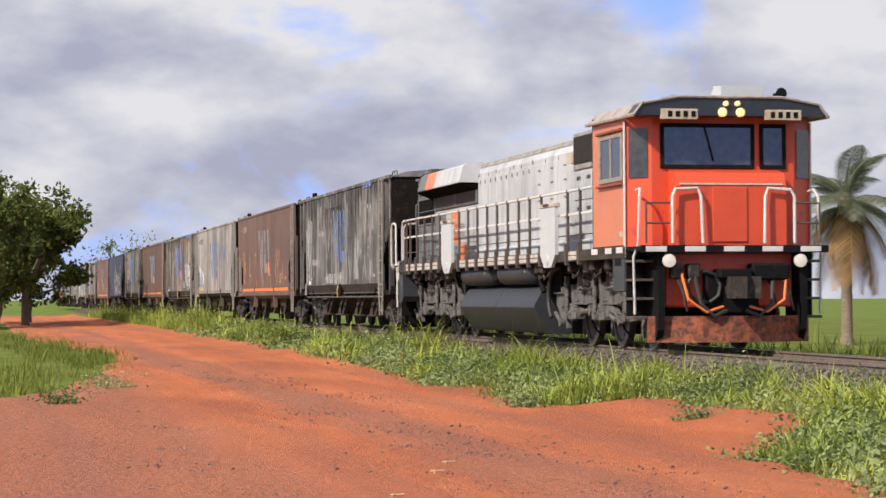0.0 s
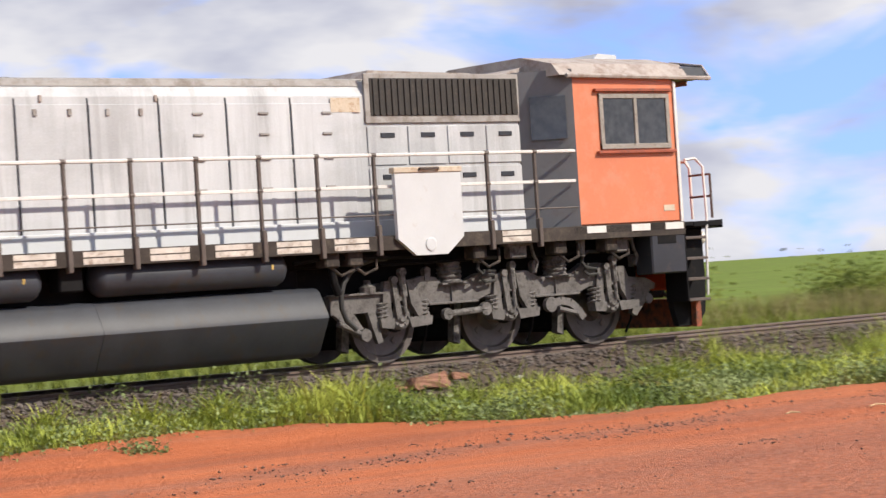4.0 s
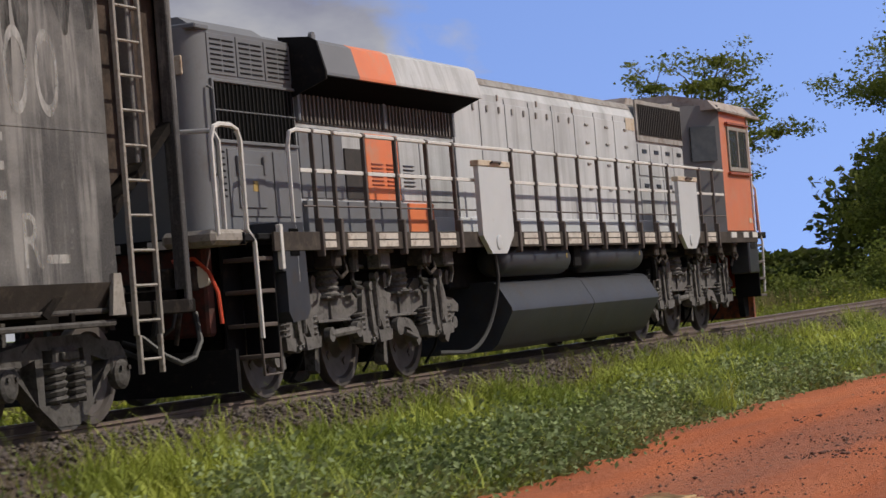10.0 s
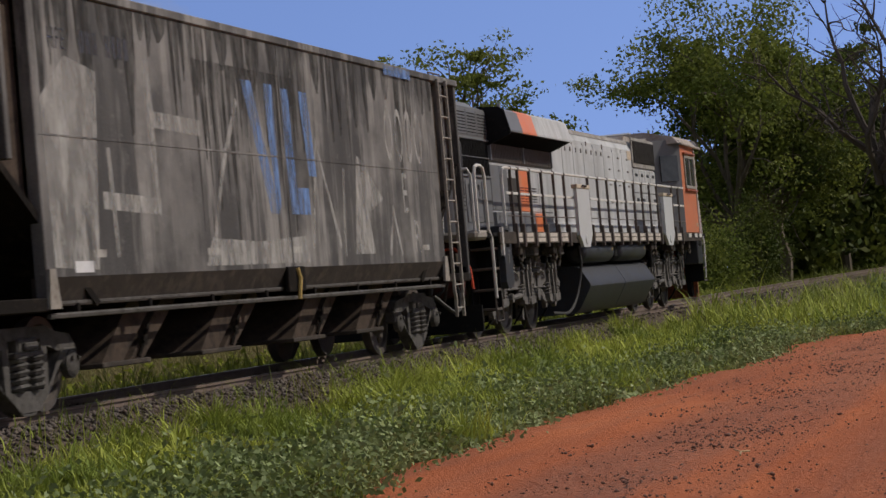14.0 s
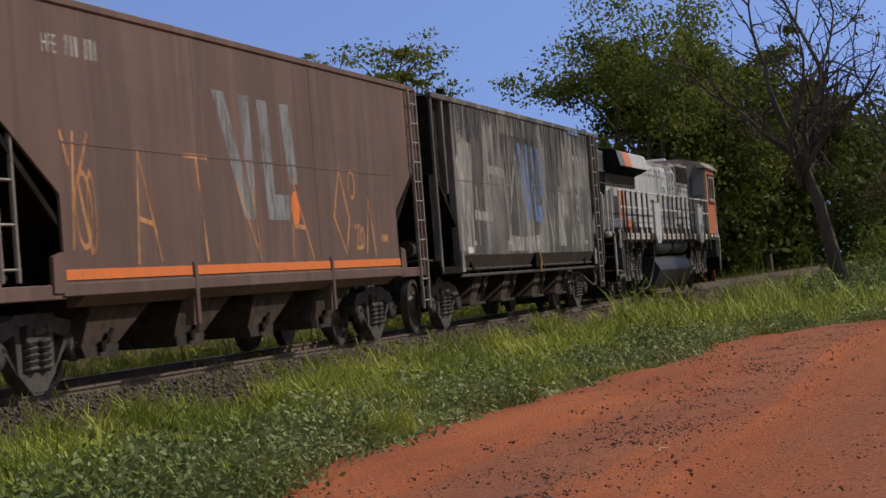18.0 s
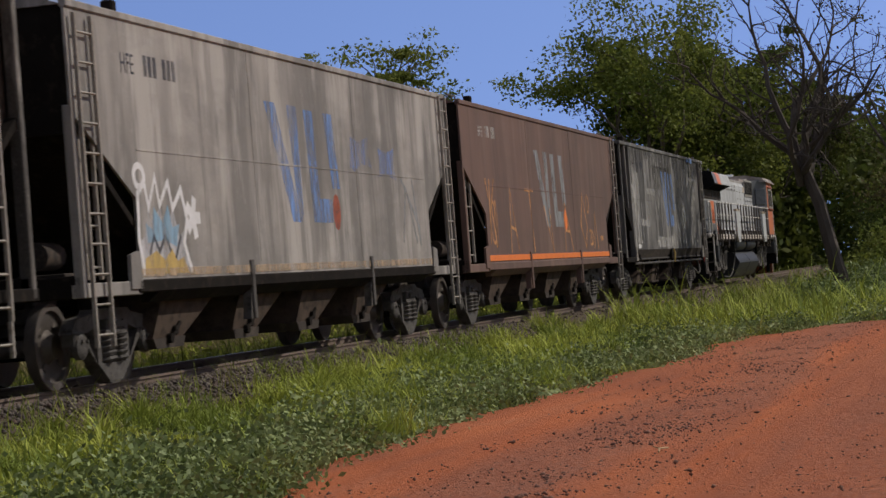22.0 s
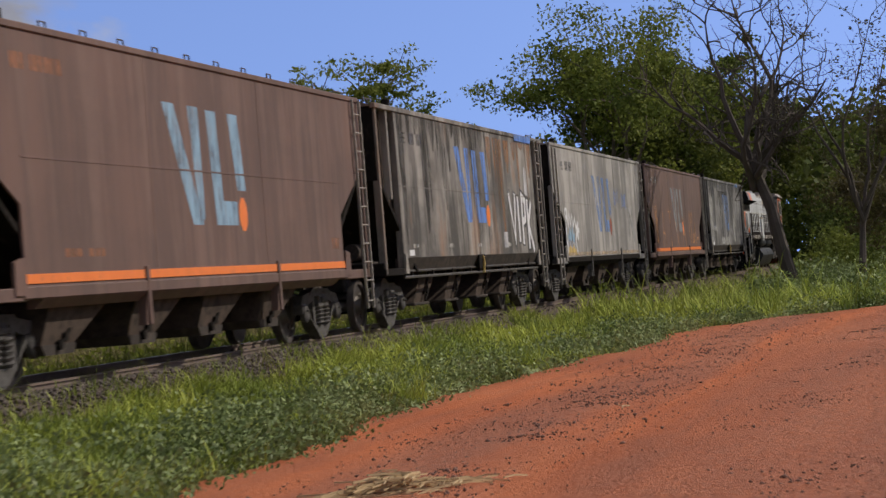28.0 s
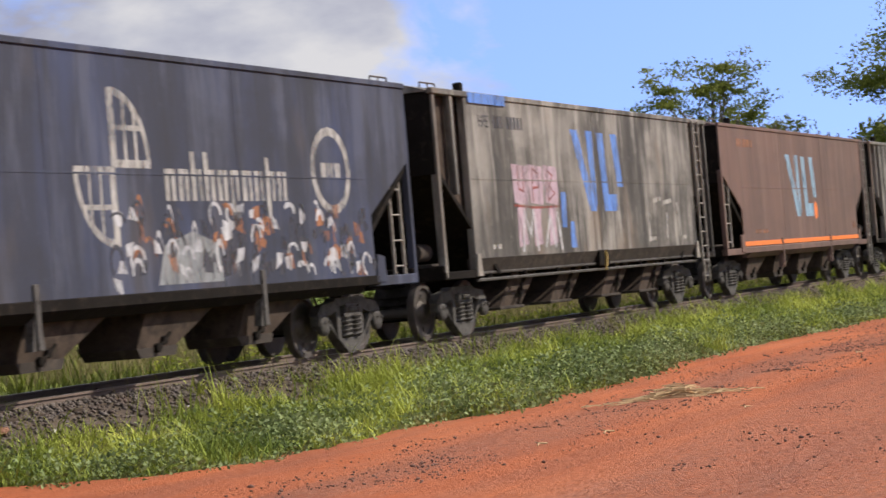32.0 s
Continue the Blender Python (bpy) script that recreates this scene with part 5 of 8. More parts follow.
def build_loco():
    root = thing("diesel_locomotive", "orange, white and grey six-axle diesel locomotive hauling hopper wagons", "locomotive", (0, 1.5, 0))
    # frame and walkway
    # added black blocks fill in the shade between trucks and frame
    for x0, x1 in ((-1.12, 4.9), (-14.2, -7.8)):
        part("underframe_gear", Mesher().box(x0, x1, -0.62, 0.62, 0.40, 1.15, 0.04), BLACK, root, "black block added as the shade between the trucks and frame")
    part("main_frame", Mesher().box(-15.0, 5.2, -0.95, 0.95, 1.12, 1.42, 0.03).box(-15.0, 5.2, -1.46, 1.46, 1.40, 1.46, 0.01), BLACK, root, "black steel main frame and walkway")
    for s in (-1, 1):
        part("side_sill", Mesher().box(-14.6, 5.0, min(s * 1.47, s * 1.5), max(s * 1.47, s * 1.5), 1.29, 1.47, 0.004), W_SILL, root)
        for x0, x1 in zip(POSTS[:-1], POSTS[1:]):
            if x1 - x0 < 1.0:
                c, h = (x0 + x1) / 2, (x1 - x0) * 0.30
                part("sill_stripe", Mesher().box(c - h, c + h, *sorted((s * 1.5, s * 1.506)), 1.395, 1.455, 0.001).box(c - h, c + h, *sorted((s * 1.5, s * 1.506)), 1.315, 1.38, 0.001), SILLPALE, root)
    # long hood
    hood = Mesher()
    hood.prism([(-0.95, 1.46), (0.95, 1.46), (0.95, 3.22), (0.86, 3.42), (-0.86, 3.42), (-0.95, 3.22)], -12.0, 2.95, "x")
    part("hood", hood, WHITE, root, "white painted long hood with soot and worn patches")
    part("hood_roof", Mesher().prism([(-0.87, 3.425), (0.87, 3.425), (0.83, 3.445), (-0.83, 3.445)], -12.0, 2.95, "x").prism([(-0.905, 3.345), (-0.868, 3.426), (-0.86, 3.43), (-0.90, 3.35)], -7.6, 0.1, "x"), DUSTROOF, root, "dusty grey hood roof")
    for s in (-1, 1):
        # flared radiator with coloured bands
        for x0, x1, mat, lab in ((-11.95, -11.13, GREY, "grey end of the radiator flare"), (-11.13, -10.15, ORANGE, "orange band of the radiator flare"), (-10.15, -7.5, WHITE, "white radiator flare")):
            m = Mesher().prism([(s * 0.93, 3.06), (s * 1.36, 3.06), (s * 1.36, 3.09), (s * 1.28, 3.39), (s * 1.20, 3.44), (s * 0.84, 3.48)], x0, x1, "x")
            part("radiator_flare", m, mat, root, lab)
        # the shade beneath the flare is put in as black colour
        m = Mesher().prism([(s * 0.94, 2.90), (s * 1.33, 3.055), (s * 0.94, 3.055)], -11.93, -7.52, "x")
        part("flare_underside", m, VOID, root, "sloping underside of the radiator flare, its shade painted black")
        m = Mesher().prism([(s * 0.94, 2.86), (s * 1.36, 3.02), (s * 1.36, 3.10), (s * 1.28, 3.41), (s * 1.20, 3.46), (s * 0.86, 3.49)], -11.99, -11.952, "x")
        part("flare_end_plate", m, BLACK, root, "dark end plate of the radiator flare")
        part("lifting_eye", Mesher().lathe([(-0.02, 0.05), (0.02, 0.05), (0.02, 0.02), (-0.02, 0.02)], (-11.86, s * 1.18, 3.47), "y", 12), GREY, root)
        m = Mesher()
        plates(m, -11.9, -7.55, s * 0.95, 2.62, 2.98, s, 0.012)
        sc = part("air_intake_screen", m, MESHM, root, "dark intake screen under the radiator flare")
        for k in range(42):
            m = Mesher()
            plates(m, -11.8 + k * 0.1, -11.765 + k * 0.1, s * 0.962, 2.64, 2.93, s, 0.02, 0.003)
            part("screen_bar", m, SCREENBAR, sc)
        for x in (-9.7, -11.92, -7.6):
            m = Mesher()
            plates(m, x, x + 0.06, s * 0.95, 2.64, 3.0, s, 0.05)
            part("intake_frame", m, GREY, sc)
        # doors along the hood
        for k in range(8):
            x = -7.50 + k * 0.93
            m = Mesher()
            plates(m, x + 0.012, x + 0.912, s * 0.95, 1.62, 3.13, s, 0.014)
            d = part("hood_door", m, WHITE, root)
            m = Mesher()
            plates(m, x - 0.012, x + 0.010, s * 0.95, 1.62, 3.20, s, 0.006, 0.001)
            part("door_gap", m, DARKPANEL, root)
            for lx, lz in (((0.22, 3.0), (0.66, 3.0)) if k < 5 else ((0.45, 3.0), (0.45, 2.75), (0.45, 2.45), (0.45, 2.1))):
                hnd = Mesher()
                if k < 5:
                    plates(hnd, x + lx, x + lx + 0.05, s * 0.964, lz, lz + 0.08, s, 0.02, 0.004)
                else:
                    plates(hnd, x + lx, x + lx + 0.14, s * 0.964, lz, lz + 0.03, s, 0.02, 0.004)
                part("latch", hnd, DUSTROOF, d, "dusty door latch")
        for x, w, mat in ((-11.9, 0.55, GREY), (-11.32, 0.5, GREY), (-10.2, 0.9, ORANGE), (-9.27, 0.6, WHITE), (-8.64, 1.0, WHITE)):
            m = Mesher()
            plates(m, x, x + w, s * 0.95, 1.86, 2.58, s, 0.016)
            part("hood_door", m, mat, root, "orange louvred hood door" if mat is ORANGE else "")
        for j, x in enumerate((-10.14, -9.72, -9.24)):
            for k in range(6):
                m = Mesher()
                plates(m, x + 0.05, x + 0.36, s * 0.966, 2.02 + k * 0.045, 2.035 + k * 0.045, s, 0.014, 0.003)
                part("louvre", m, (COPPER, COPPER, DARKPANEL)[j], root)
        m = Mesher()
        plates(m, -10.78, -10.26, s * 0.95, 1.86, 2.40, s, 0.02)
        part("side_vent", m, MESHM, root, "dark vent opening")
        m = Mesher()
        plates(m, -9.25, -8.45, s * 0.95, 1.47, 1.83, s, 0.06)
        part("walkway_band", m, ORANGE, root, "orange painted base band")
        m = Mesher()
        plates(m, -11.9, -9.25, s * 0.95, 1.47, 1.83, s, 0.06)
        part("base_band", m, GREY, root, "grey painted base band")
        m = Mesher()
        plates(m, -8.45, 2.6, s * 0.95, 1.47, 1.68, s, 0.06)
        part("base_band", m, PALEPANEL, root)
        # front grille with frame and small doors below
        m = Mesher()
        plates(m, 0.12, 2.68, s * 0.95, 2.88, 3.50, s, 0.03)
        gf = part("grille_frame", m, DUSTROOF, root, "dusty frame of the front grille")
        m = Mesher()
        plates(m, 0.20, 2.60, s * 0.98, 2.97, 3.44, s, 0.008)
        part("grille_mesh", m, MESHM, gf, "dark brown grille")
        for k in range(24):
            m = Mesher()
            plates(m, 0.24 + k * 0.098, 0.275 + k * 0.098, s * 0.986, 2.98, 3.43, s, 0.02, 0.004)
            part("grille_bar", m, MESHM, gf)
        for k, x in enumerate((0.14, 0.78, 1.42, 2.06)):
            for z0, z1 in ((2.36, 2.84), (1.66, 2.32)):
                m = Mesher()
                plates(m, x, x + 0.6, s * 0.95, z0, z1, s, 0.018)
                d = part("equipment_door", m, WHITE, root)
                m = Mesher()
                plates(m, x + 0.2, x + 0.42, s * 0.968, z1 - 0.14, z1 - 0.08, s, 0.012, 0.003)
                part("latch", m, DARKPANEL, d, "dark door latch")
        m = Mesher()
        plates(m, -0.4, 0.05, s * 0.964, 3.02, 3.20, s, 0.004, 0.001)
        part("warning_plate", m, CREAM, root, "faded cream and yellow warning plate")
        # shields on the railing
        for x0 in (0.06, -8.38):
            x1 = x0 + 1.03
            m = Mesher().prism([(x0, 1.42), (x0 + 0.27, 1.21), (x1 - 0.27, 1.21), (x1, 1.42), (x1, 2.22), (x0, 2.22)], s * 1.50, s * 1.56)
            sh = part("side_shield", m, PALEPANEL, root, "pale six-sided steel shield on the railing")
            part("shield_cap", Mesher().box(x0 - 0.02, x1 + 0.02, min(s * 1.47, s * 1.575), max(s * 1.47, s * 1.575), 2.22, 2.29, 0.008), CREAM, sh)
            part("shield_handle", Mesher().tube([(x0 + 0.35, s * 1.55, 2.24), (x0 + 0.37, s * 1.60, 2.27), (x0 + 0.66, s * 1.60, 2.27), (x0 + 0.68, s * 1.55, 2.24)], 0.014, 6), RAILING, sh)
            part("shield_boss", Mesher().lathe([(0, 0.085), (s * 0.012, 0.085), (s * 0.016, 0.07)], (x0 + 0.5, s * 1.56, 1.34), "y", 16), PALEPANEL, sh)
        # railing
        rail_from, rail_to = -13.78, 3.1
        hand = Mesher().tube([(rail_from, s * 1.47, 1.0), (rail_from, s * 1.47, 2.28), (rail_from + 0.08, s * 1.47, 2.42), (rail_from + 0.3, s * 1.47, 2.45), (rail_to, s * 1.47, 2.45)], 0.022, 6)
        part("handrail", hand, RAILWHITE, root, "worn white handrail", smooth=True)
        part("middle_rail", Mesher().box(rail_from + 0.4, rail_to, *sorted((s * 1.455, s * 1.47)), 2.045, 2.085, 0.004), RAILWHITE, root)
        part("lower_rail", Mesher().tube([(rail_from + 0.4, s * 1.47, 1.72), (rail_to, s * 1.47, 1.72)], 0.010, 5), RAILING, root)
        for x in POSTS:
            m = Mesher().box(x - 0.02, x + 0.02, s * 1.47 - 0.022, s * 1.47 + 0.022, 1.50, 2.43, 0.005)
            m.box(x - 0.030, x + 0.030, *sorted((s * 1.452, s * 1.530)), 1.23, 1.60, 0.008)
            m.lathe([(-0.03, 0.03), (0.03, 0.03)], (x, s * 1.47, 2.45), "x", 8)
            m.lathe([(-0.03, 0.028), (0.03, 0.028)], (x, s * 1.47, 2.06), "x", 8)
            part("railing_post", m, RAILING, root)
        # tanks
        for x0, x1 in ((-7.3, -4.68), (-4.05, -1.42)):
            m = Mesher().lathe([(0, 0.05), (0.025, 0.12), (0.07, 0.175), (0.13, 0.205), (x1 - x0 - 0.13, 0.205), (x1 - x0 - 0.07, 0.175), (x1 - x0 - 0.025, 0.12), (x1 - x0, 0.05)], (x0, s * 1.20, 1.15), "x", 28)
            tk = part("air_tank", m, TANKPAINT, root, "dark grey cylindrical air tank", smooth=True)
            mk = Mesher()
            plates(mk, x1 - 0.30, x1 - 0.27, s * 1.403, 1.14, 1.20, s, 0.006, 0.001)
            part("tank_mark", mk, SPRAYYELLOW, tk, "small yellow mark")
        m = Mesher().box(-4.5, -4.2, min(s * 1.1, s * 1.35), max(s * 1.1, s * 1.35), 1.02, 1.36, 0.02)
        part("valve_box", m, BLACK, root)
        # fittings between truck and frame
        for x in (-0.95, -0.6, 1.35, 2.7, 3.6, -9.9, -12.3):
            m = Mesher().box(x, x + 0.22, min(s * 1.2, s * 1.42), max(s * 1.2, s * 1.42), 1.12, 1.36, 0.02)
            m.tube([(x + 0.1, s * 1.35, 1.14), (x + 0.25, s * 1.38, 1.02), (x + 0.45, s * 1.36, 1.08), (x + 0.5, s * 1.3, 1.25)], 0.02, 6)
            part("junction_box", m, TRUCK, root)
        m = Mesher().tube([(-1.3, s * 1.25, 1.2), (-0.9, s * 1.3, 1.24), (-0.3, s * 1.32, 1.22), (0.6, s * 1.3, 1.2)], 0.03, 6).tube([(-0.8, s * 1.3, 1.36), (-0.78, s * 1.33, 0.95), (-0.7, s * 1.3, 0.8)], 0.05, 8)
        part("piping", m, BLACK, root, smooth=True)
        # sand boxes and steps at the cab end
        for x0, x1, d in ((4.36, 5.0, 1),):
            m = Mesher().box(x0, x1, min(s * 1.15, s * 1.49), max(s * 1.15, s * 1.49), 0.78, 1.38, 0.02)
            bx = part("sand_box", m, DARKPANEL, root, "dark sand box beside the steps")
            m = Mesher()
            plates(m, x0 + 0.12, x0 + 0.46, s * 1.488, 1.18, 1.34, s, 0.008)
            part("box_opening", m, BLACK, bx)
            e0, e1 = 5.02, 5.42
            # dark step colour stands for shade here too
            for z in (0.40, 0.68, 0.96, 1.24):
                part("step", Mesher().box(e0, e1, min(s * 1.05, s * 1.48), max(s * 1.05, s * 1.48), z - 0.02, z + 0.02, 0.006), RAILING, root, "steel step, coloured dark for its shade")
            part("step_side", Mesher().box(e0 - 0.02, e0 + 0.01, min(s * 1.05, s * 1.47), max(s * 1.05, s * 1.47), 0.38, 1.42, 0.005).box(e0, e1, min(s * 1.04, s * 1.06), max(s * 1.04, s * 1.06), 0.38, 1.42, 0.005), BLACK, root)
            e = e1 - 0.02
            part("grab_rail", Mesher().tube([(e, s * 1.45, 0.45), (e + d * 0.02, s * 1.47, 1.3), (e + d * 0.1, s * 1.42, 1.5), (e + d * 0.1, s * 1.4, 2.2), (e, s * 1.36, 2.32), (e - d * 0.2, s * 1.36, 2.3)], 0.02, 6), RAILWHITE, root, smooth=True)
    # roof gear
    for x in (-13.6, -11.4, -9.9, -8.4):
        part("radiator_fan", Mesher().lathe([(0, 0.62), (0.10, 0.62), (0.10, 0.56), (0.06, 0.54), (0.06, 0.1)], (x, 0, 3.40), "z", 24), ROOFP, root, smooth=True)
    part("exhaust_outlet", Mesher().box(-5.2, -4.3, -0.22, 0.22, 3.40, 3.52, 0.03), BLACK, root)
    part("brake_hatch", Mesher().prism([(0.2, 3.40), (2.0, 3.40), (2.0, 3.53), (0.35, 3.56)], -0.78, 0.78).prism([(2.15, 3.4), (2.9, 3.4), (2.9, 3.62)], -0.8, 0.8), ROOFP, root, "dusty roof hatch")
    for k in range(4):
        part("hood_roof_joint", Mesher().box(-7.4 + k * 1.5, -7.36 + k * 1.5, -0.97, 0.97, 3.16, 3.235, 0.004), ROOFP, root)
    side = [(1.10, 0.90), (1.20, 0.885), (1.26, 0.84), (1.41, 0.58), (1.42, 0.53), (1.39, 0.47), (1.20, 0.14), (1.12, 0.08), (1.0, 0.06)]
    for x0, x1, k in ((-7.22, -0.95, 1.0), (-4.02, -3.96, 1.004)):
        part("fuel_tank" if k == 1.0 else "tank_seam", Mesher().prism([(-y * k, z) for y, z in side] + [(y * k, z) for y, z in reversed(side)], x0, x1, "x"), TANKPAINT, root, "long dark fuel tank under the frame" if k == 1.0 else "", smooth=True)
    for s in (-1, 1):
        bow = [(0.10, 1.20), (-0.10, 1.20), (-0.30, 1.15), (-0.46, 1.06), (-0.57, 0.93), (-0.62, 0.78), (-0.62, 0.62), (-0.56, 0.48), (-0.42, 0.36)]
        part("pipe_loop", Mesher().tube([(x, s * 1.24, z) for x, z in bow], 0.034, 8), RUBBER, root, "thick grey hose bent over the truck", smooth=True)
    part("tank_saddle", Mesher().box(-7.9, -1.0, -0.9, 0.9, 0.84, 1.14, 0.02), BLACK, root)
    # cab
    part("cab", Mesher().box(3.12, 4.98, -1.46, 1.46, 1.46, 3.46, 0.03), CABORANGE, root, "faded orange cab with wide side windows")
    # a pale wall; the grey puts its shade into the colour
    part("cab_rear_wall", Mesher().prism([(2.62, -0.97), (3.14, -1.47), (3.14, 1.47), (2.62, 0.97)], 1.46, 3.52, "z"), GREY, root, "pale angled wall behind the cab, greyed for its shade")
    part("cab_roof", Mesher().prism([(-1.50, 3.44), (1.50, 3.44), (1.36, 3.60), (0.75, 3.74), (-0.75, 3.74), (-1.36, 3.60)], 2.9, 5.22, "x"), ROOFP, root, "dusty faded cab roof")
    part("roof_visor", Mesher().prism([(-1.50, 3.40), (1.50, 3.40), (1.40, 3.56), (0.8, 3.66), (-0.8, 3.66), (-1.40, 3.56)], 5.18, 5.62, "x"), DARKPANEL, root, "dark roof visor over the windscreen")
    part("visor_edge", Mesher().tube([(5.63, -1.52, 3.40), (5.63, -1.38, 3.58), (5.63, -0.8, 3.68), (5.63, 0.8, 3.68), (5.63, 1.38, 3.58), (5.63, 1.52, 3.40)], 0.022, 6).tube([(5.63, -1.52, 3.40), (3.0, -1.52, 3.43)], 0.03, 6).tube([(5.63, 1.52, 3.40), (3.0, 1.52, 3.43)], 0.03, 6), ROOFP, root)
    part("roof_box", Mesher().prism([(4.75, 3.72), (5.30, 3.70), (5.30, 3.88), (4.95, 3.90)], -0.05, 0.62), PALEPANEL, root, "pale air-conditioning box on the roof")
    part("horn", Mesher().lathe([(0, 0.03), (0.22, 0.03), (0.30, 0.09)], (5.15, 0.85, 3.76), "x", 10), BLACK, root)
    front = Mesher().prism([(4.96, -1.46), (5.22, -1.12), (5.22, 1.12), (4.96, 1.46)], 1.46, 3.44, "z")
    part("cab_front", front, RED, root, "red-orange chamfered cab front")
    part("nose", Mesher().prism([(5.20, 1.46), (5.60, 1.46), (5.60, 2.36), (5.50, 2.56), (5.20, 2.62)], -0.86, 0.86), RED, root, "red-orange short nose")
    part("nose_door", Mesher().box(5.595, 5.62, -0.30, 0.24, 1.52, 2.34, 0.01), RED, root)
    part("nose_line", Mesher().tube([(5.6, -0.8, 2.38), (5.6, 0.8, 2.38)], 0.018, 5), CREAM, root)
    for y0, y1 in ((-0.94, 0.44), (0.62, 0.94)):
        screen = part("windscreen", Mesher().box(5.21, 5.235, y0, y1, 2.68, 3.26, 0.01), GLASS, root, "dark windscreen pane")
        part("windscreen_frame", Mesher().box(5.22, 5.25, y0 - 0.05, y1 + 0.05, 2.63, 2.69, 0.006).box(5.22, 5.25, y0 - 0.05, y1 + 0.05, 3.25, 3.31, 0.006).box(5.22, 5.25, y0 - 0.05, y0 + 0.01, 2.69, 3.25, 0.006).box(5.22, 5.25, y1 - 0.01, y1 + 0.05, 2.69, 3.25, 0.006), BLACK, screen)
    part("windscreen_wiper", Mesher().tube([(5.26, -0.30, 3.26), (5.265, -0.16, 2.74)], 0.010, 5), BLACK, root)
    for y in (-1.1, 0.52):
        part("number_board", Mesher().box(5.60, 5.625, y, y + 0.58, 3.34, 3.50, 0.01), CREAM, root, "pale number board under the visor")
    for y in (-0.95, -0.83, -0.71, -0.59, 0.65, 0.77, 0.89, 1.01):
        part("number_bar", Mesher().box(5.624, 5.63, y - 0.035, y + 0.035, 3.375, 3.465, 0.002), BLACK, root)
    for y in (-0.14, 0.14):
        part("headlight", Mesher().lathe([(0, 0.07), (0.05, 0.07), (0.065, 0.055), (0.07, 0.02)], (5.59, y, 3.45), "x", 16), HEADLIGHT, root, "lit yellow headlight", smooth=True)
    for y in (-0.09, 0.09):
        part("headlight", Mesher().lathe([(0, 0.04), (0.04, 0.04), (0.05, 0.02)], (5.62, y, 3.58), "x", 12), HEADLIGHT, root, "small lit headlight", smooth=True)
    for s in (-1, 1):
        # corner pane on the chamfer
        a, b = Vector((4.985, s * 1.455, 0)), Vector((5.215, s * 1.13, 0))
        n = Vector((b.y - a.y, a.x - b.x, 0)).normalized() * s * -1
        if n.x < 0:
            n = -n
        m = Mesher()
        p, q = a.lerp(b, 0.12) + n * 0.012, a.lerp(b, 0.88) + n * 0.012
        m.add([(p.x, p.y, 2.5), (q.x, q.y, 2.5), (q.x, q.y, 3.24), (p.x, p.y, 3.24)], [(0, 1, 2, 3)])
        m.add([(p.x - n.x * 0.02, p.y - n.y * 0.02, 2.5), (q.x - n.x * 0.02, q.y - n.y * 0.02, 2.5), (q.x - n.x * 0.02, q.y - n.y * 0.02, 3.24), (p.x - n.x * 0.02, p.y - n.y * 0.02, 3.24)], [(0, 1, 2, 3)])
        part("corner_window", m, GLASS, root, "narrow corner window")
        part("corner_strip", Mesher().box(4.95, 5.0, s * 1.475 - 0.012, s * 1.475 + 0.012, 1.30, 3.36, 0.005), RAILWHITE, root, "white corner strip")
        # side window
        y = s * 1.46
        m = Mesher()
        for x0, x1, z0, z1 in ((3.58, 4.86, 2.46, 2.53), (3.58, 4.86, 3.13, 3.19), (3.58, 3.65, 2.46, 3.19), (4.79, 4.86, 2.46, 3.19), (4.20, 4.26, 2.5, 3.16)):
            plates(m, x0, x1, y, z0, z1, s, 0.03)
        w = part("side_window", m, LADDER, root, "sliding cab side window in a dusty pale frame")
        for x0, x1 in ((3.64, 4.21), (4.25, 4.80)):
            m = Mesher()
            plates(m, x0, x1, y, 2.52, 3.14, s, 0.012, 0.003)
            part("pane", m, GLASS, w, "dark window pane")
        for x0, x1, z0 in ((3.5, 4.9, 3.22), (3.5, 4.92, 2.40)):
            m = Mesher()
            plates(m, x0, x1, y, z0, z0 + 0.04, s, 0.06)
            part("rain_strip", m, COPPER, w)
        m = Mesher()
        plates(m, 4.66, 4.86, y, 1.62, 1.70, s, 0.006, 0.001)
        part("builder_plate", m, CREAM, root)
        for x in (3.2, 4.0, 4.62):
            m = Mesher()
            plates(m, x, x + 0.34, s * 1.50, 1.37, 1.46, s, 0.012, 0.002)
            part("white_block", m, RAILWHITE, root, "white block of the frame edge")
        m = Mesher()
        m.box(2.98, 4.98, min(s * 1.42, s * 1.5), max(s * 1.42, s * 1.5), 1.36, 1.47, 0.01)
        part("cab_sill", m, BLACK, root)
        m = Mesher().prism([(2.72, s * 1.085), (3.06, s * 1.405), (3.04, s * 1.425), (2.70, s * 1.105)], 2.62, 3.18, "z")
        part("rear_cab_window", m, GLASS, root, "window in the wall behind the cab")
        # front platform rails
        part("front_handrail", Mesher().tube([(5.70, s * 0.95, 1.5), (5.70, s * 0.95, 2.2), (5.68, s * 0.9, 2.3), (5.66, s * 0.55, 2.32), (5.68, s * 0.5, 2.2), (5.70, s * 0.48, 1.5)], 0.024, 6), RAILWHITE, root, "looped white front handrail", smooth=True)
        part("front_handrail", Mesher().tube([(5.68, s * 1.35, 1.5), (5.68, s * 1.35, 2.1)], 0.02, 6).tube([(5.68, s * 1.35, 2.1), (5.68, s * 0.95, 2.1)], 0.016, 6).tube([(5.68, s * 1.35, 1.8), (5.68, s * 0.95, 1.8)], 0.016, 6), RAILING, root)
        part("ditch_light", Mesher().lathe([(0, 0.06), (0.10, 0.10), (0.14, 0.10), (0.15, 0.03)], (5.62, s * 1.02, 1.24), "x", 14), LENS, root, "round pale ditch light", smooth=True)
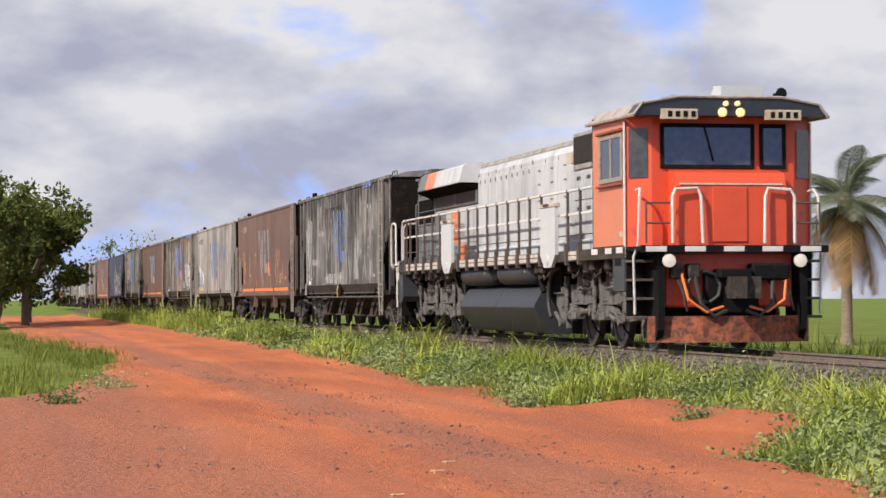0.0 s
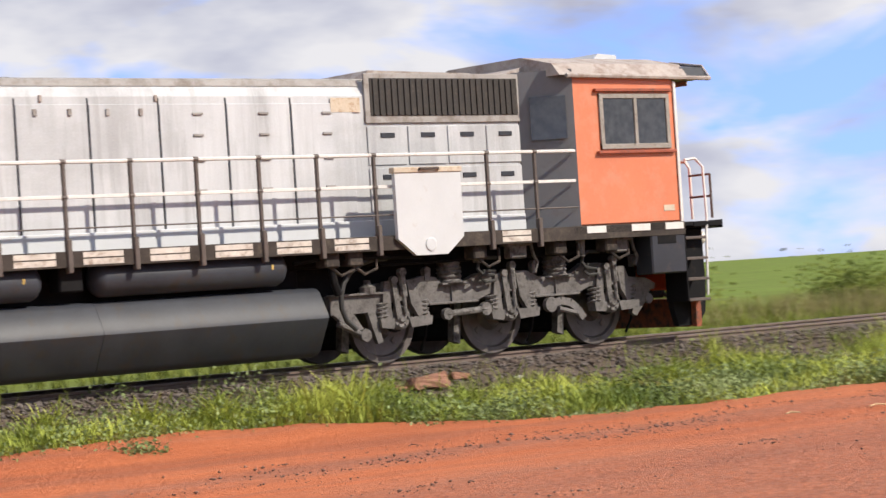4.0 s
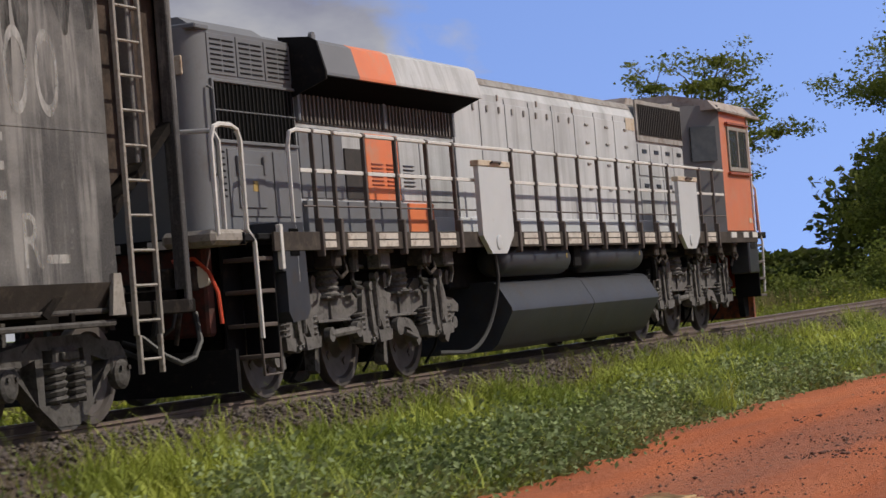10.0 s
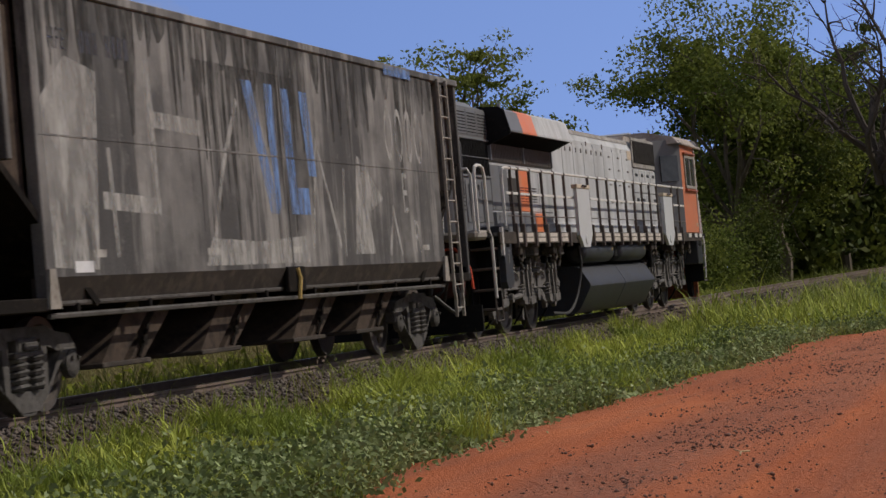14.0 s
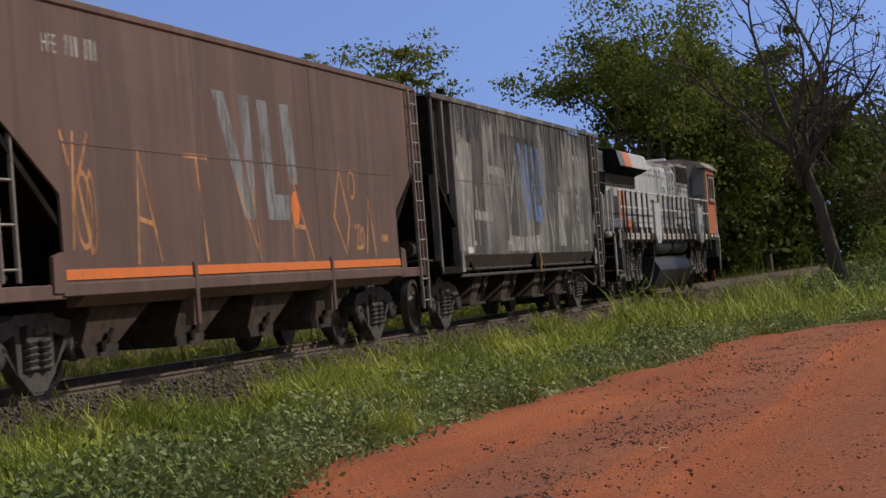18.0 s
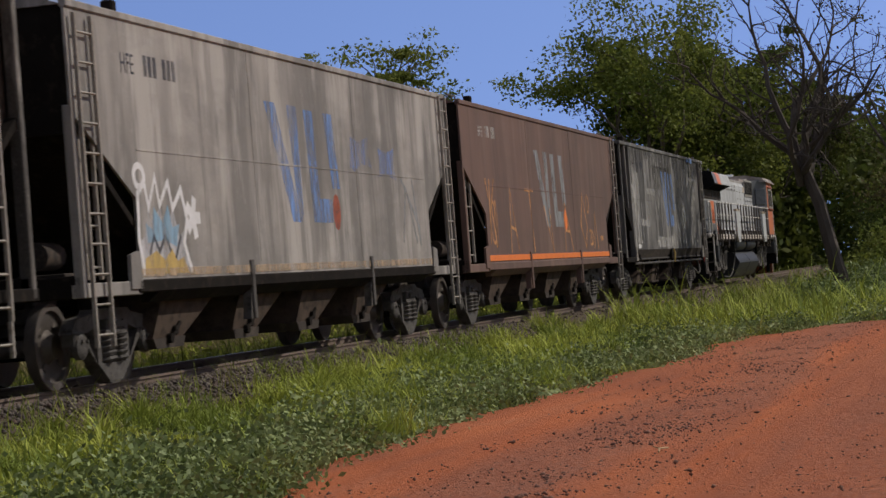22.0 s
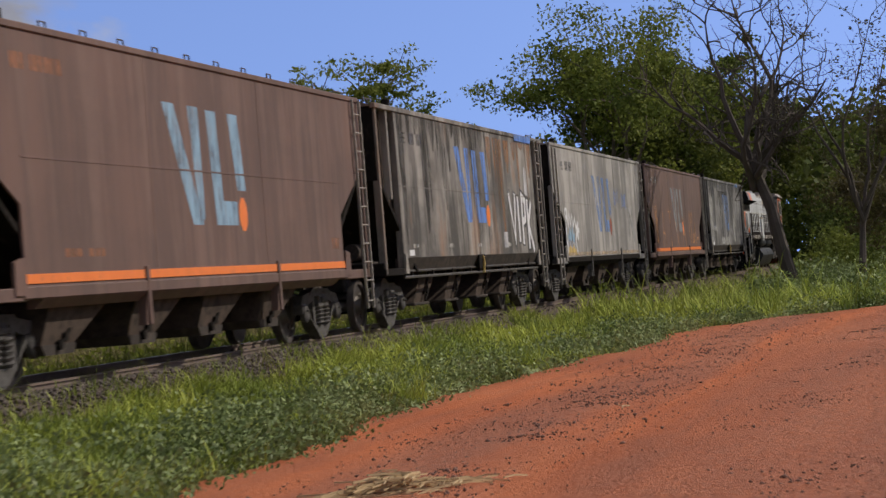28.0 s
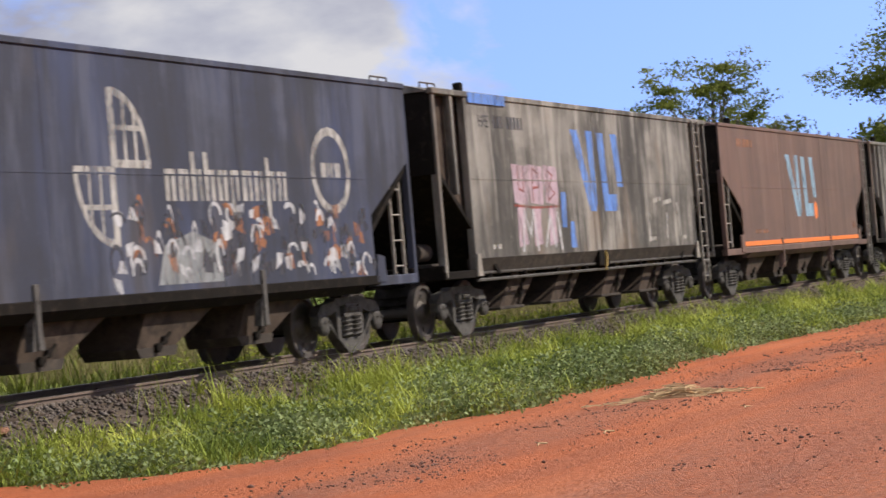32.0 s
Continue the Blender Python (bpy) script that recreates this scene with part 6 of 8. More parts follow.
        part("rear_lamp", Mesher().lathe([(0, 0.10), (-0.10, 0.10), (-0.12, 0.03)], (-15.3, s * 0.95, 1.10), "x", 14), LENS, root, smooth=True)
    # added black plates stand in for the shade past the front truck
    for s in (-1, 1):
        part("pilot_wing", Mesher().prism([(5.02, 1.36), (5.02, 0.30), (5.10, 0.05), (5.48, 0.05), (5.62, 0.22), (5.66, 0.60), (5.64, 1.36)], *sorted((s * 1.06, s * 1.16))), BLACK, root, "black plate added as the shade behind the plough")
    for end, d in ((5.2, 1), (-15.1, -1)):
        x0, x1 = (end, end + 0.55) if d > 0 else (end - 0.35, end)
        part("end_platform", Mesher().box(x0, x1, -1.46, 1.46, 1.38, 1.46, 0.015), BLACK, root)
        edge = x1 if d > 0 else x0
        part("platform_edge", Mesher().box(edge - 0.01, edge + 0.015, -1.46, 1.46, 1.36, 1.47, 0.004), BLACK, root, "black platform edge")
        for k in range(5):
            part("edge_block", Mesher().box(edge - 0.012, edge + 0.02, -1.38 + k * 0.6, -1.06 + k * 0.6, 1.375, 1.455, 0.003), RAILWHITE, root, "white painted block of the platform edge")
        if d > 0:
            for k, (y0, y1, z0, z1) in enumerate(((-0.98, -0.62, 0.95, 1.34), (-0.70, -0.30, 0.62, 0.95), (-0.95, -0.75, 0.60, 0.85), (0.35, 0.75, 0.9, 1.3), (0.6, 0.95, 0.6, 0.85))):
                part("end_patch", Mesher().prism([(y0, z0), (y1, z0 + 0.08), (y1 - 0.05, z1), (y0 + 0.08, z1 - 0.06)], end + 0.25, end + 0.262 + 0.002 * k, "x"), RED, root, "red-orange painted patch")
            part("end_gear", Mesher().box(5.4, 5.75, 0.28, 0.85, 0.95, 1.2, 0.03).box(5.4, 5.8, -0.25, 0.25, 0.98, 1.12, 0.02), BLACK, root)
            part("hose_coil", Mesher().tube([(5.62 + 0.03 * math.cos(i), -0.45 + 0.26 * math.sin(i * 0.7), 0.85 + 0.24 * math.cos(i * 0.7)) for i in range(14)], 0.03, 6), RUBBER, root, smooth=True)
        # the rear sheet takes the red with shade painted in
        part("end_sheet", Mesher().box(min(end, end + d * 0.25), max(end, end + d * 0.25), -1.0, 1.0, 0.55, 1.38, 0.03), RED if d > 0 else SHADEDRED, root, "grimy red end sheet, with shade in the rear one's colour")
        part("coupler", Mesher().box(min(end + d * 0.2, end + d * 0.85), max(end + d * 0.2, end + d * 0.85), -0.11, 0.11, 0.72, 0.95, 0.02).prism([(end + d * 0.75, -0.2), (end + d * 1.02, -0.24), (end + d * 1.08, 0.0), (end + d * 0.98, 0.1), (end + d * 1.02, 0.24), (end + d * 0.75, 0.2)], 0.68, 1.0, "z"), TRUCK, root, "heavy knuckle coupler")
        part("pilot", Mesher().prism([(end + d * 0.25, -1.25), (end + d * 0.52, -0.5), (end + d * 0.58, 0.0), (end + d * 0.52, 0.5), (end + d * 0.25, 1.25), (end + d * 0.15, 1.25), (end + d * 0.15, -1.25)], 0.03, 0.42, "z"), RUSTPLOUGH if d > 0 else BLACK, root, "grimy end plough")
        part("draft_gear", Mesher().box(min(end + d * 0.1, end + d * 0.42), max(end + d * 0.1, end + d * 0.42), -0.42, 0.42, 0.44, 1.08, 0.04), BLACK, root)
        for y in (-0.85, -0.6, 0.55, 0.8):
            part("end_fitting", Mesher().box(min(end + d * 0.2, end + d * 0.46), max(end + d * 0.2, end + d * 0.46), y - 0.09, y + 0.09, 0.98, 1.2, 0.02).tube([(end + d * 0.4, y, 1.0), (end + d * 0.55, y + 0.05, 0.75), (end + d * 0.5, y + 0.12, 0.5)], 0.025, 6), TRUCK, root)
        for s in (-1, 1):
            hose = [(end + d * 0.3, s * 0.55, 1.1), (end + d * 0.5, s * 0.6, 0.95), (end + d * 0.6, s * 0.55, 0.6), (end + d * 0.62, s * 0.35, 0.42), (end + d * 0.58, s * 0.15, 0.5)]
            part("air_hose", Mesher().tube(hose, 0.03, 6), RUBBER, root, smooth=True)
            part("air_hose", Mesher().tube([(p[0], p[1] * 1.35, p[2] + 0.06) for p in hose], 0.022, 6), MARKORANGE if d > 0 else RUBBER, root, smooth=True)
    for s in (-1, 1):
        part("end_railing", Mesher().tube([(-15.4, s * 1.25, 1.45), (-15.4, s * 1.25, 2.32), (-15.38, s * 1.2, 2.42), (-15.36, s * 0.85, 2.44), (-15.38, s * 0.78, 2.34), (-15.4, s * 0.76, 1.45)], 0.024, 6), RAILWHITE, root, "looped white rear railing", smooth=True)
    part("rear_number_board", Mesher().box(-15.18, -15.13, -0.86, -0.1, 2.98, 3.16, 0.01), CREAM, root, "pale number board on the rear hood")
    for k in range(4):
        part("number_bar", Mesher().box(-15.19, -15.175, -0.78 + k * 0.17, -0.68 + k * 0.17, 3.02, 3.12, 0.002), BLACK, root)
    # the overhang behind the radiators is short
    for ob in root.children_recursive:
        for v in ob.data.vertices:
            if v.co.x < -12.4:
                v.co.x = -12.4 + 0.62 * (v.co.x + 12.4)
    rear_section(root)
    # trucks
    front, rear = (0.37, 2.15, 3.93), (-12.58, -10.74, -8.92)
    loco_truck(root, front)
    loco_truck(root, rear)
    add_wheels(root, front + rear, 0.5, wheelset_mesh(0.5))
    return root


# ---- wagons ----
def on_sheet(y):
    """Paint lies on the sheet within two millimetres, in its order."""
    return -1.4006 - (abs(y) - 1.4) * 0.16 if abs(y) < 1.42 else y


def stroke(m, pts, w, y):
    """A flat painted stroke on a wagon side: one strip that bends at its corners."""
    p = [Vector(q) for q in pts]
    d = [(b - a).normalized() for a, b in zip(p[:-1], p[1:])]
    p[0], p[-1] = p[0] - d[0] * w * 0.25, p[-1] + d[-1] * w * 0.25
    y = on_sheet(y)
    vs = []
    for i, q in enumerate(p):
        a, b = d[max(0, i - 1)], d[min(i, len(d) - 1)]
        n = Vector((-a.y - b.y, a.x + b.x))
        n = Vector((-a.y, a.x)) if n.length < 0.3 else n.normalized()
        n = n * (w / 2) * min(1.5, 1 / max(0.4, n.dot(Vector((-a.y, a.x)))))
        vs += [(q.x + n.x, y, q.y + n.y), (q.x - n.x, y, q.y - n.y), (q.x + n.x, y + 0.003, q.y + n.y), (q.x - n.x, y + 0.003, q.y - n.y)]
    fs = [(0, 1, 3, 2), (len(vs) - 4, len(vs) - 2, len(vs) - 1, len(vs) - 3)]
    for i in range(0, len(vs) - 4, 4):
        fs += [(i, i + 4, i + 5, i + 1), (i + 2, i + 3, i + 7, i + 6), (i, i + 2, i + 6, i + 4), (i + 1, i + 5, i + 7, i + 3)]
    return m.add(vs, fs)


def oval(m, x, z, rx, rz, w, y, a0=0.0, a1=6.2832, n=20):
    """A painted ring or arc."""
    y = on_sheet(y)
    vs, fs = [], []
    for i in range(n + 1):
        a = a0 + (a1 - a0) * i / n
        for k in (1 - w / (rx + rz), 1 + w / (rx + rz)):
            vs += [(x + rx * k * math.cos(a), y, z + rz * k * math.sin(a)), (x + rx * k * math.cos(a), y + 0.003, z + rz * k * math.sin(a))]
    for i in range(n):
        p, q = i * 4, i * 4 + 4
        fs += [(p, p + 2, q + 2, q), (p + 1, q + 1, q + 3, p + 3), (p, q, q + 1, p + 1), (p + 2, p + 3, q + 3, q + 2)]
    return m.add(vs, fs)


def spray(root, lines, w, y, mat, label):
    """Sprayed letters, each a part of its own."""
    for pts in lines:
        part("graffiti", stroke(Mesher(), pts, w, y), mat, root, label)


def patch(m, pts, y):
    y = on_sheet(y)
    n = len(pts)
    m.add([(a, y, b) for a, b in pts] + [(a, y + 0.003, b) for a, b in pts], [tuple(reversed(range(n))), tuple(range(n, 2 * n))] + [(i, (i + 1) % n, (i + 1) % n + n, i + n) for i in range(n)])
    return m


def runs(root, x0, x1, step, top, drop, mat, label, seed):
    """Stains that run down the sheet from the roof edge, side by side and of unequal length."""
    r = np.random.default_rng(seed)
    m, x = Mesher(), x0
    while x < x1:
        w, n = step * r.uniform(0.3, 1.3), drop * r.gamma(3.0, 1 / 3.0)
        n = min(n, top - 1.12)
        a, b = w * r.uniform(0.08, 0.35), w * r.uniform(-0.1, 0.2)
        patch(m, [(x, top), (x + w * 0.1, top - n * 0.45), (x + b + (w - a) / 2, top - n), (x + b + (w + a) / 2, top - n * 0.97), (x + w * 0.93, top - n * 0.5), (x + w, top)], -1.4045)
        x += w * r.uniform(1.0, 1.6)
    part("wash_stain", m, mat, root, label)


def operator_mark(root, x, z, s, mat, dot=None, y=-1.406, wide=1.2):
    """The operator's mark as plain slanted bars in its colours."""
    m = Mesher()
    for pts in (((-0.04, 1.42), (0.29, 1.42), (0.96, 0), (0.66, 0)), ((0.70, 1.42), (1.01, 1.42), (1.02, 0.1), (0.92, 0.0), (0.83, 0.3)), ((1.26, 1.40), (1.57, 1.40), (1.64, 0.30), (2.08, 0.30), (2.08, 0.0), (1.38, 0.0)), ((1.96, 1.40), (2.28, 1.40), (2.42, 0.44), (2.14, 0.44))):
        patch(m, [(x + a * s * wide, z + b * s) for a, b in pts], y - 0.0008 * (len(m.v) // 8))
    part("side_mark", m, mat, root, "slanted painted bars of the operator's mark")
    if dot:
        d = Mesher()
        patch(d, [(x + (2.28 * wide + 0.17 * math.cos(k * 0.6283)) * s, z + (0.14 + 0.22 * math.sin(k * 0.6283)) * s) for k in range(10)], y)
        part("mark_dot", d, dot, root, "orange dot of the mark")


def code_bars(root, x, z, n, w, h, mat, y=-1.406):
    """Wagon codes too blurred to read, as plain bars."""
    for k in range(n):
        if k != 3:
            part("code_bar", patch(Mesher(), [(x + k * w * 1.4, z), (x + k * w * 1.4 + w, z), (x + k * w * 1.4 + w, z + h), (x + k * w * 1.4, z + h)], y), mat, root, "faded code character")


def letters(root, text, x, z, size, mat, y=-1.407, squeeze=1.0):
    cu = bpy.data.curves.new("lettering", "FONT")
    cu.body, cu.size, cu.extrude = text, size, 0.0003
    tmp = new("lettering", cu)
    me = bpy.data.meshes.new_from_object(tmp.evaluated_get(bpy.context.evaluated_depsgraph_get()))
    bpy.data.objects.remove(tmp)
    me.materials.clear()
    me.materials.append(mat)
    me.transform(Matrix.Translation((x, on_sheet(y), z)) @ Matrix.Rotation(radians(90), 4, "X") @ Matrix.Diagonal((squeeze, 1, 1, 1)))
    return part("lettering", me, mat, root, "painted letters")


SIDEFRAME = {}


def wagon_truck(root, xc):
    """A two-axle freight truck: triangular side frames, spring nests and bearings."""
    if not SIDEFRAME:
        for s in (-1, 1):
            y0, y1 = sorted((s * 0.86, s * 1.00))
            m = Mesher()
            # tension members, pan under the springs, columns and the arched top member
            m.prism([(-0.44, 0.12), (0.44, 0.12), (0.17, -0.06), (-0.17, -0.06)], y0 - 0.01, y1 + 0.01)
            m.prism([(-0.17, -0.06), (0.17, -0.06), (0.10, -0.09), (-0.10, -0.09)], y0, y1)
            for d in (-1, 1):
                m.prism([(d * 0.44, 0.12), (d * 0.30, 0.02), (d * 0.66, 0.30), (d * 0.72, 0.44)], y0, y1)
                m.prism([(d * 0.66, 0.30), (d * 0.72, 0.44), (d * 0.98, 0.50), (d * 1.04, 0.44), (d * 0.80, 0.40)], y0, y1)
                m.prism([(d * 0.42, 0.12), (d * 0.32, 0.12), (d * 0.32, 0.56), (d * 0.44, 0.56)], y0, y1)
                m.prism([(d * 0.32, 0.52), (d * 0.66, 0.44), (d * 1.02, 0.48), (d * 0.92, 0.58), (d * 0.40, 0.64)], y0, y1)
            m.prism([(-0.62, 0.56), (0.62, 0.56), (0.44, 0.67), (-0.44, 0.67)], y0 - 0.01, y1 + 0.01)
            SIDEFRAME[s] = m.mesh("side_frame", W_STEEL)
            m = Mesher()
            for dx in (-0.15, 0.15):
                m.spring(dx, s * 0.97, 0.12, 0.42, 0.105, 5, 0.026)
            m.box(-0.28, 0.28, *sorted((s * 0.86, s * 1.05)), 0.41, 0.46, 0.01)
            SIDEFRAME[s, "spring"] = m.mesh("spring_nest", W_STEEL)
            m = Mesher().lathe([(0, 0.13), (s * 0.07, 0.13), (s * 0.09, 0.10), (s * 0.10, 0.05)], (0, s * 0.96, 0.31), "y", 14)
            m.box(-0.14, 0.14, *sorted((s * 0.86, s * 1.02)), 0.30, 0.46, 0.02)
            m.lathe([(0, 0.022), (s * 0.02, 0.022)], (0.06, s * 1.055, 0.36), "y", 6).lathe([(0, 0.022), (s * 0.02, 0.022)], (-0.06, s * 1.055, 0.36), "y", 6)
            SIDEFRAME[s, "box"] = m.mesh("axle_box", W_STEEL)
        SIDEFRAME["bolster"] = Mesher().box(-0.2, 0.2, -1.04, 1.04, 0.44, 0.58, 0.02).box(-0.3, 0.3, -0.3, 0.3, 0.56, 0.86, 0.02).box(-0.13, 0.13, -1.08, 1.08, 0.47, 0.54, 0.01).mesh("bolster", W_STEEL)
        SIDEFRAME["beam"] = Mesher().box(-0.05, 0.05, -0.75, 0.75, 0.20, 0.32, 0.01).mesh("brake_beam", W_UNDER)
        SIDEFRAME["wheel"] = wheelset_mesh(0.43)
    for s in (-1, 1):
        part("side_frame", SIDEFRAME[s], None, root, at=(xc, 0, 0))
        part("spring_nest", SIDEFRAME[s, "spring"], None, root, at=(xc, 0, 0))
        for dx in (-0.88, 0.88):
            part("axle_box", SIDEFRAME[s, "box"], None, root, at=(xc + dx, 0, 0))
    part("bolster", SIDEFRAME["bolster"], None, root, at=(xc, 0, 0))
    for dx in (-0.35, 0.35):
        part("brake_beam", SIDEFRAME["beam"], None, root, at=(xc + dx, 0, 0))


def ladder(root, x, y, z0, z1, w=0.42, step=0.29, mat=None):
    m = Mesher().box(x - w / 2 - 0.02, x - w / 2 + 0.02, y - 0.02, y + 0.02, z0, z1, 0.004).box(x + w / 2 - 0.02, x + w / 2 + 0.02, y - 0.02, y + 0.02, z0, z1, 0.004)
    z = z0 + 0.12
    while z < z1 - 0.05:
        m.tube([(x - w / 2, y, z), (x + w / 2, y, z)], 0.014, 5, caps=False)
        z += step
    part("ladder", m, mat or LADDER, root, "dusty steel end ladder")


def end_gear(root, half, coupler=True):
    for d in (-1, 1):
        m = Mesher().box(min(d * half, d * (half + 0.42)), max(d * half, d * (half + 0.42)), -0.10, 0.10, 0.70, 0.92, 0.02)
        m.prism([(d * (half + 0.36), -0.18), (d * (half + 0.54), -0.2), (d * (half + 0.57), 0.0), (d * (half + 0.54), 0.2), (d * (half + 0.36), 0.18)], 0.66, 0.98, "z")
        part("coupler", m, TRUCK, root, "knuckle coupler")
        part("brake_hose", Mesher().tube([(d * half, 0.3, 0.75), (d * (half + 0.25), 0.32, 0.5), (d * (half + 0.45), 0.2, 0.42), (d * (half + 0.5), 0.05, 0.5)], 0.025, 6), RUBBER, root, smooth=True)
        part("end_sill", Mesher().box(min(d * (half - 0.14), d * half), max(d * (half - 0.14), d * half), -1.38, 1.38, 0.78, 1.0, 0.015), W_UNDER, root)


HALF, LOW = 7.6, 6.1


def wagon_cut(name, label, paint, stripe=None, hatch_bars=False, ladders=True):
    """Covered hopper whose side sheets are cut away in a slope at both ends."""
    root = thing(name, label, "hopper wagon", (0, 1.5, 0), "wagons of the grain train")
    # side sheets
    for s in (-1, 1):
        m = Mesher()
        y0, y1 = sorted((s * 1.37, s * 1.40))
        m.prism([(-HALF, 3.60), (-HALF, 2.55), (-LOW, 1.76), (-LOW, 3.60)], y0, y1).prism([(-LOW, 3.60), (-LOW, 0.92), (LOW, 0.92), (LOW, 3.60)], y0, y1).prism([(LOW, 3.60), (LOW, 1.76), (HALF, 2.55), (HALF, 3.60)], y0, y1)
        sheet_ = part("side_sheet", m, paint, root)
        for x in (-2.2, 2.2):
            part("sheet_seam", Mesher().box(x - 0.015, x + 0.015, *sorted((s * 1.40, s * 1.404)), 1.08, 3.54, 0.001), paint, sheet_)
        part("sheet_seam", Mesher().box(-LOW + 0.1, LOW - 0.1, *sorted((s * 1.40, s * 1.405)), 2.24, 2.26, 0.001), paint, sheet_)
        part("top_chord", Mesher().box(-HALF, HALF, *sorted((s * 1.34, s * 1.425)), 3.55, 3.63, 0.012), paint, root)
        if stripe:
            for x0, x1 in ((-LOW, -2.68), (-2.53, 2.53), (2.68, LOW)):
                part("stripe", Mesher().box(x0, x1, *sorted((s * 1.40, s * 1.412)), 0.955, 1.055, 0.002), stripe, root, "orange stripe along the sheet")
        part("side_sill", Mesher().box(-LOW - 0.1, LOW + 0.1, *sorted((s * 1.24, s * 1.42)), 0.80, 0.93, 0.012).prism([(s * 1.22, 0.80), (s * 1.42, 0.80), (s * 1.30, 0.70), (s * 1.22, 0.70)], -LOW + 0.4, LOW - 0.4, "x"), W_UNDER if not stripe else paint, root)
        for x in (-2.6, 2.6):
            part("hanger", Mesher().box(x - 0.05, x + 0.05, *sorted((s * 1.38, s * 1.43)), 0.42, 1.1, 0.01).prism([(x - 0.12, 0.42), (x + 0.12, 0.42), (x + 0.06, 0.75), (x - 0.06, 0.75)], *sorted((s * 1.30, s * 1.40))), paint if stripe else W_STEEL, root)
        for d in (-1, 1):
            part("end_post", Mesher().box(min(d * HALF, d * (HALF - 0.09)), max(d * HALF, d * (HALF - 0.09)), *sorted((s * 1.30, s * 1.40)), 0.80, 2.62, 0.01), paint, root)
            part("end_floor_beam", Mesher().box(min(d * LOW, d * HALF), max(d * LOW, d * HALF), *sorted((s * 1.26, s * 1.40)), 0.78, 0.92, 0.01), paint, root)
            part("corner_bracket", Mesher().prism([(d * LOW, 0.84), (d * (LOW + 0.32), 0.84), (d * (LOW + 0.30), 1.18), (d * (LOW + 0.06), 1.22)], *sorted((s * 1.38, s * 1.42))), paint, root)
    body_ends(root, paint, LOW)
    roof(root, paint, hatch_bars)
    hoppers(root, paint)
    if ladders:
        ladder(root, HALF - 0.30, -1.45, 0.62, 3.58)
        ladder(root, -HALF + 0.36, -1.36, 0.95, 2.3, 0.36, 0.4)
        ladder(root, HALF - 0.30, -1.45, 0.30, 0.62, 0.36, 0.22)
        ladder(root, -HALF + 0.36, 1.45, 0.62, 3.58)
    else:
        ladder(root, HALF - 0.42, -1.30, 0.92, 2.5, 0.36, 0.36)
        ladder(root, -HALF + 0.42, -1.30, 0.92, 2.5, 0.36, 0.36)
    end_gear(root, HALF)
    for xc in (-6.0, 6.0):
        wagon_truck(root, xc)
    return root


def body_ends(root, paint, low):
    """Sloped hopper ends behind the open end bays, and the upper end walls."""
    for d in (-1, 1):
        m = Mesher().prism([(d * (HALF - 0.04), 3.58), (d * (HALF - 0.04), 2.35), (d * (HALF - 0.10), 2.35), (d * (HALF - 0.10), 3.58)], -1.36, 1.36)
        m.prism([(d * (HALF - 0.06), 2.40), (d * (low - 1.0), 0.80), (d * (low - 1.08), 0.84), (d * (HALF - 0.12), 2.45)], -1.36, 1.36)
        # the shade of the end bays is put into this sheet's colour
        part("end_slope", m, W_UNDER, root, "sloping end sheet, near-black for the shade in the end bay")
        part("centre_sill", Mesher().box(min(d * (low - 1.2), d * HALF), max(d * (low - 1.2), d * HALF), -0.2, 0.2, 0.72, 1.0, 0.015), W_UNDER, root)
        part("brake_gear", Mesher().lathe([(-0.25, 0.14), (0.2, 0.14), (0.26, 0.08)], (d * (HALF - 0.75), -0.7, 1.22), "x", 12).box(min(d * (HALF - 1.1), d * (HALF - 0.5)), max(d * (HALF - 1.1), d * (HALF - 0.5)), -1.0, -0.5, 0.98, 1.04, 0.01), TRUCK, root, smooth=True)


def roof(root, paint, bars):
    m = Mesher().prism([(-1.38, 3.58), (1.38, 3.58), (1.0, 3.70), (0.4, 3.75), (-0.4, 3.75), (-1.0, 3.70)], -HALF, HALF, "x")
    part("roof", m, paint, root, "low curved wagon roof")
    part("hatch_trough", Mesher().box(-HALF + 0.5, HALF - 0.5, -0.32, 0.32, 3.72, 3.80, 0.02), paint, root)
    for k in range(12):
        x = -HALF + 1.0 + k * (2 * HALF - 2.0) / 11
        if bars:
            part("hatch_clamp", Mesher().tube([(x - 0.10, -1.0, 3.68), (x - 0.09, -1.0, 3.82), (x + 0.09, -1.0, 3.82), (x + 0.10, -1.0, 3.68)], 0.012, 5), RAILING, root)
            part("hatch_pin", Mesher().tube([(x + 0.25, -0.9, 3.68), (x + 0.25, -0.9, 3.78)], 0.02, 5), RAILING, root)
    for d in (-1, 1):
        part("roof_grab", Mesher().tube([(d * (HALF - 0.7), -1.2, 3.64), (d * (HALF - 0.68), -1.2, 3.73), (d * (HALF - 0.1), -1.2, 3.73), (d * (HALF - 0.08), -1.2, 3.58)], 0.014, 5).tube([(d * (HALF - 0.4), -1.2, 3.73), (d * (HALF - 0.4), -1.2, 3.63)], 0.012, 5), RAILING, root)
    part("roof_vent", Mesher().box(-HALF + 1.62, -HALF + 1.76, -1.25, -1.12, 3.60, 3.80, 0.02), W_UNDER, root)


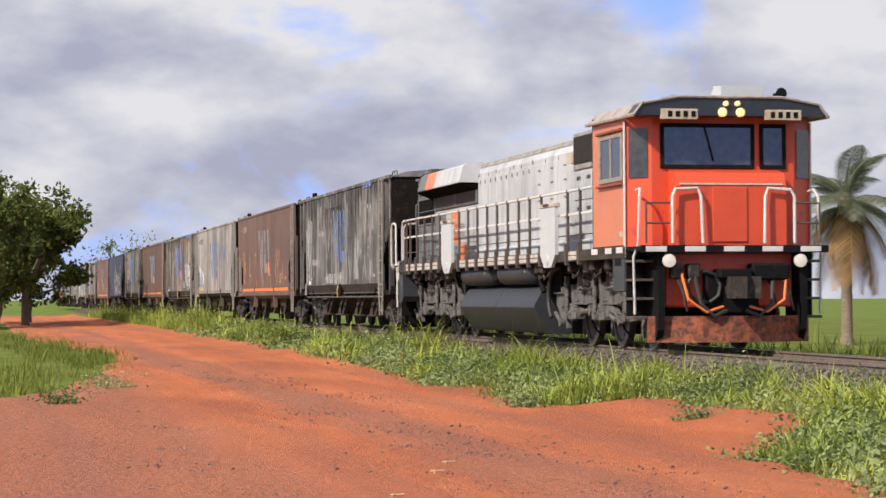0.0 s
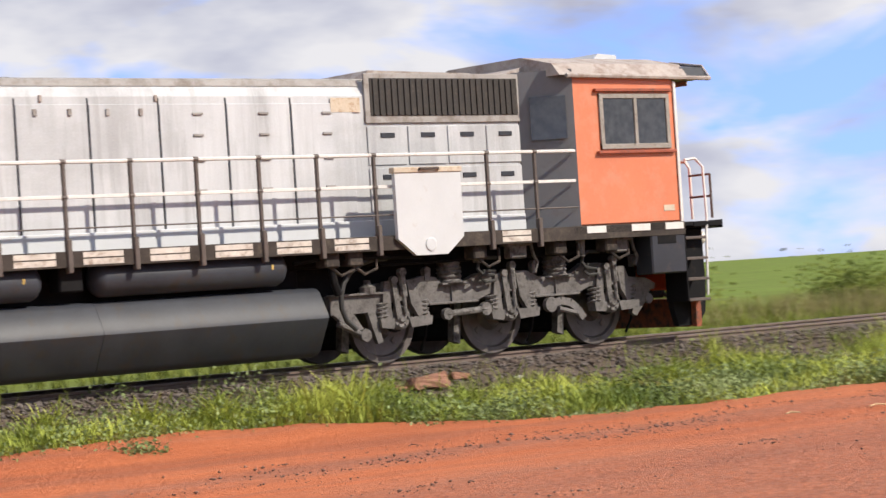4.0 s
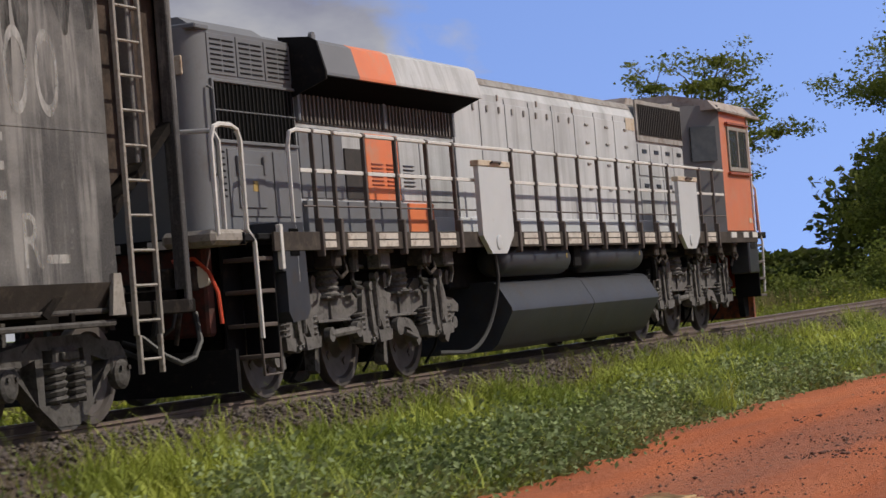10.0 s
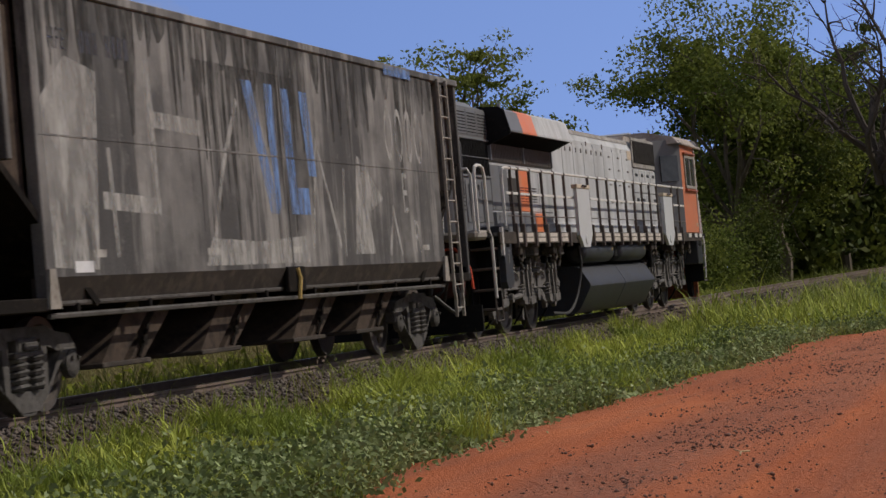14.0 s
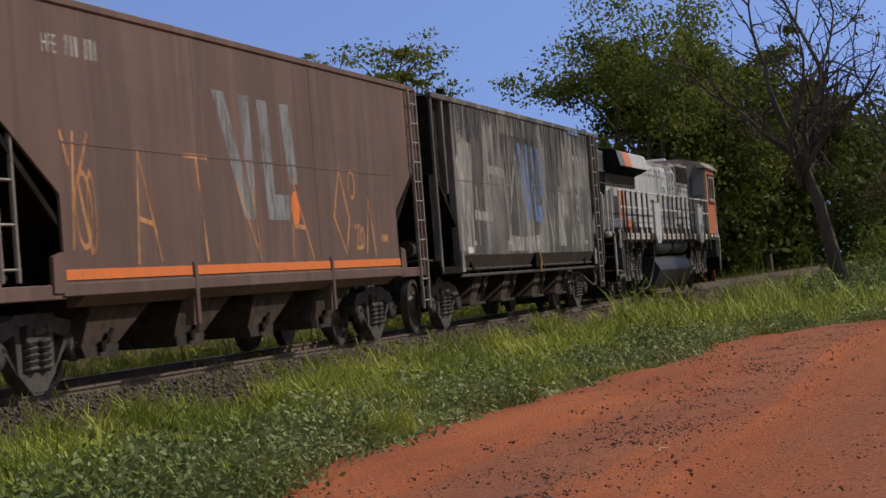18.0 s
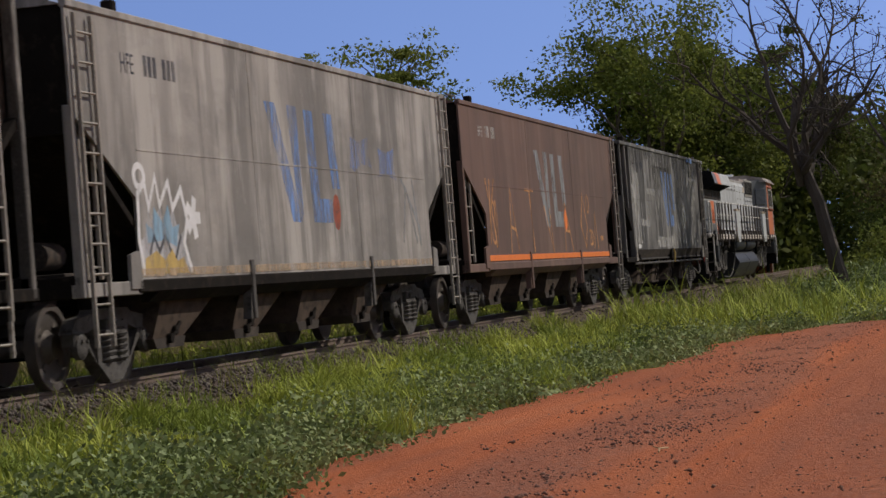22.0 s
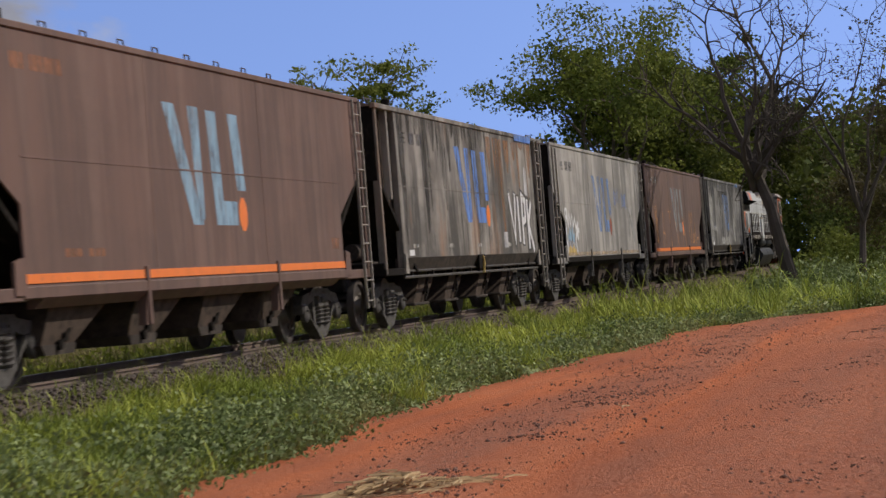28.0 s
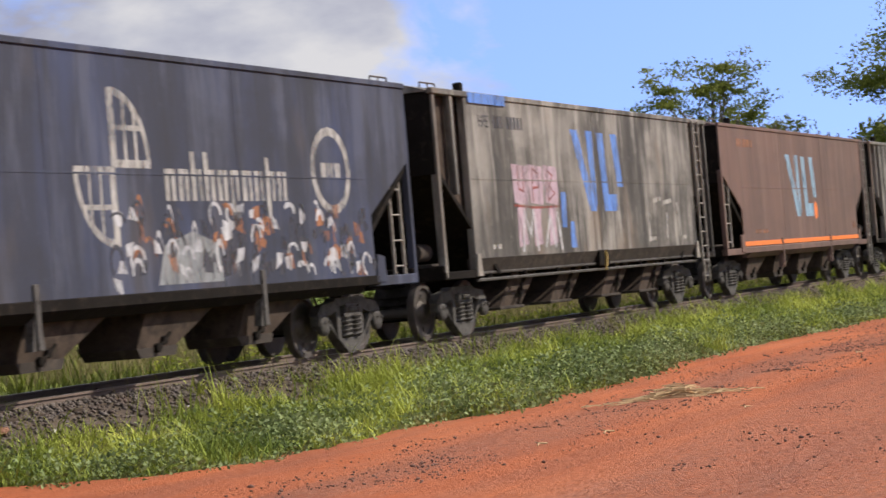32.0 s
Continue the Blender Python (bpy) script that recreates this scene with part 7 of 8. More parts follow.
def hoppers(root, paint):
    """Discharge chutes that lean forward, each with a lipped gate and its crank."""
    for x in (-4.72, -2.16, 0.34, 2.84):
        for s in (-1, 1):
            near, far = s * 1.12, s * 0.20
            v = [(x - 0.28, s * 1.22, 0.86), (x + 1.62, s * 1.22, 0.86), (x + 1.62, far, 0.86), (x - 0.28, far, 0.86),
                 (x - 0.48, near, 0.30), (x + 0.42, near, 0.30), (x + 0.42, s * 0.4, 0.30), (x - 0.48, s * 0.4, 0.30)]
            part("hopper", Mesher().add(v, [(0, 1, 5, 4), (1, 2, 6, 5), (2, 3, 7, 6), (3, 0, 4, 7), (4, 5, 6, 7), (3, 2, 1, 0)]), W_CHUTE, root, "dusty discharge hopper")
            part("gate", Mesher().prism([(x - 0.50, 0.31), (x + 0.46, 0.31), (x + 0.40, 0.20), (x - 0.42, 0.20)], *sorted((s * 0.4, s * 1.14))), W_SILL, root, "lipped discharge gate")
            m = Mesher().lathe([(0, 0.055), (s * 0.05, 0.055)], (x - 0.06, s * 1.14, 0.30), "y", 10).lathe([(0, 0.05), (s * 0.04, 0.05)], (x + 0.10, s * 1.15, 0.38), "y", 8).tube([(x - 0.06, s * 1.17, 0.30), (x + 0.10, s * 1.18, 0.38), (x + 0.26, s * 1.16, 0.46)], 0.022, 5)
            part("gate_crank", m, W_UNDER, root)
    part("underframe", Mesher().box(-5.2, 5.2, -0.16, 0.16, 0.62, 0.86, 0.02), W_UNDER, root)


def wagon_bay(name, label, paint):
    """Covered hopper with flat side sheets, recessed end bays and slanting chutes."""
    root = thing(name, label, "hopper wagon", (0, 1.5, 0), "wagons of the grain train")
    L = 6.22
    for s in (-1, 1):
        part("side_sheet", Mesher().box(-L, L, *sorted((s * 1.36, s * 1.40)), 1.06, 3.60, 0.006), paint, root)
        for z in (2.28,):
            part("sheet_seam", Mesher().box(-L, L, *sorted((s * 1.40, s * 1.405)), z, z + 0.018, 0.001), paint, root)
        part("sheet_seam", Mesher().box(-0.02, 0.02, *sorted((s * 1.40, s * 1.406)), 1.08, 3.58, 0.001), paint, root)
        part("top_chord", Mesher().box(-HALF, HALF, *sorted((s * 1.33, s * 1.425)), 3.54, 3.63, 0.012), paint, root)
        part("side_sill", Mesher().prism([(s * 1.41, 1.07), (s * 1.30, 0.85), (s * 1.22, 0.85), (s * 1.22, 1.07)], -L, L, "x").box(-L, L, *sorted((s * 1.24, s * 1.34)), 0.82, 0.86, 0.006), W_SILL, root, "dark sloped side sill")
        part("sill_plate", Mesher().box(-0.28, 0.28, *sorted((s * 1.38, s * 1.43)), 0.80, 1.08, 0.01), W_UNDER, root)
        part("release_lever", Mesher().tube([(0.0, s * 1.44, 1.06), (0.02, s * 1.46, 0.95), (-0.03, s * 1.45, 0.72)], 0.022, 6), SPRAYYELLOW, root, "yellow release lever")
        for k in range(8):
            x = -5.6 + k * 1.6
            part("rail_bracket", Mesher().box(x - 0.03, x + 0.03, *sorted((s * 1.24, s * 1.36)), 0.73, 0.84, 0.006), W_UNDER, root)
        part("sill_rail", Mesher().tube([(-L, s * 1.36, 0.74), (L, s * 1.36, 0.74)], 0.026, 6), W_STEEL, root, "dusty pipe along the sill")
        part("sill_lip", Mesher().box(-L, L, *sorted((s * 1.30, s * 1.345)), 0.835, 0.865, 0.004), W_STEEL, root)
        for d in (-1, 1):
            for x in (HALF - 0.05, L + 0.62, L + 0.06):
                part("bay_post", Mesher().box(min(d * x, d * (x - 0.09)), max(d * x, d * (x - 0.09)), *sorted((s * 1.28, s * 1.40)), 0.80 if x > HALF - 0.1 else (2.05 if x > L + 0.3 else 0.85), 3.56, 0.01), paint, root)
            part("bay_sheet", Mesher().prism([(d * (HALF - 0.1), 3.54), (d * (HALF - 0.1), 2.42), (d * (L + 0.05), 1.72), (d * (L + 0.05), 3.54)], *sorted((s * 1.22, s * 1.25))), W_CHUTE, root, "dusty recessed bay sheet")
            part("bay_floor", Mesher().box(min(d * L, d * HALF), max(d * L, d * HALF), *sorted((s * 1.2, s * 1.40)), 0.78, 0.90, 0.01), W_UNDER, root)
            part("corner_bracket", Mesher().prism([(d * (L - 0.12), 0.80), (d * (L + 0.10), 0.80), (d * (L + 0.06), 1.14), (d * (L - 0.06), 1.14)], *sorted((s * 1.395, s * 1.43))), LADDER, root)
    body_ends(root, paint, L)
    roof(root, paint, False)
    # slanting chutes: four gates, two slabs over each
    for x in (-4.15, -1.70, 1.10, 3.45):
        for s in (-1, 1):
            for a0, a1, b0, b1 in ((-0.50, -0.02, 0.22, 0.84), (0.14, 0.46, 1.04, 1.42)):
                part("chute", Mesher().prism([(x + a0, 0.28), (x + a1, 0.28), (x + b1, 0.84), (x + b0, 0.84)], *sorted((s * 0.45, s * 1.10))), W_CHUTE, root, "dusty slanting chute")
            part("chute_back", Mesher().prism([(x - 0.44, 0.29), (x + 0.42, 0.29), (x + 1.36, 0.84), (x + 0.26, 0.84)], *sorted((s * 0.40, s * 0.94))), W_UNDER, root)
            part("gate", Mesher().box(x - 0.56, x + 0.56, *sorted((s * 0.4, s * 1.14)), 0.235, 0.285, 0.01), W_SILL, root, "dusty gate bar under the chutes")
            part("gate_rod", Mesher().tube([(x + 0.30, s * 1.13, 0.30), (x + 0.42, s * 1.15, 0.46), (x + 0.60, s * 1.12, 0.60)], 0.02, 5).lathe([(0, 0.05), (s * 0.03, 0.05)], (x + 0.42, s * 1.13, 0.45), "y", 8), W_UNDER, root)
    part("underframe", Mesher().box(-6.0, 6.0, -0.16, 0.16, 0.62, 0.86, 0.02), W_UNDER, root)
    ladder(root, L + 0.42, -1.45, 0.62, 3.58)
    ladder(root, L + 0.42, -1.45, 0.30, 0.62, 0.36, 0.22)
    ladder(root, -L - 0.42, 1.45, 0.62, 3.58)
    end_gear(root, HALF)
    for xc in (-6.0, 6.0):
        wagon_truck(root, xc)
    return root


def sill_labels(root, xs, z=1.2):
    for x, w in xs:
        part("route_label", patch(Mesher(), [(x, z), (x + w, z), (x + w, z + 0.07), (x, z + 0.07)], -1.406), MARKWHITE, root, "small pale stencil label")


def build_wagons():
    out = []
    # first wagon: charcoal
    w = wagon_bay("hopper_wagon", "charcoal hopper wagon with scratched, washed-out graffiti on its sides", W_DARK)
    operator_mark(w, -1.18, 1.66, 1.0, DIMBLUE, y=-1.406, wide=0.92)
    letters(w, "HFE", -5.92, 3.05, 0.27, SPRAYDARK, squeeze=0.8)
    code_bars(w, -5.25, 3.05, 8, 0.10, 0.2, SPRAYDARK)
    part("graffiti", patch(Mesher(), [(-6.1, 1.15), (-5.2, 1.12), (-5.05, 2.1), (-4.95, 2.9), (-5.6, 3.0), (-6.15, 2.6)], -1.4055), GHOST, w, "large washed-out pale patch")
    part("graffiti", patch(Mesher(), [(-2.6, 1.12), (0.6, 1.12), (0.5, 1.42), (-1.0, 1.36), (-2.4, 1.4)], -1.4055), GHOST, w, "washed-out pale patch")
    for x in (4.06, 4.5, 4.95, 5.4):
        part("graffiti", oval(Mesher(), x, 2.72, 0.15, 0.30, 0.07, -1.4065), GHOST, w, "faint pale sprayed loop")
    runs(w, -6.15, 6.1, 0.34, 3.535, 0.75, SOOTWASH, "soot washed down from the roof", 11)
    runs(w, -2.6, 0.4, 0.12, 3.2, 1.1, SOOTWASH, "thin soot runs", 12)
    letters(w, "E", 4.45, 1.72, 0.75, GHOST, squeeze=0.7)
    letters(w, "R", 4.85, 1.2, 0.62, GHOST, squeeze=0.8)
    part("graffiti", patch(Mesher(), [(2.3, 1.2), (2.6, 2.4), (2.8, 2.35), (3.6, 1.88), (2.95, 1.7), (3.1, 1.2)], -1.4062), GHOST, w, "faded pale sprayed shape")
    spray(w, (((-3.68, 2.53), (-2.54, 2.50)), ((-3.78, 3.05), (-3.74, 1.68)), ((-4.95, 1.74), (-3.70, 1.70))), 0.16, -1.405, GHOST, "faded pale letter stroke")
    spray(w, (((-2.38, 1.25), (-1.95, 2.1), (-1.41, 2.83)), ((0.75, 1.3), (1.1, 2.5), (1.75, 1.3)), ((1.9, 1.2), (2.05, 2.2)), ((3.75, 1.2), (4.0, 1.75), (4.25, 1.2)), ((-4.75, 1.25), (-4.8, 2.2))), 0.09, -1.405, GHOST, "faded pale letter stroke")
    sill_labels(w, ((-5.35, 0.33), (-2.55, 0.36), (-0.02, 0.34), (2.5, 0.36), (5.2, 0.36)), 1.23)
    part("route_label", patch(Mesher(), [(-5.7, 1.1), (-5.32, 1.1), (-5.32, 1.2), (-5.7, 1.2)], -1.406), SPRAYFRESH, w, "small white stencil panel")
    part("blue_patch", patch(Mesher(), [(4.0, 3.48), (5.2, 3.48), (5.2, 3.6), (4.0, 3.6)], -1.427), DIMBLUE, w, "blue painted roof edge")
    out.append(w)
    # second: brown with orange tags
    w = wagon_cut("hopper_wagon", "red-brown hopper wagon with an orange stripe and orange sprayed tags", W_BROWN, MARKORANGE)
    operator_mark(w, -1.56, 1.57, 1.02, WORNBLUE, MARKORANGE)
    letters(w, "HFE", -6.28, 3.08, 0.26, MARKWHITE, squeeze=0.8)
    code_bars(w, -5.72, 3.08, 7, 0.085, 0.2, MARKWHITE)
    spray(w, (((-5.85, 1.25), (-5.7, 2.35)), ((-5.35, 2.35), (-5.65, 1.9), (-5.4, 1.2)), ((-6.0, 2.35), (-5.85, 2.05)), ((-4.2, 1.1), (-4.04, 2.25), (-3.54, 1.12)), ((-4.12, 1.55), (-3.75, 1.5)), ((-2.69, 2.24), (-1.94, 2.24)), ((-2.3, 2.24), (-2.11, 1.1)),
                ((-0.95, 1.95), (-0.24, 1.09), (-0.42, 1.9)), ((1.02, 1.1), (1.18, 2.08), (1.88, 1.07)), ((1.15, 1.5), (1.6, 1.48)), ((2.91, 1.62), (3.25, 2.26), (3.62, 1.6), (3.39, 1.14), (2.91, 1.62)), ((4.4, 1.15), (4.62, 1.88), (4.85, 1.13)), ((3.86, 1.5), (4.06, 1.52), (3.92, 1.22), (4.14, 1.22))), 0.055, -1.410, SPRAYORANGE, "orange sprayed letter")
    for x, z, rx, rz in ((-5.55, 1.62, 0.20, 0.36), (-5.35, 1.60, 0.10, 0.38), (3.82, 2.07, 0.15, 0.18), (4.2, 1.36, 0.08, 0.13)):
        part("graffiti", oval(Mesher(), x, z, rx, rz, 0.045, -1.412), SPRAYORANGE, w, "orange sprayed loop")
    code_bars(w, 5.2, 1.3, 4, 0.09, 0.1, SPRAYORANGE)
    out.append(w)
    # third: pale grey
    w = wagon_cut("hopper_wagon", "pale grey weathered hopper wagon with a small white and yellow tag", W_GREY)
    operator_mark(w, -1.62, 1.55, 1.02, DIMBLUE)
    ladder(w, -HALF + 0.30, -1.45, 0.30, 3.50)
    letters(w, "HFE", -6.27, 3.02, 0.3, SPRAYDARK, squeeze=0.75)
    code_bars(w, -5.62, 3.02, 7, 0.10, 0.22, SPRAYDARK)
    part("graffiti", patch(Mesher(), [(-6.04, 0.99), (-6.09, 1.30), (-5.90, 1.38), (-5.81, 1.66), (-5.67, 1.48), (-5.44, 1.69), (-5.30, 1.46), (-5.06, 1.66), (-4.92, 1.37), (-4.69, 1.44), (-4.78, 1.19), (-4.60, 0.99)], -1.4055), SPRAYWHITE, w, "worn white ground of a jagged sprayed tag")
    spray(w, (((-6.09, 1.33), (-6.04, 1.80), (-5.85, 1.94), (-5.76, 1.66), (-5.53, 1.98), (-5.44, 1.69), (-5.16, 1.94), (-5.06, 1.66), (-4.78, 1.87), (-4.64, 1.55)), ((-6.09, 1.33), (-5.99, 0.99)), ((-4.64, 1.55), (-4.78, 1.30), (-4.60, 1.01))), 0.075, -1.4075, SPRAYFRESH, "white outline of a jagged sprayed tag")
    part("graffiti", patch(Mesher(), [(-5.85, 1.30), (-5.88, 1.50), (-5.70, 1.44), (-5.62, 1.67), (-5.39, 1.51), (-5.20, 1.70), (-5.11, 1.46), (-4.90, 1.50), (-5.02, 1.26), (-5.34, 1.33)], -1.4085), PALEBLUE, w, "pale blue jagged fill of the tag")
    part("graffiti", patch(Mesher(), [(-5.99, 0.98), (-4.69, 0.98), (-4.83, 1.15), (-5.02, 1.11), (-5.16, 1.24), (-5.39, 1.12), (-5.62, 1.22), (-5.95, 1.14)], -1.4105), SPRAYYELLOW, w, "yellow lower fill of the tag")
    spray(w, (((-5.81, 1.19), (-5.67, 1.37), (-5.53, 1.21), (-5.34, 1.38), (-5.20, 1.22)), ((-5.06, 1.15), (-4.88, 1.37))), 0.05, -1.4125, SPRAYDARK, "dark inner line of the tag")
    part("graffiti", oval(Mesher(), -5.98, 1.98, 0.14, 0.11, 0.08, -1.4075), SPRAYFRESH, w, "white sprayed loop")
    spray(w, [((-4.45, 1.57), (-4.45 + 0.2 * math.cos(a * 1.257), 1.57 + 0.2 * math.sin(a * 1.257))) for a in range(5)], 0.13, -1.407, SPRAYFRESH, "white sprayed star stroke")
    for pts in ([(1.9, 2.3), (2.15, 2.26), (2.5, 2.38), (3.0, 2.33), (2.85, 2.55), (2.9, 2.75), (2.4, 2.66), (2.0, 2.72)], [(3.3, 2.2), (3.8, 2.26), (4.3, 2.18), (4.2, 2.4), (4.3, 2.65), (3.8, 2.56), (3.4, 2.62), (3.45, 2.4)]):
        part("graffiti", patch(Mesher(), pts, -1.4065), FAINTBLUE, w, "faint blue sprayed patch")
    part("rust_spot", patch(Mesher(), [(1.12 + 0.17 * math.cos(k * 0.52), 1.69 + 0.24 * math.sin(k * 0.52)) for k in range(12)], -1.409), COPPER, w, "round red-brown spot")
    part("stripe", Mesher().box(-LOW, LOW, -1.408, -1.40, 0.955, 1.04, 0.002), FAINTCREAM, w, "worn-off cream stripe")
    spray(w, (((4.5, 1.3), (4.8, 2.1), (5.3, 1.3)), ((4.6, 2.2), (5.5, 1.5)), ((5.2, 2.2), (5.5, 1.25))), 0.07, -1.4085, WORNBLUE, "faint grey scrawl")
    out.append(w)
    # fourth: sooty grey with white throw-up
    w = wagon_bay("hopper_wagon", "sooty grey and rust-stained hopper wagon with a white sprayed tag", W_SOOT)
    operator_mark(w, -1.70, 1.70, 1.01, BLUE, MARKORANGE)
    letters(w, "HFE", -5.97, 3.03, 0.28, SPRAYDARK, squeeze=0.8)
    code_bars(w, -5.32, 3.03, 7, 0.10, 0.2, SPRAYDARK)
    runs(w, -6.15, -1.9, 0.40, 3.535, 1.15, SOOTWASH, "soot washed down from the roof", 21)
    runs(w, -1.9, 1.3, 0.22, 3.535, 0.5, SOOTWASH, "soot washed down from the roof", 22)
    runs(w, 1.3, 5.7, 0.45, 3.45, 0.75, RUSTWASH, "rusty brown stains washed down the sheet", 23)
    tag = (((3.3, 2.3), (3.75, 1.35), (3.95, 2.3)), ((4.25, 2.25), (4.25, 1.35)), ((4.65, 1.3), (4.7, 2.3), (5.05, 2.2), (5.0, 1.8), (4.7, 1.75)), ((5.3, 2.2), (5.3, 1.2)), ((5.3, 1.7), (5.75, 2.15)), ((5.35, 1.7), (5.8, 1.15)))
    spray(w, tag, 0.30, -1.4065, SPRAYDARK, "dark outline of a tag letter")
    spray(w, tag, 0.16, -1.4155, SPRAYFRESH, "white sprayed letter")
    for pts in ([(2.5, 1.2), (2.9, 1.2), (2.9, 1.52), (2.5, 1.52)], [(5.1, 2.35), (5.5, 2.3), (5.55, 2.85), (5.2, 2.95)]):
        part("graffiti", patch(Mesher(), pts, -1.408), SPRAYWHITE, w, "white sprayed panel")
    part("blue_patch", patch(Mesher(), [(4.3, 3.48), (6.15, 3.48), (6.15, 3.62), (4.3, 3.62)], -1.427), BLUE, w, "blue painted roof edge")
    sill_labels(w, ((-5.55, 0.36), (-2.7, 0.36), (-0.2, 0.36), (2.9, 0.3)), 1.23)
    part("route_label", patch(Mesher(), [(-5.85, 1.1), (-5.5, 1.1), (-5.5, 1.2), (-5.85, 1.2)], -1.406), SPRAYFRESH, w, "small white stencil panel")
    out.append(w)
    # fifth: brown with bright mark and hatch bars
    w = wagon_cut("hopper_wagon", "brown hopper wagon with orange stripe, pale blue mark and roof clamps", W_BROWN, MARKORANGE, True)
    operator_mark(w, -1.60, 1.58, 1.04, PALEBLUE, MARKORANGE)
    code_bars(w, -6.1, 3.15, 11, 0.09, 0.17, SPRAYBROWN)
    code_bars(w, -5.0, 1.22, 7, 0.12, 0.09, SPRAYBROWN)
    code_bars(w, 5.5, 1.25, 3, 0.10, 0.16, SPRAYBROWN)
    out.append(w)
    # sixth: weathered grey with pink throw-up
    w = wagon_bay("hopper_wagon", "weathered grey hopper wagon with a pink sprayed tag and blue mark", W_PALE)
    operator_mark(w, -1.24, 1.77, 1.0, BLUE, wide=1.14)
    letters(w, "HFE", -5.75, 3.1, 0.28, SPRAYDARK)
    code_bars(w, -5.05, 3.1, 9, 0.11, 0.2, SPRAYDARK)
    for k, x in enumerate((-4.35, -3.6, -2.85)):
        part("graffiti", patch(Mesher(), [(x, 1.92), (x + 0.62, 1.88), (x + 0.70, 2.2), (x + 0.66, 2.52), (x - 0.04, 2.55), (x - 0.02, 2.2)], -1.4065 - 0.0008 * k), SPRAYPINK, w, "pale pink sprayed letter")
        part("graffiti", patch(Mesher(), [(x + 0.05, 1.2), (x + 0.5, 1.25), (x + 0.42, 1.55), (x + 0.5, 1.86), (x + 0.1, 1.84)], -1.4065 - 0.0008 * k), SPRAYPINK, w, "pale pink sprayed letter")
    spray(w, (((-4.15, 2.5), (-4.12, 2.15), (-3.9, 2.1), (-3.88, 2.5)), ((-3.45, 1.95), (-3.42, 2.48), (-3.15, 2.40), (-3.18, 2.18), (-3.42, 2.16)), ((-2.7, 1.95), (-2.68, 2.46), (-2.42, 2.38), (-2.62, 2.2), (-2.36, 2.08), (-2.68, 1.96)),
              ((-4.4, 1.88), (-3.4, 1.84), (-2.1, 1.86))), 0.04, -1.411, SPRAYRED, "dark red outline")
    for pts in ([(-2.1, 1.5), (-1.85, 1.5), (-1.8, 2.1), (-2.05, 2.1)], [(-1.7, 1.15), (-1.4, 1.15), (-1.45, 1.6), (-1.65, 1.6)]):
        part("graffiti", patch(Mesher(), pts, -1.408), BLUE, w, "blue sprayed patch")
    spray(w, (((-4.1, 1.15), (-3.95, 1.8), (-3.7, 1.4), (-3.5, 1.82), (-3.4, 1.15)), ((-3.0, 1.2), (-2.7, 1.7), (-2.5, 1.2)), ((-2.3, 1.75), (-2.2, 1.15))), 0.09, -1.4095, SPRAYWHITE, "white sprayed stroke")
    spray(w, (((3.4, 1.95), (3.9, 2.0)), ((4.1, 1.92), (4.6, 1.96)), ((3.0, 1.2), (3.05, 1.7)), ((4.2, 1.25), (4.25, 1.7)), ((5.0, 1.3), (5.02, 1.9))), 0.08, -1.407, MARKWHITE, "faint pale stroke")
    part("blue_patch", patch(Mesher(), [(-6.15, 3.46), (-4.5, 3.46), (-4.5, 3.62), (-6.15, 3.62)], -1.427), BLUE, w, "blue painted roof edge")
    sill_labels(w, ((-5.5, 0.36), (3.0, 0.45), (5.2, 0.4)))
    out.append(w)
    # seventh: dark blue with white lettering shapes
    w = wagon_cut("hopper_wagon", "dark blue hopper wagon with worn white lettering shapes and sprayed tags", W_BLUE, ladders=False)
    for k, (h0, h1) in enumerate(((0, .3), (0, .3), (0, .48), (0, .48), (0, .3), (-.18, .3), (0, .3), (0, .3), (-.18, .45), (0, .3))):
        m = Mesher()
        x, q = 0.33 + k * 0.325, 1.2
        patch(m, [(x, 1.95 + h0 * q), (x + 0.10, 1.95 + h0 * q), (x + 0.10, 1.95 + h1 * q), (x, 1.95 + h1 * q)], -1.407)
        patch(m, [(x + 0.16, 1.95), (x + 0.25, 1.95), (x + 0.25, 2.32), (x + 0.16, 2.32)], -1.407)
        patch(m, [(x, 2.24), (x + 0.25, 2.24), (x + 0.25, 2.32), (x, 2.32)], -1.4078)
        part("letter_shape", m, MARKWHITE, w, "worn white letter shape")
    m = Mesher()
    oval(m, 4.89, 2.35, 0.56, 0.52, 0.12, -1.407)
    part("round_mark", m, MARKWHITE, w, "worn white painted ring")
    for k in range(3):
        part("letter_shape", patch(Mesher(), [(4.58 + k * 0.22, 2.25), (4.74 + k * 0.22, 2.25), (4.74 + k * 0.22, 2.45), (4.58 + k * 0.22, 2.45)], -1.409), MARKWHITE, w, "small white shape inside the ring")
    for sgn, cx, cz, a0 in ((1, -0.78, 2.36, 0), (-1, -0.84, 2.28, math.pi)):
        part("quarter_arc", oval(Mesher(), cx, cz, 0.78, 0.80, 0.09, -1.407, a0, a0 + math.pi / 2, 10), MARKWHITE, w, "white painted quarter arc")
        bars = [((cx, cz), (cx + sgn * 0.78, cz), 0.09), ((cx, cz), (cx, cz + sgn * 0.80), 0.13), ((cx, cz + sgn * 0.40), (cx + sgn * 0.66, cz + sgn * 0.40), 0.06)]
        bars += [((cx + sgn * 0.78 * f_, cz), (cx + sgn * 0.78 * f_, cz + sgn * 0.72 * math.sqrt(1 - f_ * f_)), 0.06) for f_ in (0.35, 0.65)]
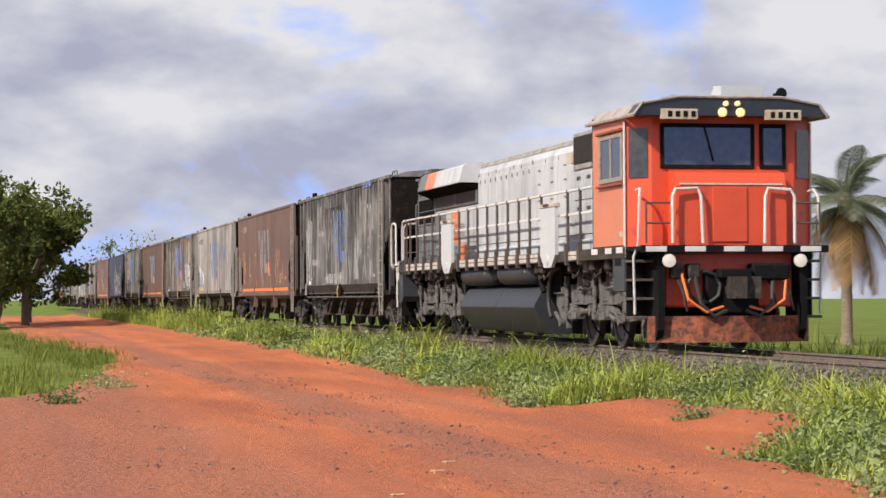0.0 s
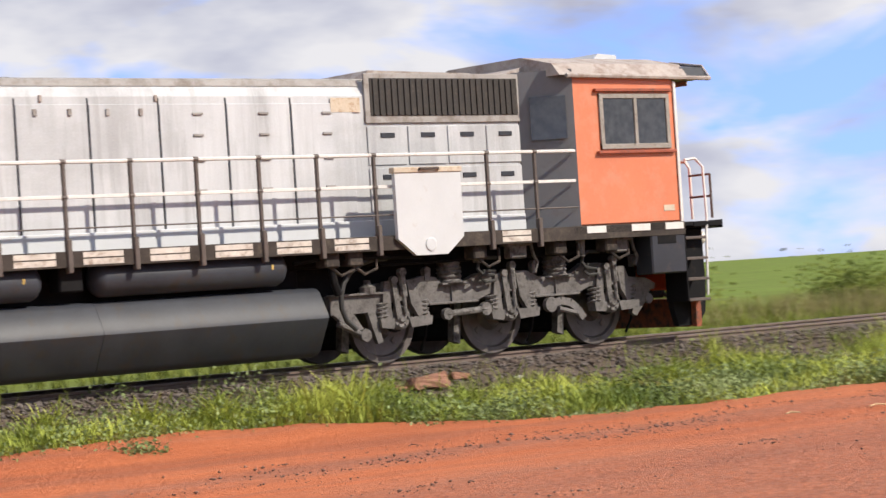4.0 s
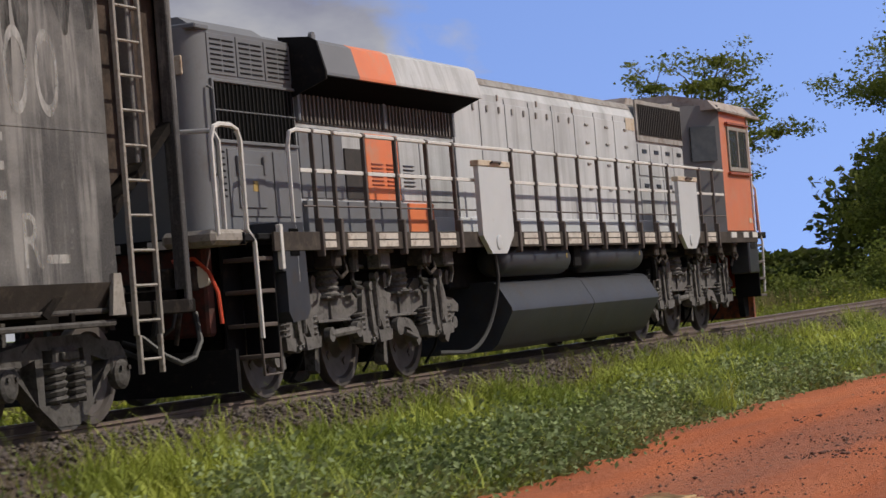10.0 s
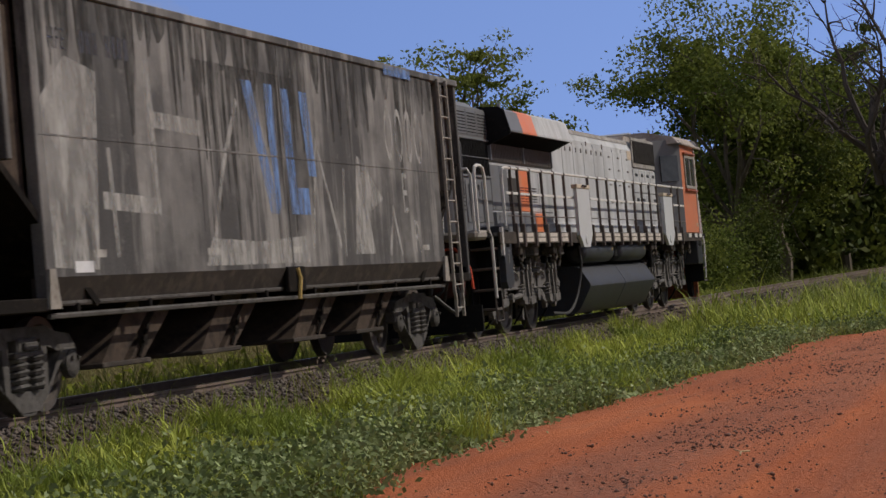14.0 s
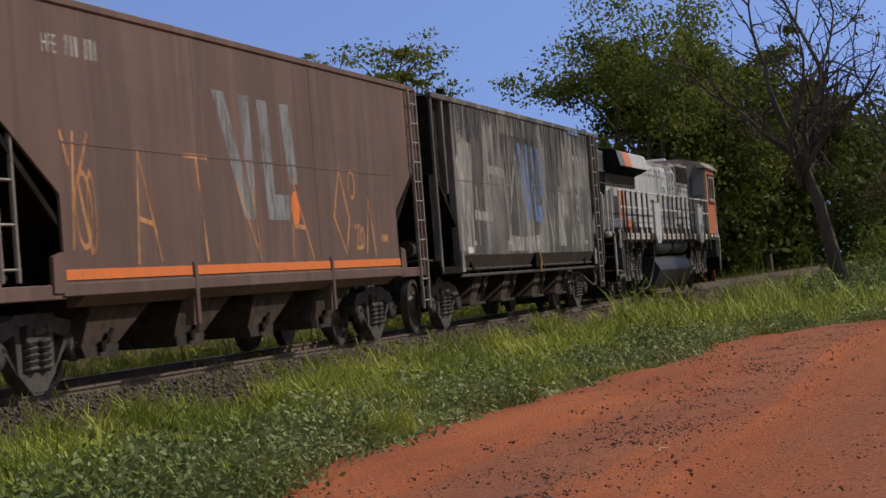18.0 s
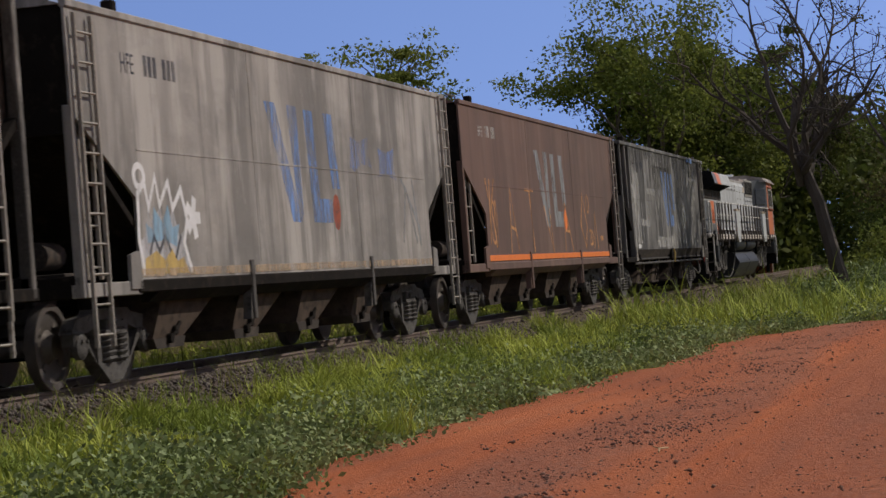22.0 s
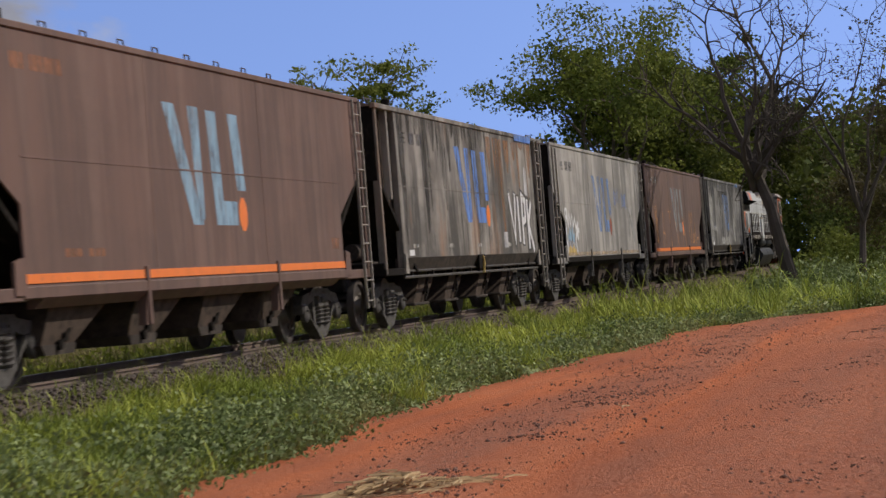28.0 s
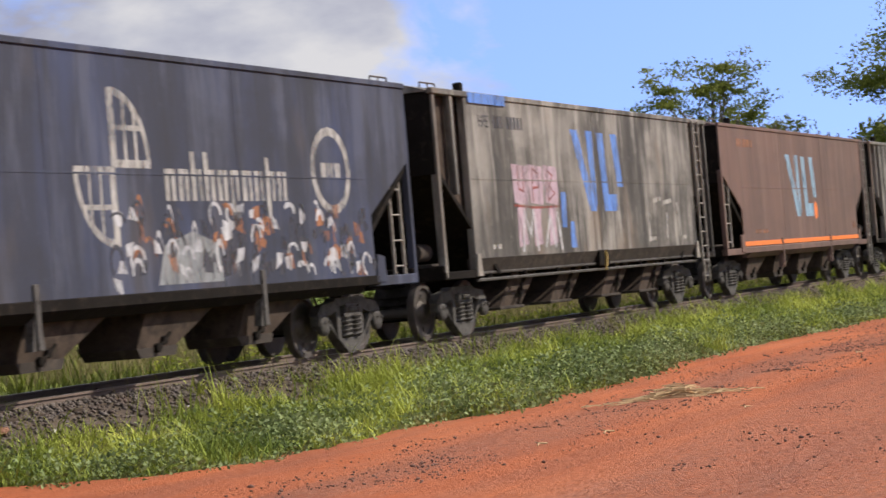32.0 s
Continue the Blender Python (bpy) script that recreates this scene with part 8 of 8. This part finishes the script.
        for k, (p, q, wide) in enumerate(bars):
            part("quarter_bar", stroke(Mesher(), [p, q], wide, -1.4072 - 0.0011 * k), MARKWHITE, w, "white painted bar of the quarter mark")
    for mat, lab, n, seed in ((SPRAYDARK, "dark sprayed scrawl", 70, 3), (SPRAYBROWN, "brown-orange sprayed scrawl", 34, 4), (SPRAYWHITE, "white sprayed scrawl", 56, 5)):
        r = np.random.default_rng(seed)
        for k in range(n):
            x, z = r.uniform(-0.9, 6.1), r.uniform(1.0, 1.85) - 0.02 * k / n
            if k % 2:
                part("graffiti", oval(Mesher(), x, z, r.uniform(0.04, 0.16), r.uniform(0.07, 0.22), r.uniform(0.03, 0.07), -1.4062 - seed * 0.001 - 0.0001 * k, 0, r.uniform(2, 5), 7), mat, w, lab)
            else:
                a, b, c, d = r.uniform(0.025, 0.13, 4)
                part("graffiti", patch(Mesher(), [(x - a, z - b), (x + c, z - d), (x + b, z + a * 0.8), (x - d, z + c)], -1.4062 - seed * 0.001 - 0.0001 * k), mat, w, lab)
    part("graffiti", patch(Mesher(), [(0.0, 1.0), (1.6, 1.0), (1.5, 1.45), (0.9, 1.6), (0.2, 1.45)], -1.406), WORNBLUE, w, "pale greyish sprayed patch")
    out.append(w)
    return out


FIRST, PITCH = -22.82, 16.25


def train_x(t):
    """Where the locomotive's reference point is on the line at t seconds."""
    s = (t - 16) / 16
    return -13.78 + 4.453 * t + t * (t - 32) / 100 * (0.366 - 0.340 * s - 0.543 * s * s + 0.556 * s ** 3)


# ---- the place ----
build_ground()
build_road()
build_track()
loco = build_loco()
wagons = build_wagons()
for k, src in enumerate((1, 5, 2, 3, 0, 4, 5)):
    wagons.append(copy_thing(wagons[src], Matrix.Translation((0, 1.5, 0))))
for w in wagons[:7]:
    add_wheels(w, (-6.88, -5.12, 5.12, 6.88), 0.43, SIDEFRAME["wheel"])
for w in wagons[7:]:
    for x in (-6.88, -5.12, 5.12, 6.88):
        part("wheelset", SIDEFRAME["wheel"], None, w, at=(x, 0, 0.43 + RAIL_TOP))

make_palm((-45.4, 18.0, -0.85), 4.5, 2.3)
# wood at the far end of the road
for x, y, h, sp in ((-101, -9.2, 6.4, 3.8), (-107, -6.6, 7.4, 3.6), (-112, -11.0, 7.8, 4.6), (-118, -8.2, 8.0, 4.6), (-96, -12.0, 5.0, 3.6), (-125, -6.0, 6.4, 3.6)):
    make_tree("tree", (x, y, -0.8), h, sp, "dark leafy tree at the far end of the road", 7500, 0.34, 0.25, 0.3, LEAFDARK, limbs=8)
make_tree("bare_tree", (-215, 5.6, -1.0), 7.5, 4.0, "distant thin tree with few leaves", 500, 0.4, 0.2, 0.4, LEAF, BAREBARK, limbs=6)
# trees down the line
make_tree("tree", (69.4, 9.8, -0.9), 9.0, 2.5, "slender tree with a flat airy crown", 11000, 0.145, 0.16, 0.62, LEAF, flat=0.40, limbs=11, tips=7, sparse=0.95, steep=0.1)
make_tree("tree", (112, 7.8, -0.9), 12.3, 5.2, "tall leafy tree with an uneven crown", 44000, 0.22, 0.34, 0.3, LEAF, limbs=13, tips=7, sparse=1.15)
make_tree("tree", (118, 6.4, -0.9), 10.4, 5.6, "dark green spreading tree over the line", 36000, 0.25, 0.36, 0.42, LEAFDARK, limbs=12, tips=6, floor=5.2)
make_tree("tree", (138, 5.2, -0.9), 14.2, 4.2, "dark round-headed tree beyond the line", 34000, 0.26, 0.36, 0.34, LEAFDARK, limbs=12, tips=6, floor=5.0)
make_tree("tree", (100, -12.0, -0.9), 9.0, 5.2, "dense leafy tree at the lawn's edge", 15000, 0.28, 0.3, 0.28, LEAF, limbs=10)
make_tree("tree", (112, -19, -0.9), 11.0, 6.4, "dense dark leafy tree at the lawn's edge", 15000, 0.34, 0.3, 0.28, LEAFDARK, limbs=10)
make_tree("tree", (77, -7.3, -0.9), 6.2, 3.2, "small vine-covered tree with yellowish leaves", 14000, 0.16, 0.14, 0.3, LEAFDRY, limbs=10, tips=6)
make_tree("dead_tree", (66, -4.1, -0.85), 10.2, 3.1, "leafless grey tree with crooked branches", 0, 0.2, 0.24, 0.42, None, BAREBARK, lean=(0.0, 0.11), limbs=10, tips=9, crook=0.22, steep=0.5)
make_tree("dead_tree", (67, -5.9, -0.85), 9.0, 3.2, "leafless thin tree hung with dry creepers", 1400, 0.12, 0.13, 0.3, LEAFDRY, BAREBARK, lean=(0.0, -0.03), limbs=6, tips=7, crook=0.2, steep=0.8)
for x, y, a, h, mat in ((96, -3.8, 2.0, 3.6, LEAFDARK), (104, -4.2, 2.2, 4.4, LEAF), (90, -4.2, 1.5, 2.0, LEAF), (80, -3.8, 1.5, 1.1, LEAF), (76, -4.6, 1.6, 0.9, LEAF), (73, -3.6, 1.2, 0.8, LEAF), (98, 6.8, 2.0, 3.4, LEAF), (92, 8.5, 2.4, 2.8, LEAF), (108, 6.4, 2.0, 4.2, LEAFDARK),
                       (116, -7.5, 2.6, 4.5, LEAFDARK), (96, -8.6, 2.0, 2.4, LEAF), (112, -4.6, 2.2, 5.0, LEAFDARK), (104, 8.6, 2.4, 3.6, LEAFDARK)):
    make_bush((x, y, -0.8), a, a * 0.8, h, "leafy bush in the thicket beside the line", 7000, 0.15, mat)


for x, y, a, h, mat in ((49, 15.5, 2.2, 2.1, LEAF), (44, 17.5, 1.8, 2.3, LEAFDARK), (55, 14.5, 2.0, 1.9, LEAF), (65.5, 11.0, 1.5, 3.6, LEAFDARK), (63, 12.5, 1.6, 2.0, LEAF)):
    make_bush((x, y, -0.9), a, a * 0.7, h, "olive-green scrub in dry grass beyond the rails", 3000, 0.16, mat)
make_tree("tree", (80, 29.4, -1.0), 6.4, 1.7, "distant slender tree with a sparse tuft", 2400, 0.20, 0.09, 0.72, LEAFDARK, flat=0.4, limbs=7, tips=4, sparse=0.9, steep=0.1)


def far_woods():
    """The dense dark wood that closes the view down the line and behind the lawn."""
    c = []
    for x, y, r, h in ((140, 16, 5, 9), (138, 9, 5, 11), (146, -8, 6, 9), (140, -16, 6, 9), (134, -25, 6, 9), (128, -34, 7, 11), (150, 5, 5, 10), (160, 1.5, 6, 10), (122, -44, 7, 11), (116, -56, 8, 11), (145, 24, 5, 3), (150, 33, 6, 3.5), (186, -5, 8, 13), (188, 4, 8, 13), (192, 12, 7, 11), (206, -16, 10, 15), (208, -4, 10, 15), (208, 8, 10, 15), (150, -2.5, 3, 5), (128, -7, 4, 7), (131, 8, 3.5, 7)):
        n = 6500
        u = RNG.normal(0, 1, (n, 3))
        u /= np.linalg.norm(u, axis=1)[:, None]
        lump = 1 + 0.35 * np.sin(u[:, 0] * 7 + x) * np.cos(u[:, 2] * 6 + y)
        c.append(np.array([x, y, -0.8 + h * 0.5]) + u * lump[:, None] * np.array([r, r, h * 0.52]) * RNG.uniform(0.55, 1.0, (n, 1)))
    c = np.concatenate(c)
    c = c[(c[:, 2] > -0.8) & ((c[:, 1] < -0.6) | (c[:, 1] > 3.6) | (c[:, 2] > 4.6) | (c[:, 0] > 175))]
    v, f = leaf_cards(c, RNG.uniform(0.7, 1.3, len(c)) * 0.62, 0.7)
    bulk("far_woods", v, f, LEAFDARK, "dense dark wood closing the view down the line", "woods")


far_woods()
# rank weeds round the foot of the dead trees
for x, y, a, h in ((62.5, -3.7, 1.3, 0.8), (65.5, -5.0, 1.6, 1.0), (69, -4.4, 1.5, 1.1), (60, -6.2, 1.5, 0.7), (63, -8.0, 1.6, 0.8), (68, -7.4, 1.8, 1.2)):
    make_bush((x, y, -0.8), a, a * 0.8, h, "rank bright green weeds under the dead trees", 2600, 0.13, WEED)
# small trees and bushes seen past the locomotive's nose
make_tree("tree", (55.5, 17.5, -0.9), 4.2, 2.3, "small round-headed tree in the grass beyond the rails", 9000, 0.16, 0.12, 0.3, LEAF, limbs=8)
for x, y, a, h in ((52, 22, 1.8, 1.5), (48, 24, 2.2, 1.2), (44, 28, 2.6, 1.6), (38, 30, 2.6, 1.9), (33, 33, 3.0, 1.8), (28, 36, 3.0, 1.5), (23, 38, 2.6, 1.1)):
    make_bush((x, y, -1.0), a, a * 0.7, h, "low olive bush in tall grass beyond the rails", 2200, 0.17, LEAF)
# yellow-green herbs and dry grass along the far side of the rails
x_, y_ = clumped(16000, 22, 92, 40, 0.35, lambda a: 5.2, lambda a: 8.6)
v_, f_ = leaf_cards(np.stack([x_, y_, ground_height(x_, y_) + np.abs(RNG.normal(0, 0.22, len(x_))) + 0.04], -1), RNG.uniform(0.07, 0.16, len(x_)), 0.6)
bulk("herb_strip", v_, f_, HERB, "low yellow-green herbs along the far side of the rails", "herbs")
x_, y_ = clumped(5000, 30, 90, 25, 0.3, lambda a: 8.0, lambda a: 12.0)
blades("dry_grass_belt", x_, y_, RNG.uniform(0.6, 1.3, len(x_)), RNG.uniform(0.014, 0.03, len(x_)), np.full(len(x_), 0.6), GRASSDRY, "tall dry grass along the far side of the rails")
for x, y, a, h in ((70, 9.6, 1.6, 1.5), (64, 8.8, 1.4, 1.2), (76, 9.0, 1.6, 1.6), (58, 9.5, 1.3, 1.0), (82, 8.4, 1.7, 1.8)):
    make_bush((x, y, -0.85), a, a * 0.7, h, "olive-green bush beyond the rails", 2200, 0.15, LEAF)
x_, y_ = clumped(7000, 30, 62, 20, 0.4, lambda a: 9, lambda a: 26)
blades("tall_dry_grass", x_, y_, RNG.uniform(0.4, 1.0, len(x_)), RNG.uniform(0.012, 0.03, len(x_)), np.full(len(x_), 0.5), GRASSDRY, "tall dry grass in the meadow beyond the rails")
for x, y, a, h in ((-27.0, 20.6, 1.2, 0.9), (-25.5, 18.6, 1.4, 0.8), (-29.5, 21.5, 1.3, 0.9)):
    make_bush((x, y, -0.85), a, a * 0.7, h, "low green bush at the foot of the palm", 1500, 0.12, LEAF)
make_bush((-39, -0.9, -0.7), 0.9, 0.6, 0.75, "leafy shrub in the verge grass", 1300, 0.09, LEAF)

build_stones()
build_verge()


def straw_heap(x, y):
    root = thing("straw_heap", "small heap of dry straw and twigs on the clay road", "straw", (x, y, GROUND + 0.05))
    for k in range(190):
        a = RNG.normal(-0.70, 0.42)
        u, w = RNG.normal(0, 0.36), RNG.normal(0, 0.13)
        c = Vector((u * 0.76 + w * 0.65, -u * 0.65 + w * 0.76, RNG.uniform(0.0, 0.15) * math.exp(-(u / 0.4) ** 2 - (w / 0.18) ** 2)))
        d = Vector((math.cos(a), math.sin(a), RNG.normal(0, 0.06))) * RNG.uniform(0.06, 0.22)
        part("straw", Mesher().tube([c - d, c + Vector((RNG.normal(0, 0.012), RNG.normal(0, 0.012), 0.01)), c + d], RNG.uniform(0.004, 0.010), 4), STRAW, root)


straw_heap(10.45, -5.17)
for x, y, s_ in ((17.9, -5.7, 0.17), (5.8, -5.85, 0.12), (4.8, -5.55, 0.10), (8.0, -6.6, 0.09)):
    tw = thing("twig", "dry twig lying on the clay road", "twig", (x, y, GROUND + 0.055))
    part("stem", Mesher().tube([(-s_, 0, 0), (0, 0.02, 0.012), (s_, -0.02, 0)], 0.008, 5), STRAW, tw)
    part("offshoot", Mesher().tube([(0, 0.02, 0.012), (s_ * 0.6, 0.08, 0.02)], 0.005, 4), STRAW, tw)
for x, y, l, w, h in ((4.4, 0.08, 0.26, 0.13, 0.085), (3.9, 0.02, 0.12, 0.07, 0.045), (5.0, 0.18, 0.11, 0.065, 0.04)):
    lump = bmesh.new()
    bmesh.ops.create_cube(lump, size=2.0)
    bmesh.ops.subdivide_edges(lump, edges=lump.edges[:], cuts=3, use_grid_fill=True)
    for q in lump.verts:
        chip = 1.0 - 0.10 * max(0.0, q.co.length - 1.15) + RNG.normal(0, 0.05)
        q.co = Vector((q.co.x * l * (chip + 0.12 * math.sin(3 * q.co.z + 9 * x)), q.co.y * w * chip, q.co.z * h * (chip + 0.2 * math.sin(2.4 * q.co.x + 7 * x))))
    lump.verts.index_update()
    b = Mesher().add([tuple(q.co) for q in lump.verts], [tuple(q.index for q in fc.verts) for fc in lump.faces])
    lump.free()
    ob = tagged(new("brick_lump", b.mesh("brick_lump", BRICK)), "broken lump of red-brown brickwork lying beside the rails", "rubble", "rubble by the track")
    ob.location = (x, y, float(np.interp(y, [-0.5, -0.15, 0.45], [-0.55, -0.51, -0.19])) + h * 0.45)
    ob.rotation_euler = (RNG.normal(0, 0.12), RNG.normal(0, 0.12), RNG.normal(0, 0.3))
for x, y, s_ in ((-12.2, -1.45, 0.10), (8.9, 0.15, 0.05), (5.9, 0.1, 0.06)):
    p_ = Mesher().prism([(-s_, -s_ * 0.7), (s_, -s_ * 0.5), (s_ * 0.8, s_ * 0.6), (-s_ * 0.7, s_ * 0.8)], 0, s_ * 0.7, "z")
    ob = tagged(new("litter", p_.mesh("litter", PAPER)), "crumpled white litter lying in the grass edge", "litter")
    ob.location = (x, y, float(ground_height(x, y)) + 0.06)


def motions():
    step = [i * 2.0 for i in range(17)]
    walk(loco, [(t, pose(train_x(t), 1.5, 0)) for t in step])
    for k, w in enumerate(wagons):
        walk(w, [(t, pose(train_x(t) + FIRST - PITCH * k, 1.5, 0)) for t in step])
    for wheel, (x, y, z), r in WHEELS:
        walk(wheel, [(i / 7.5, pose(x, y, z, 0, math.degrees((train_x(i / 7.5) - train_x(0)) / r), 0)) for i in range(241)])


motions()
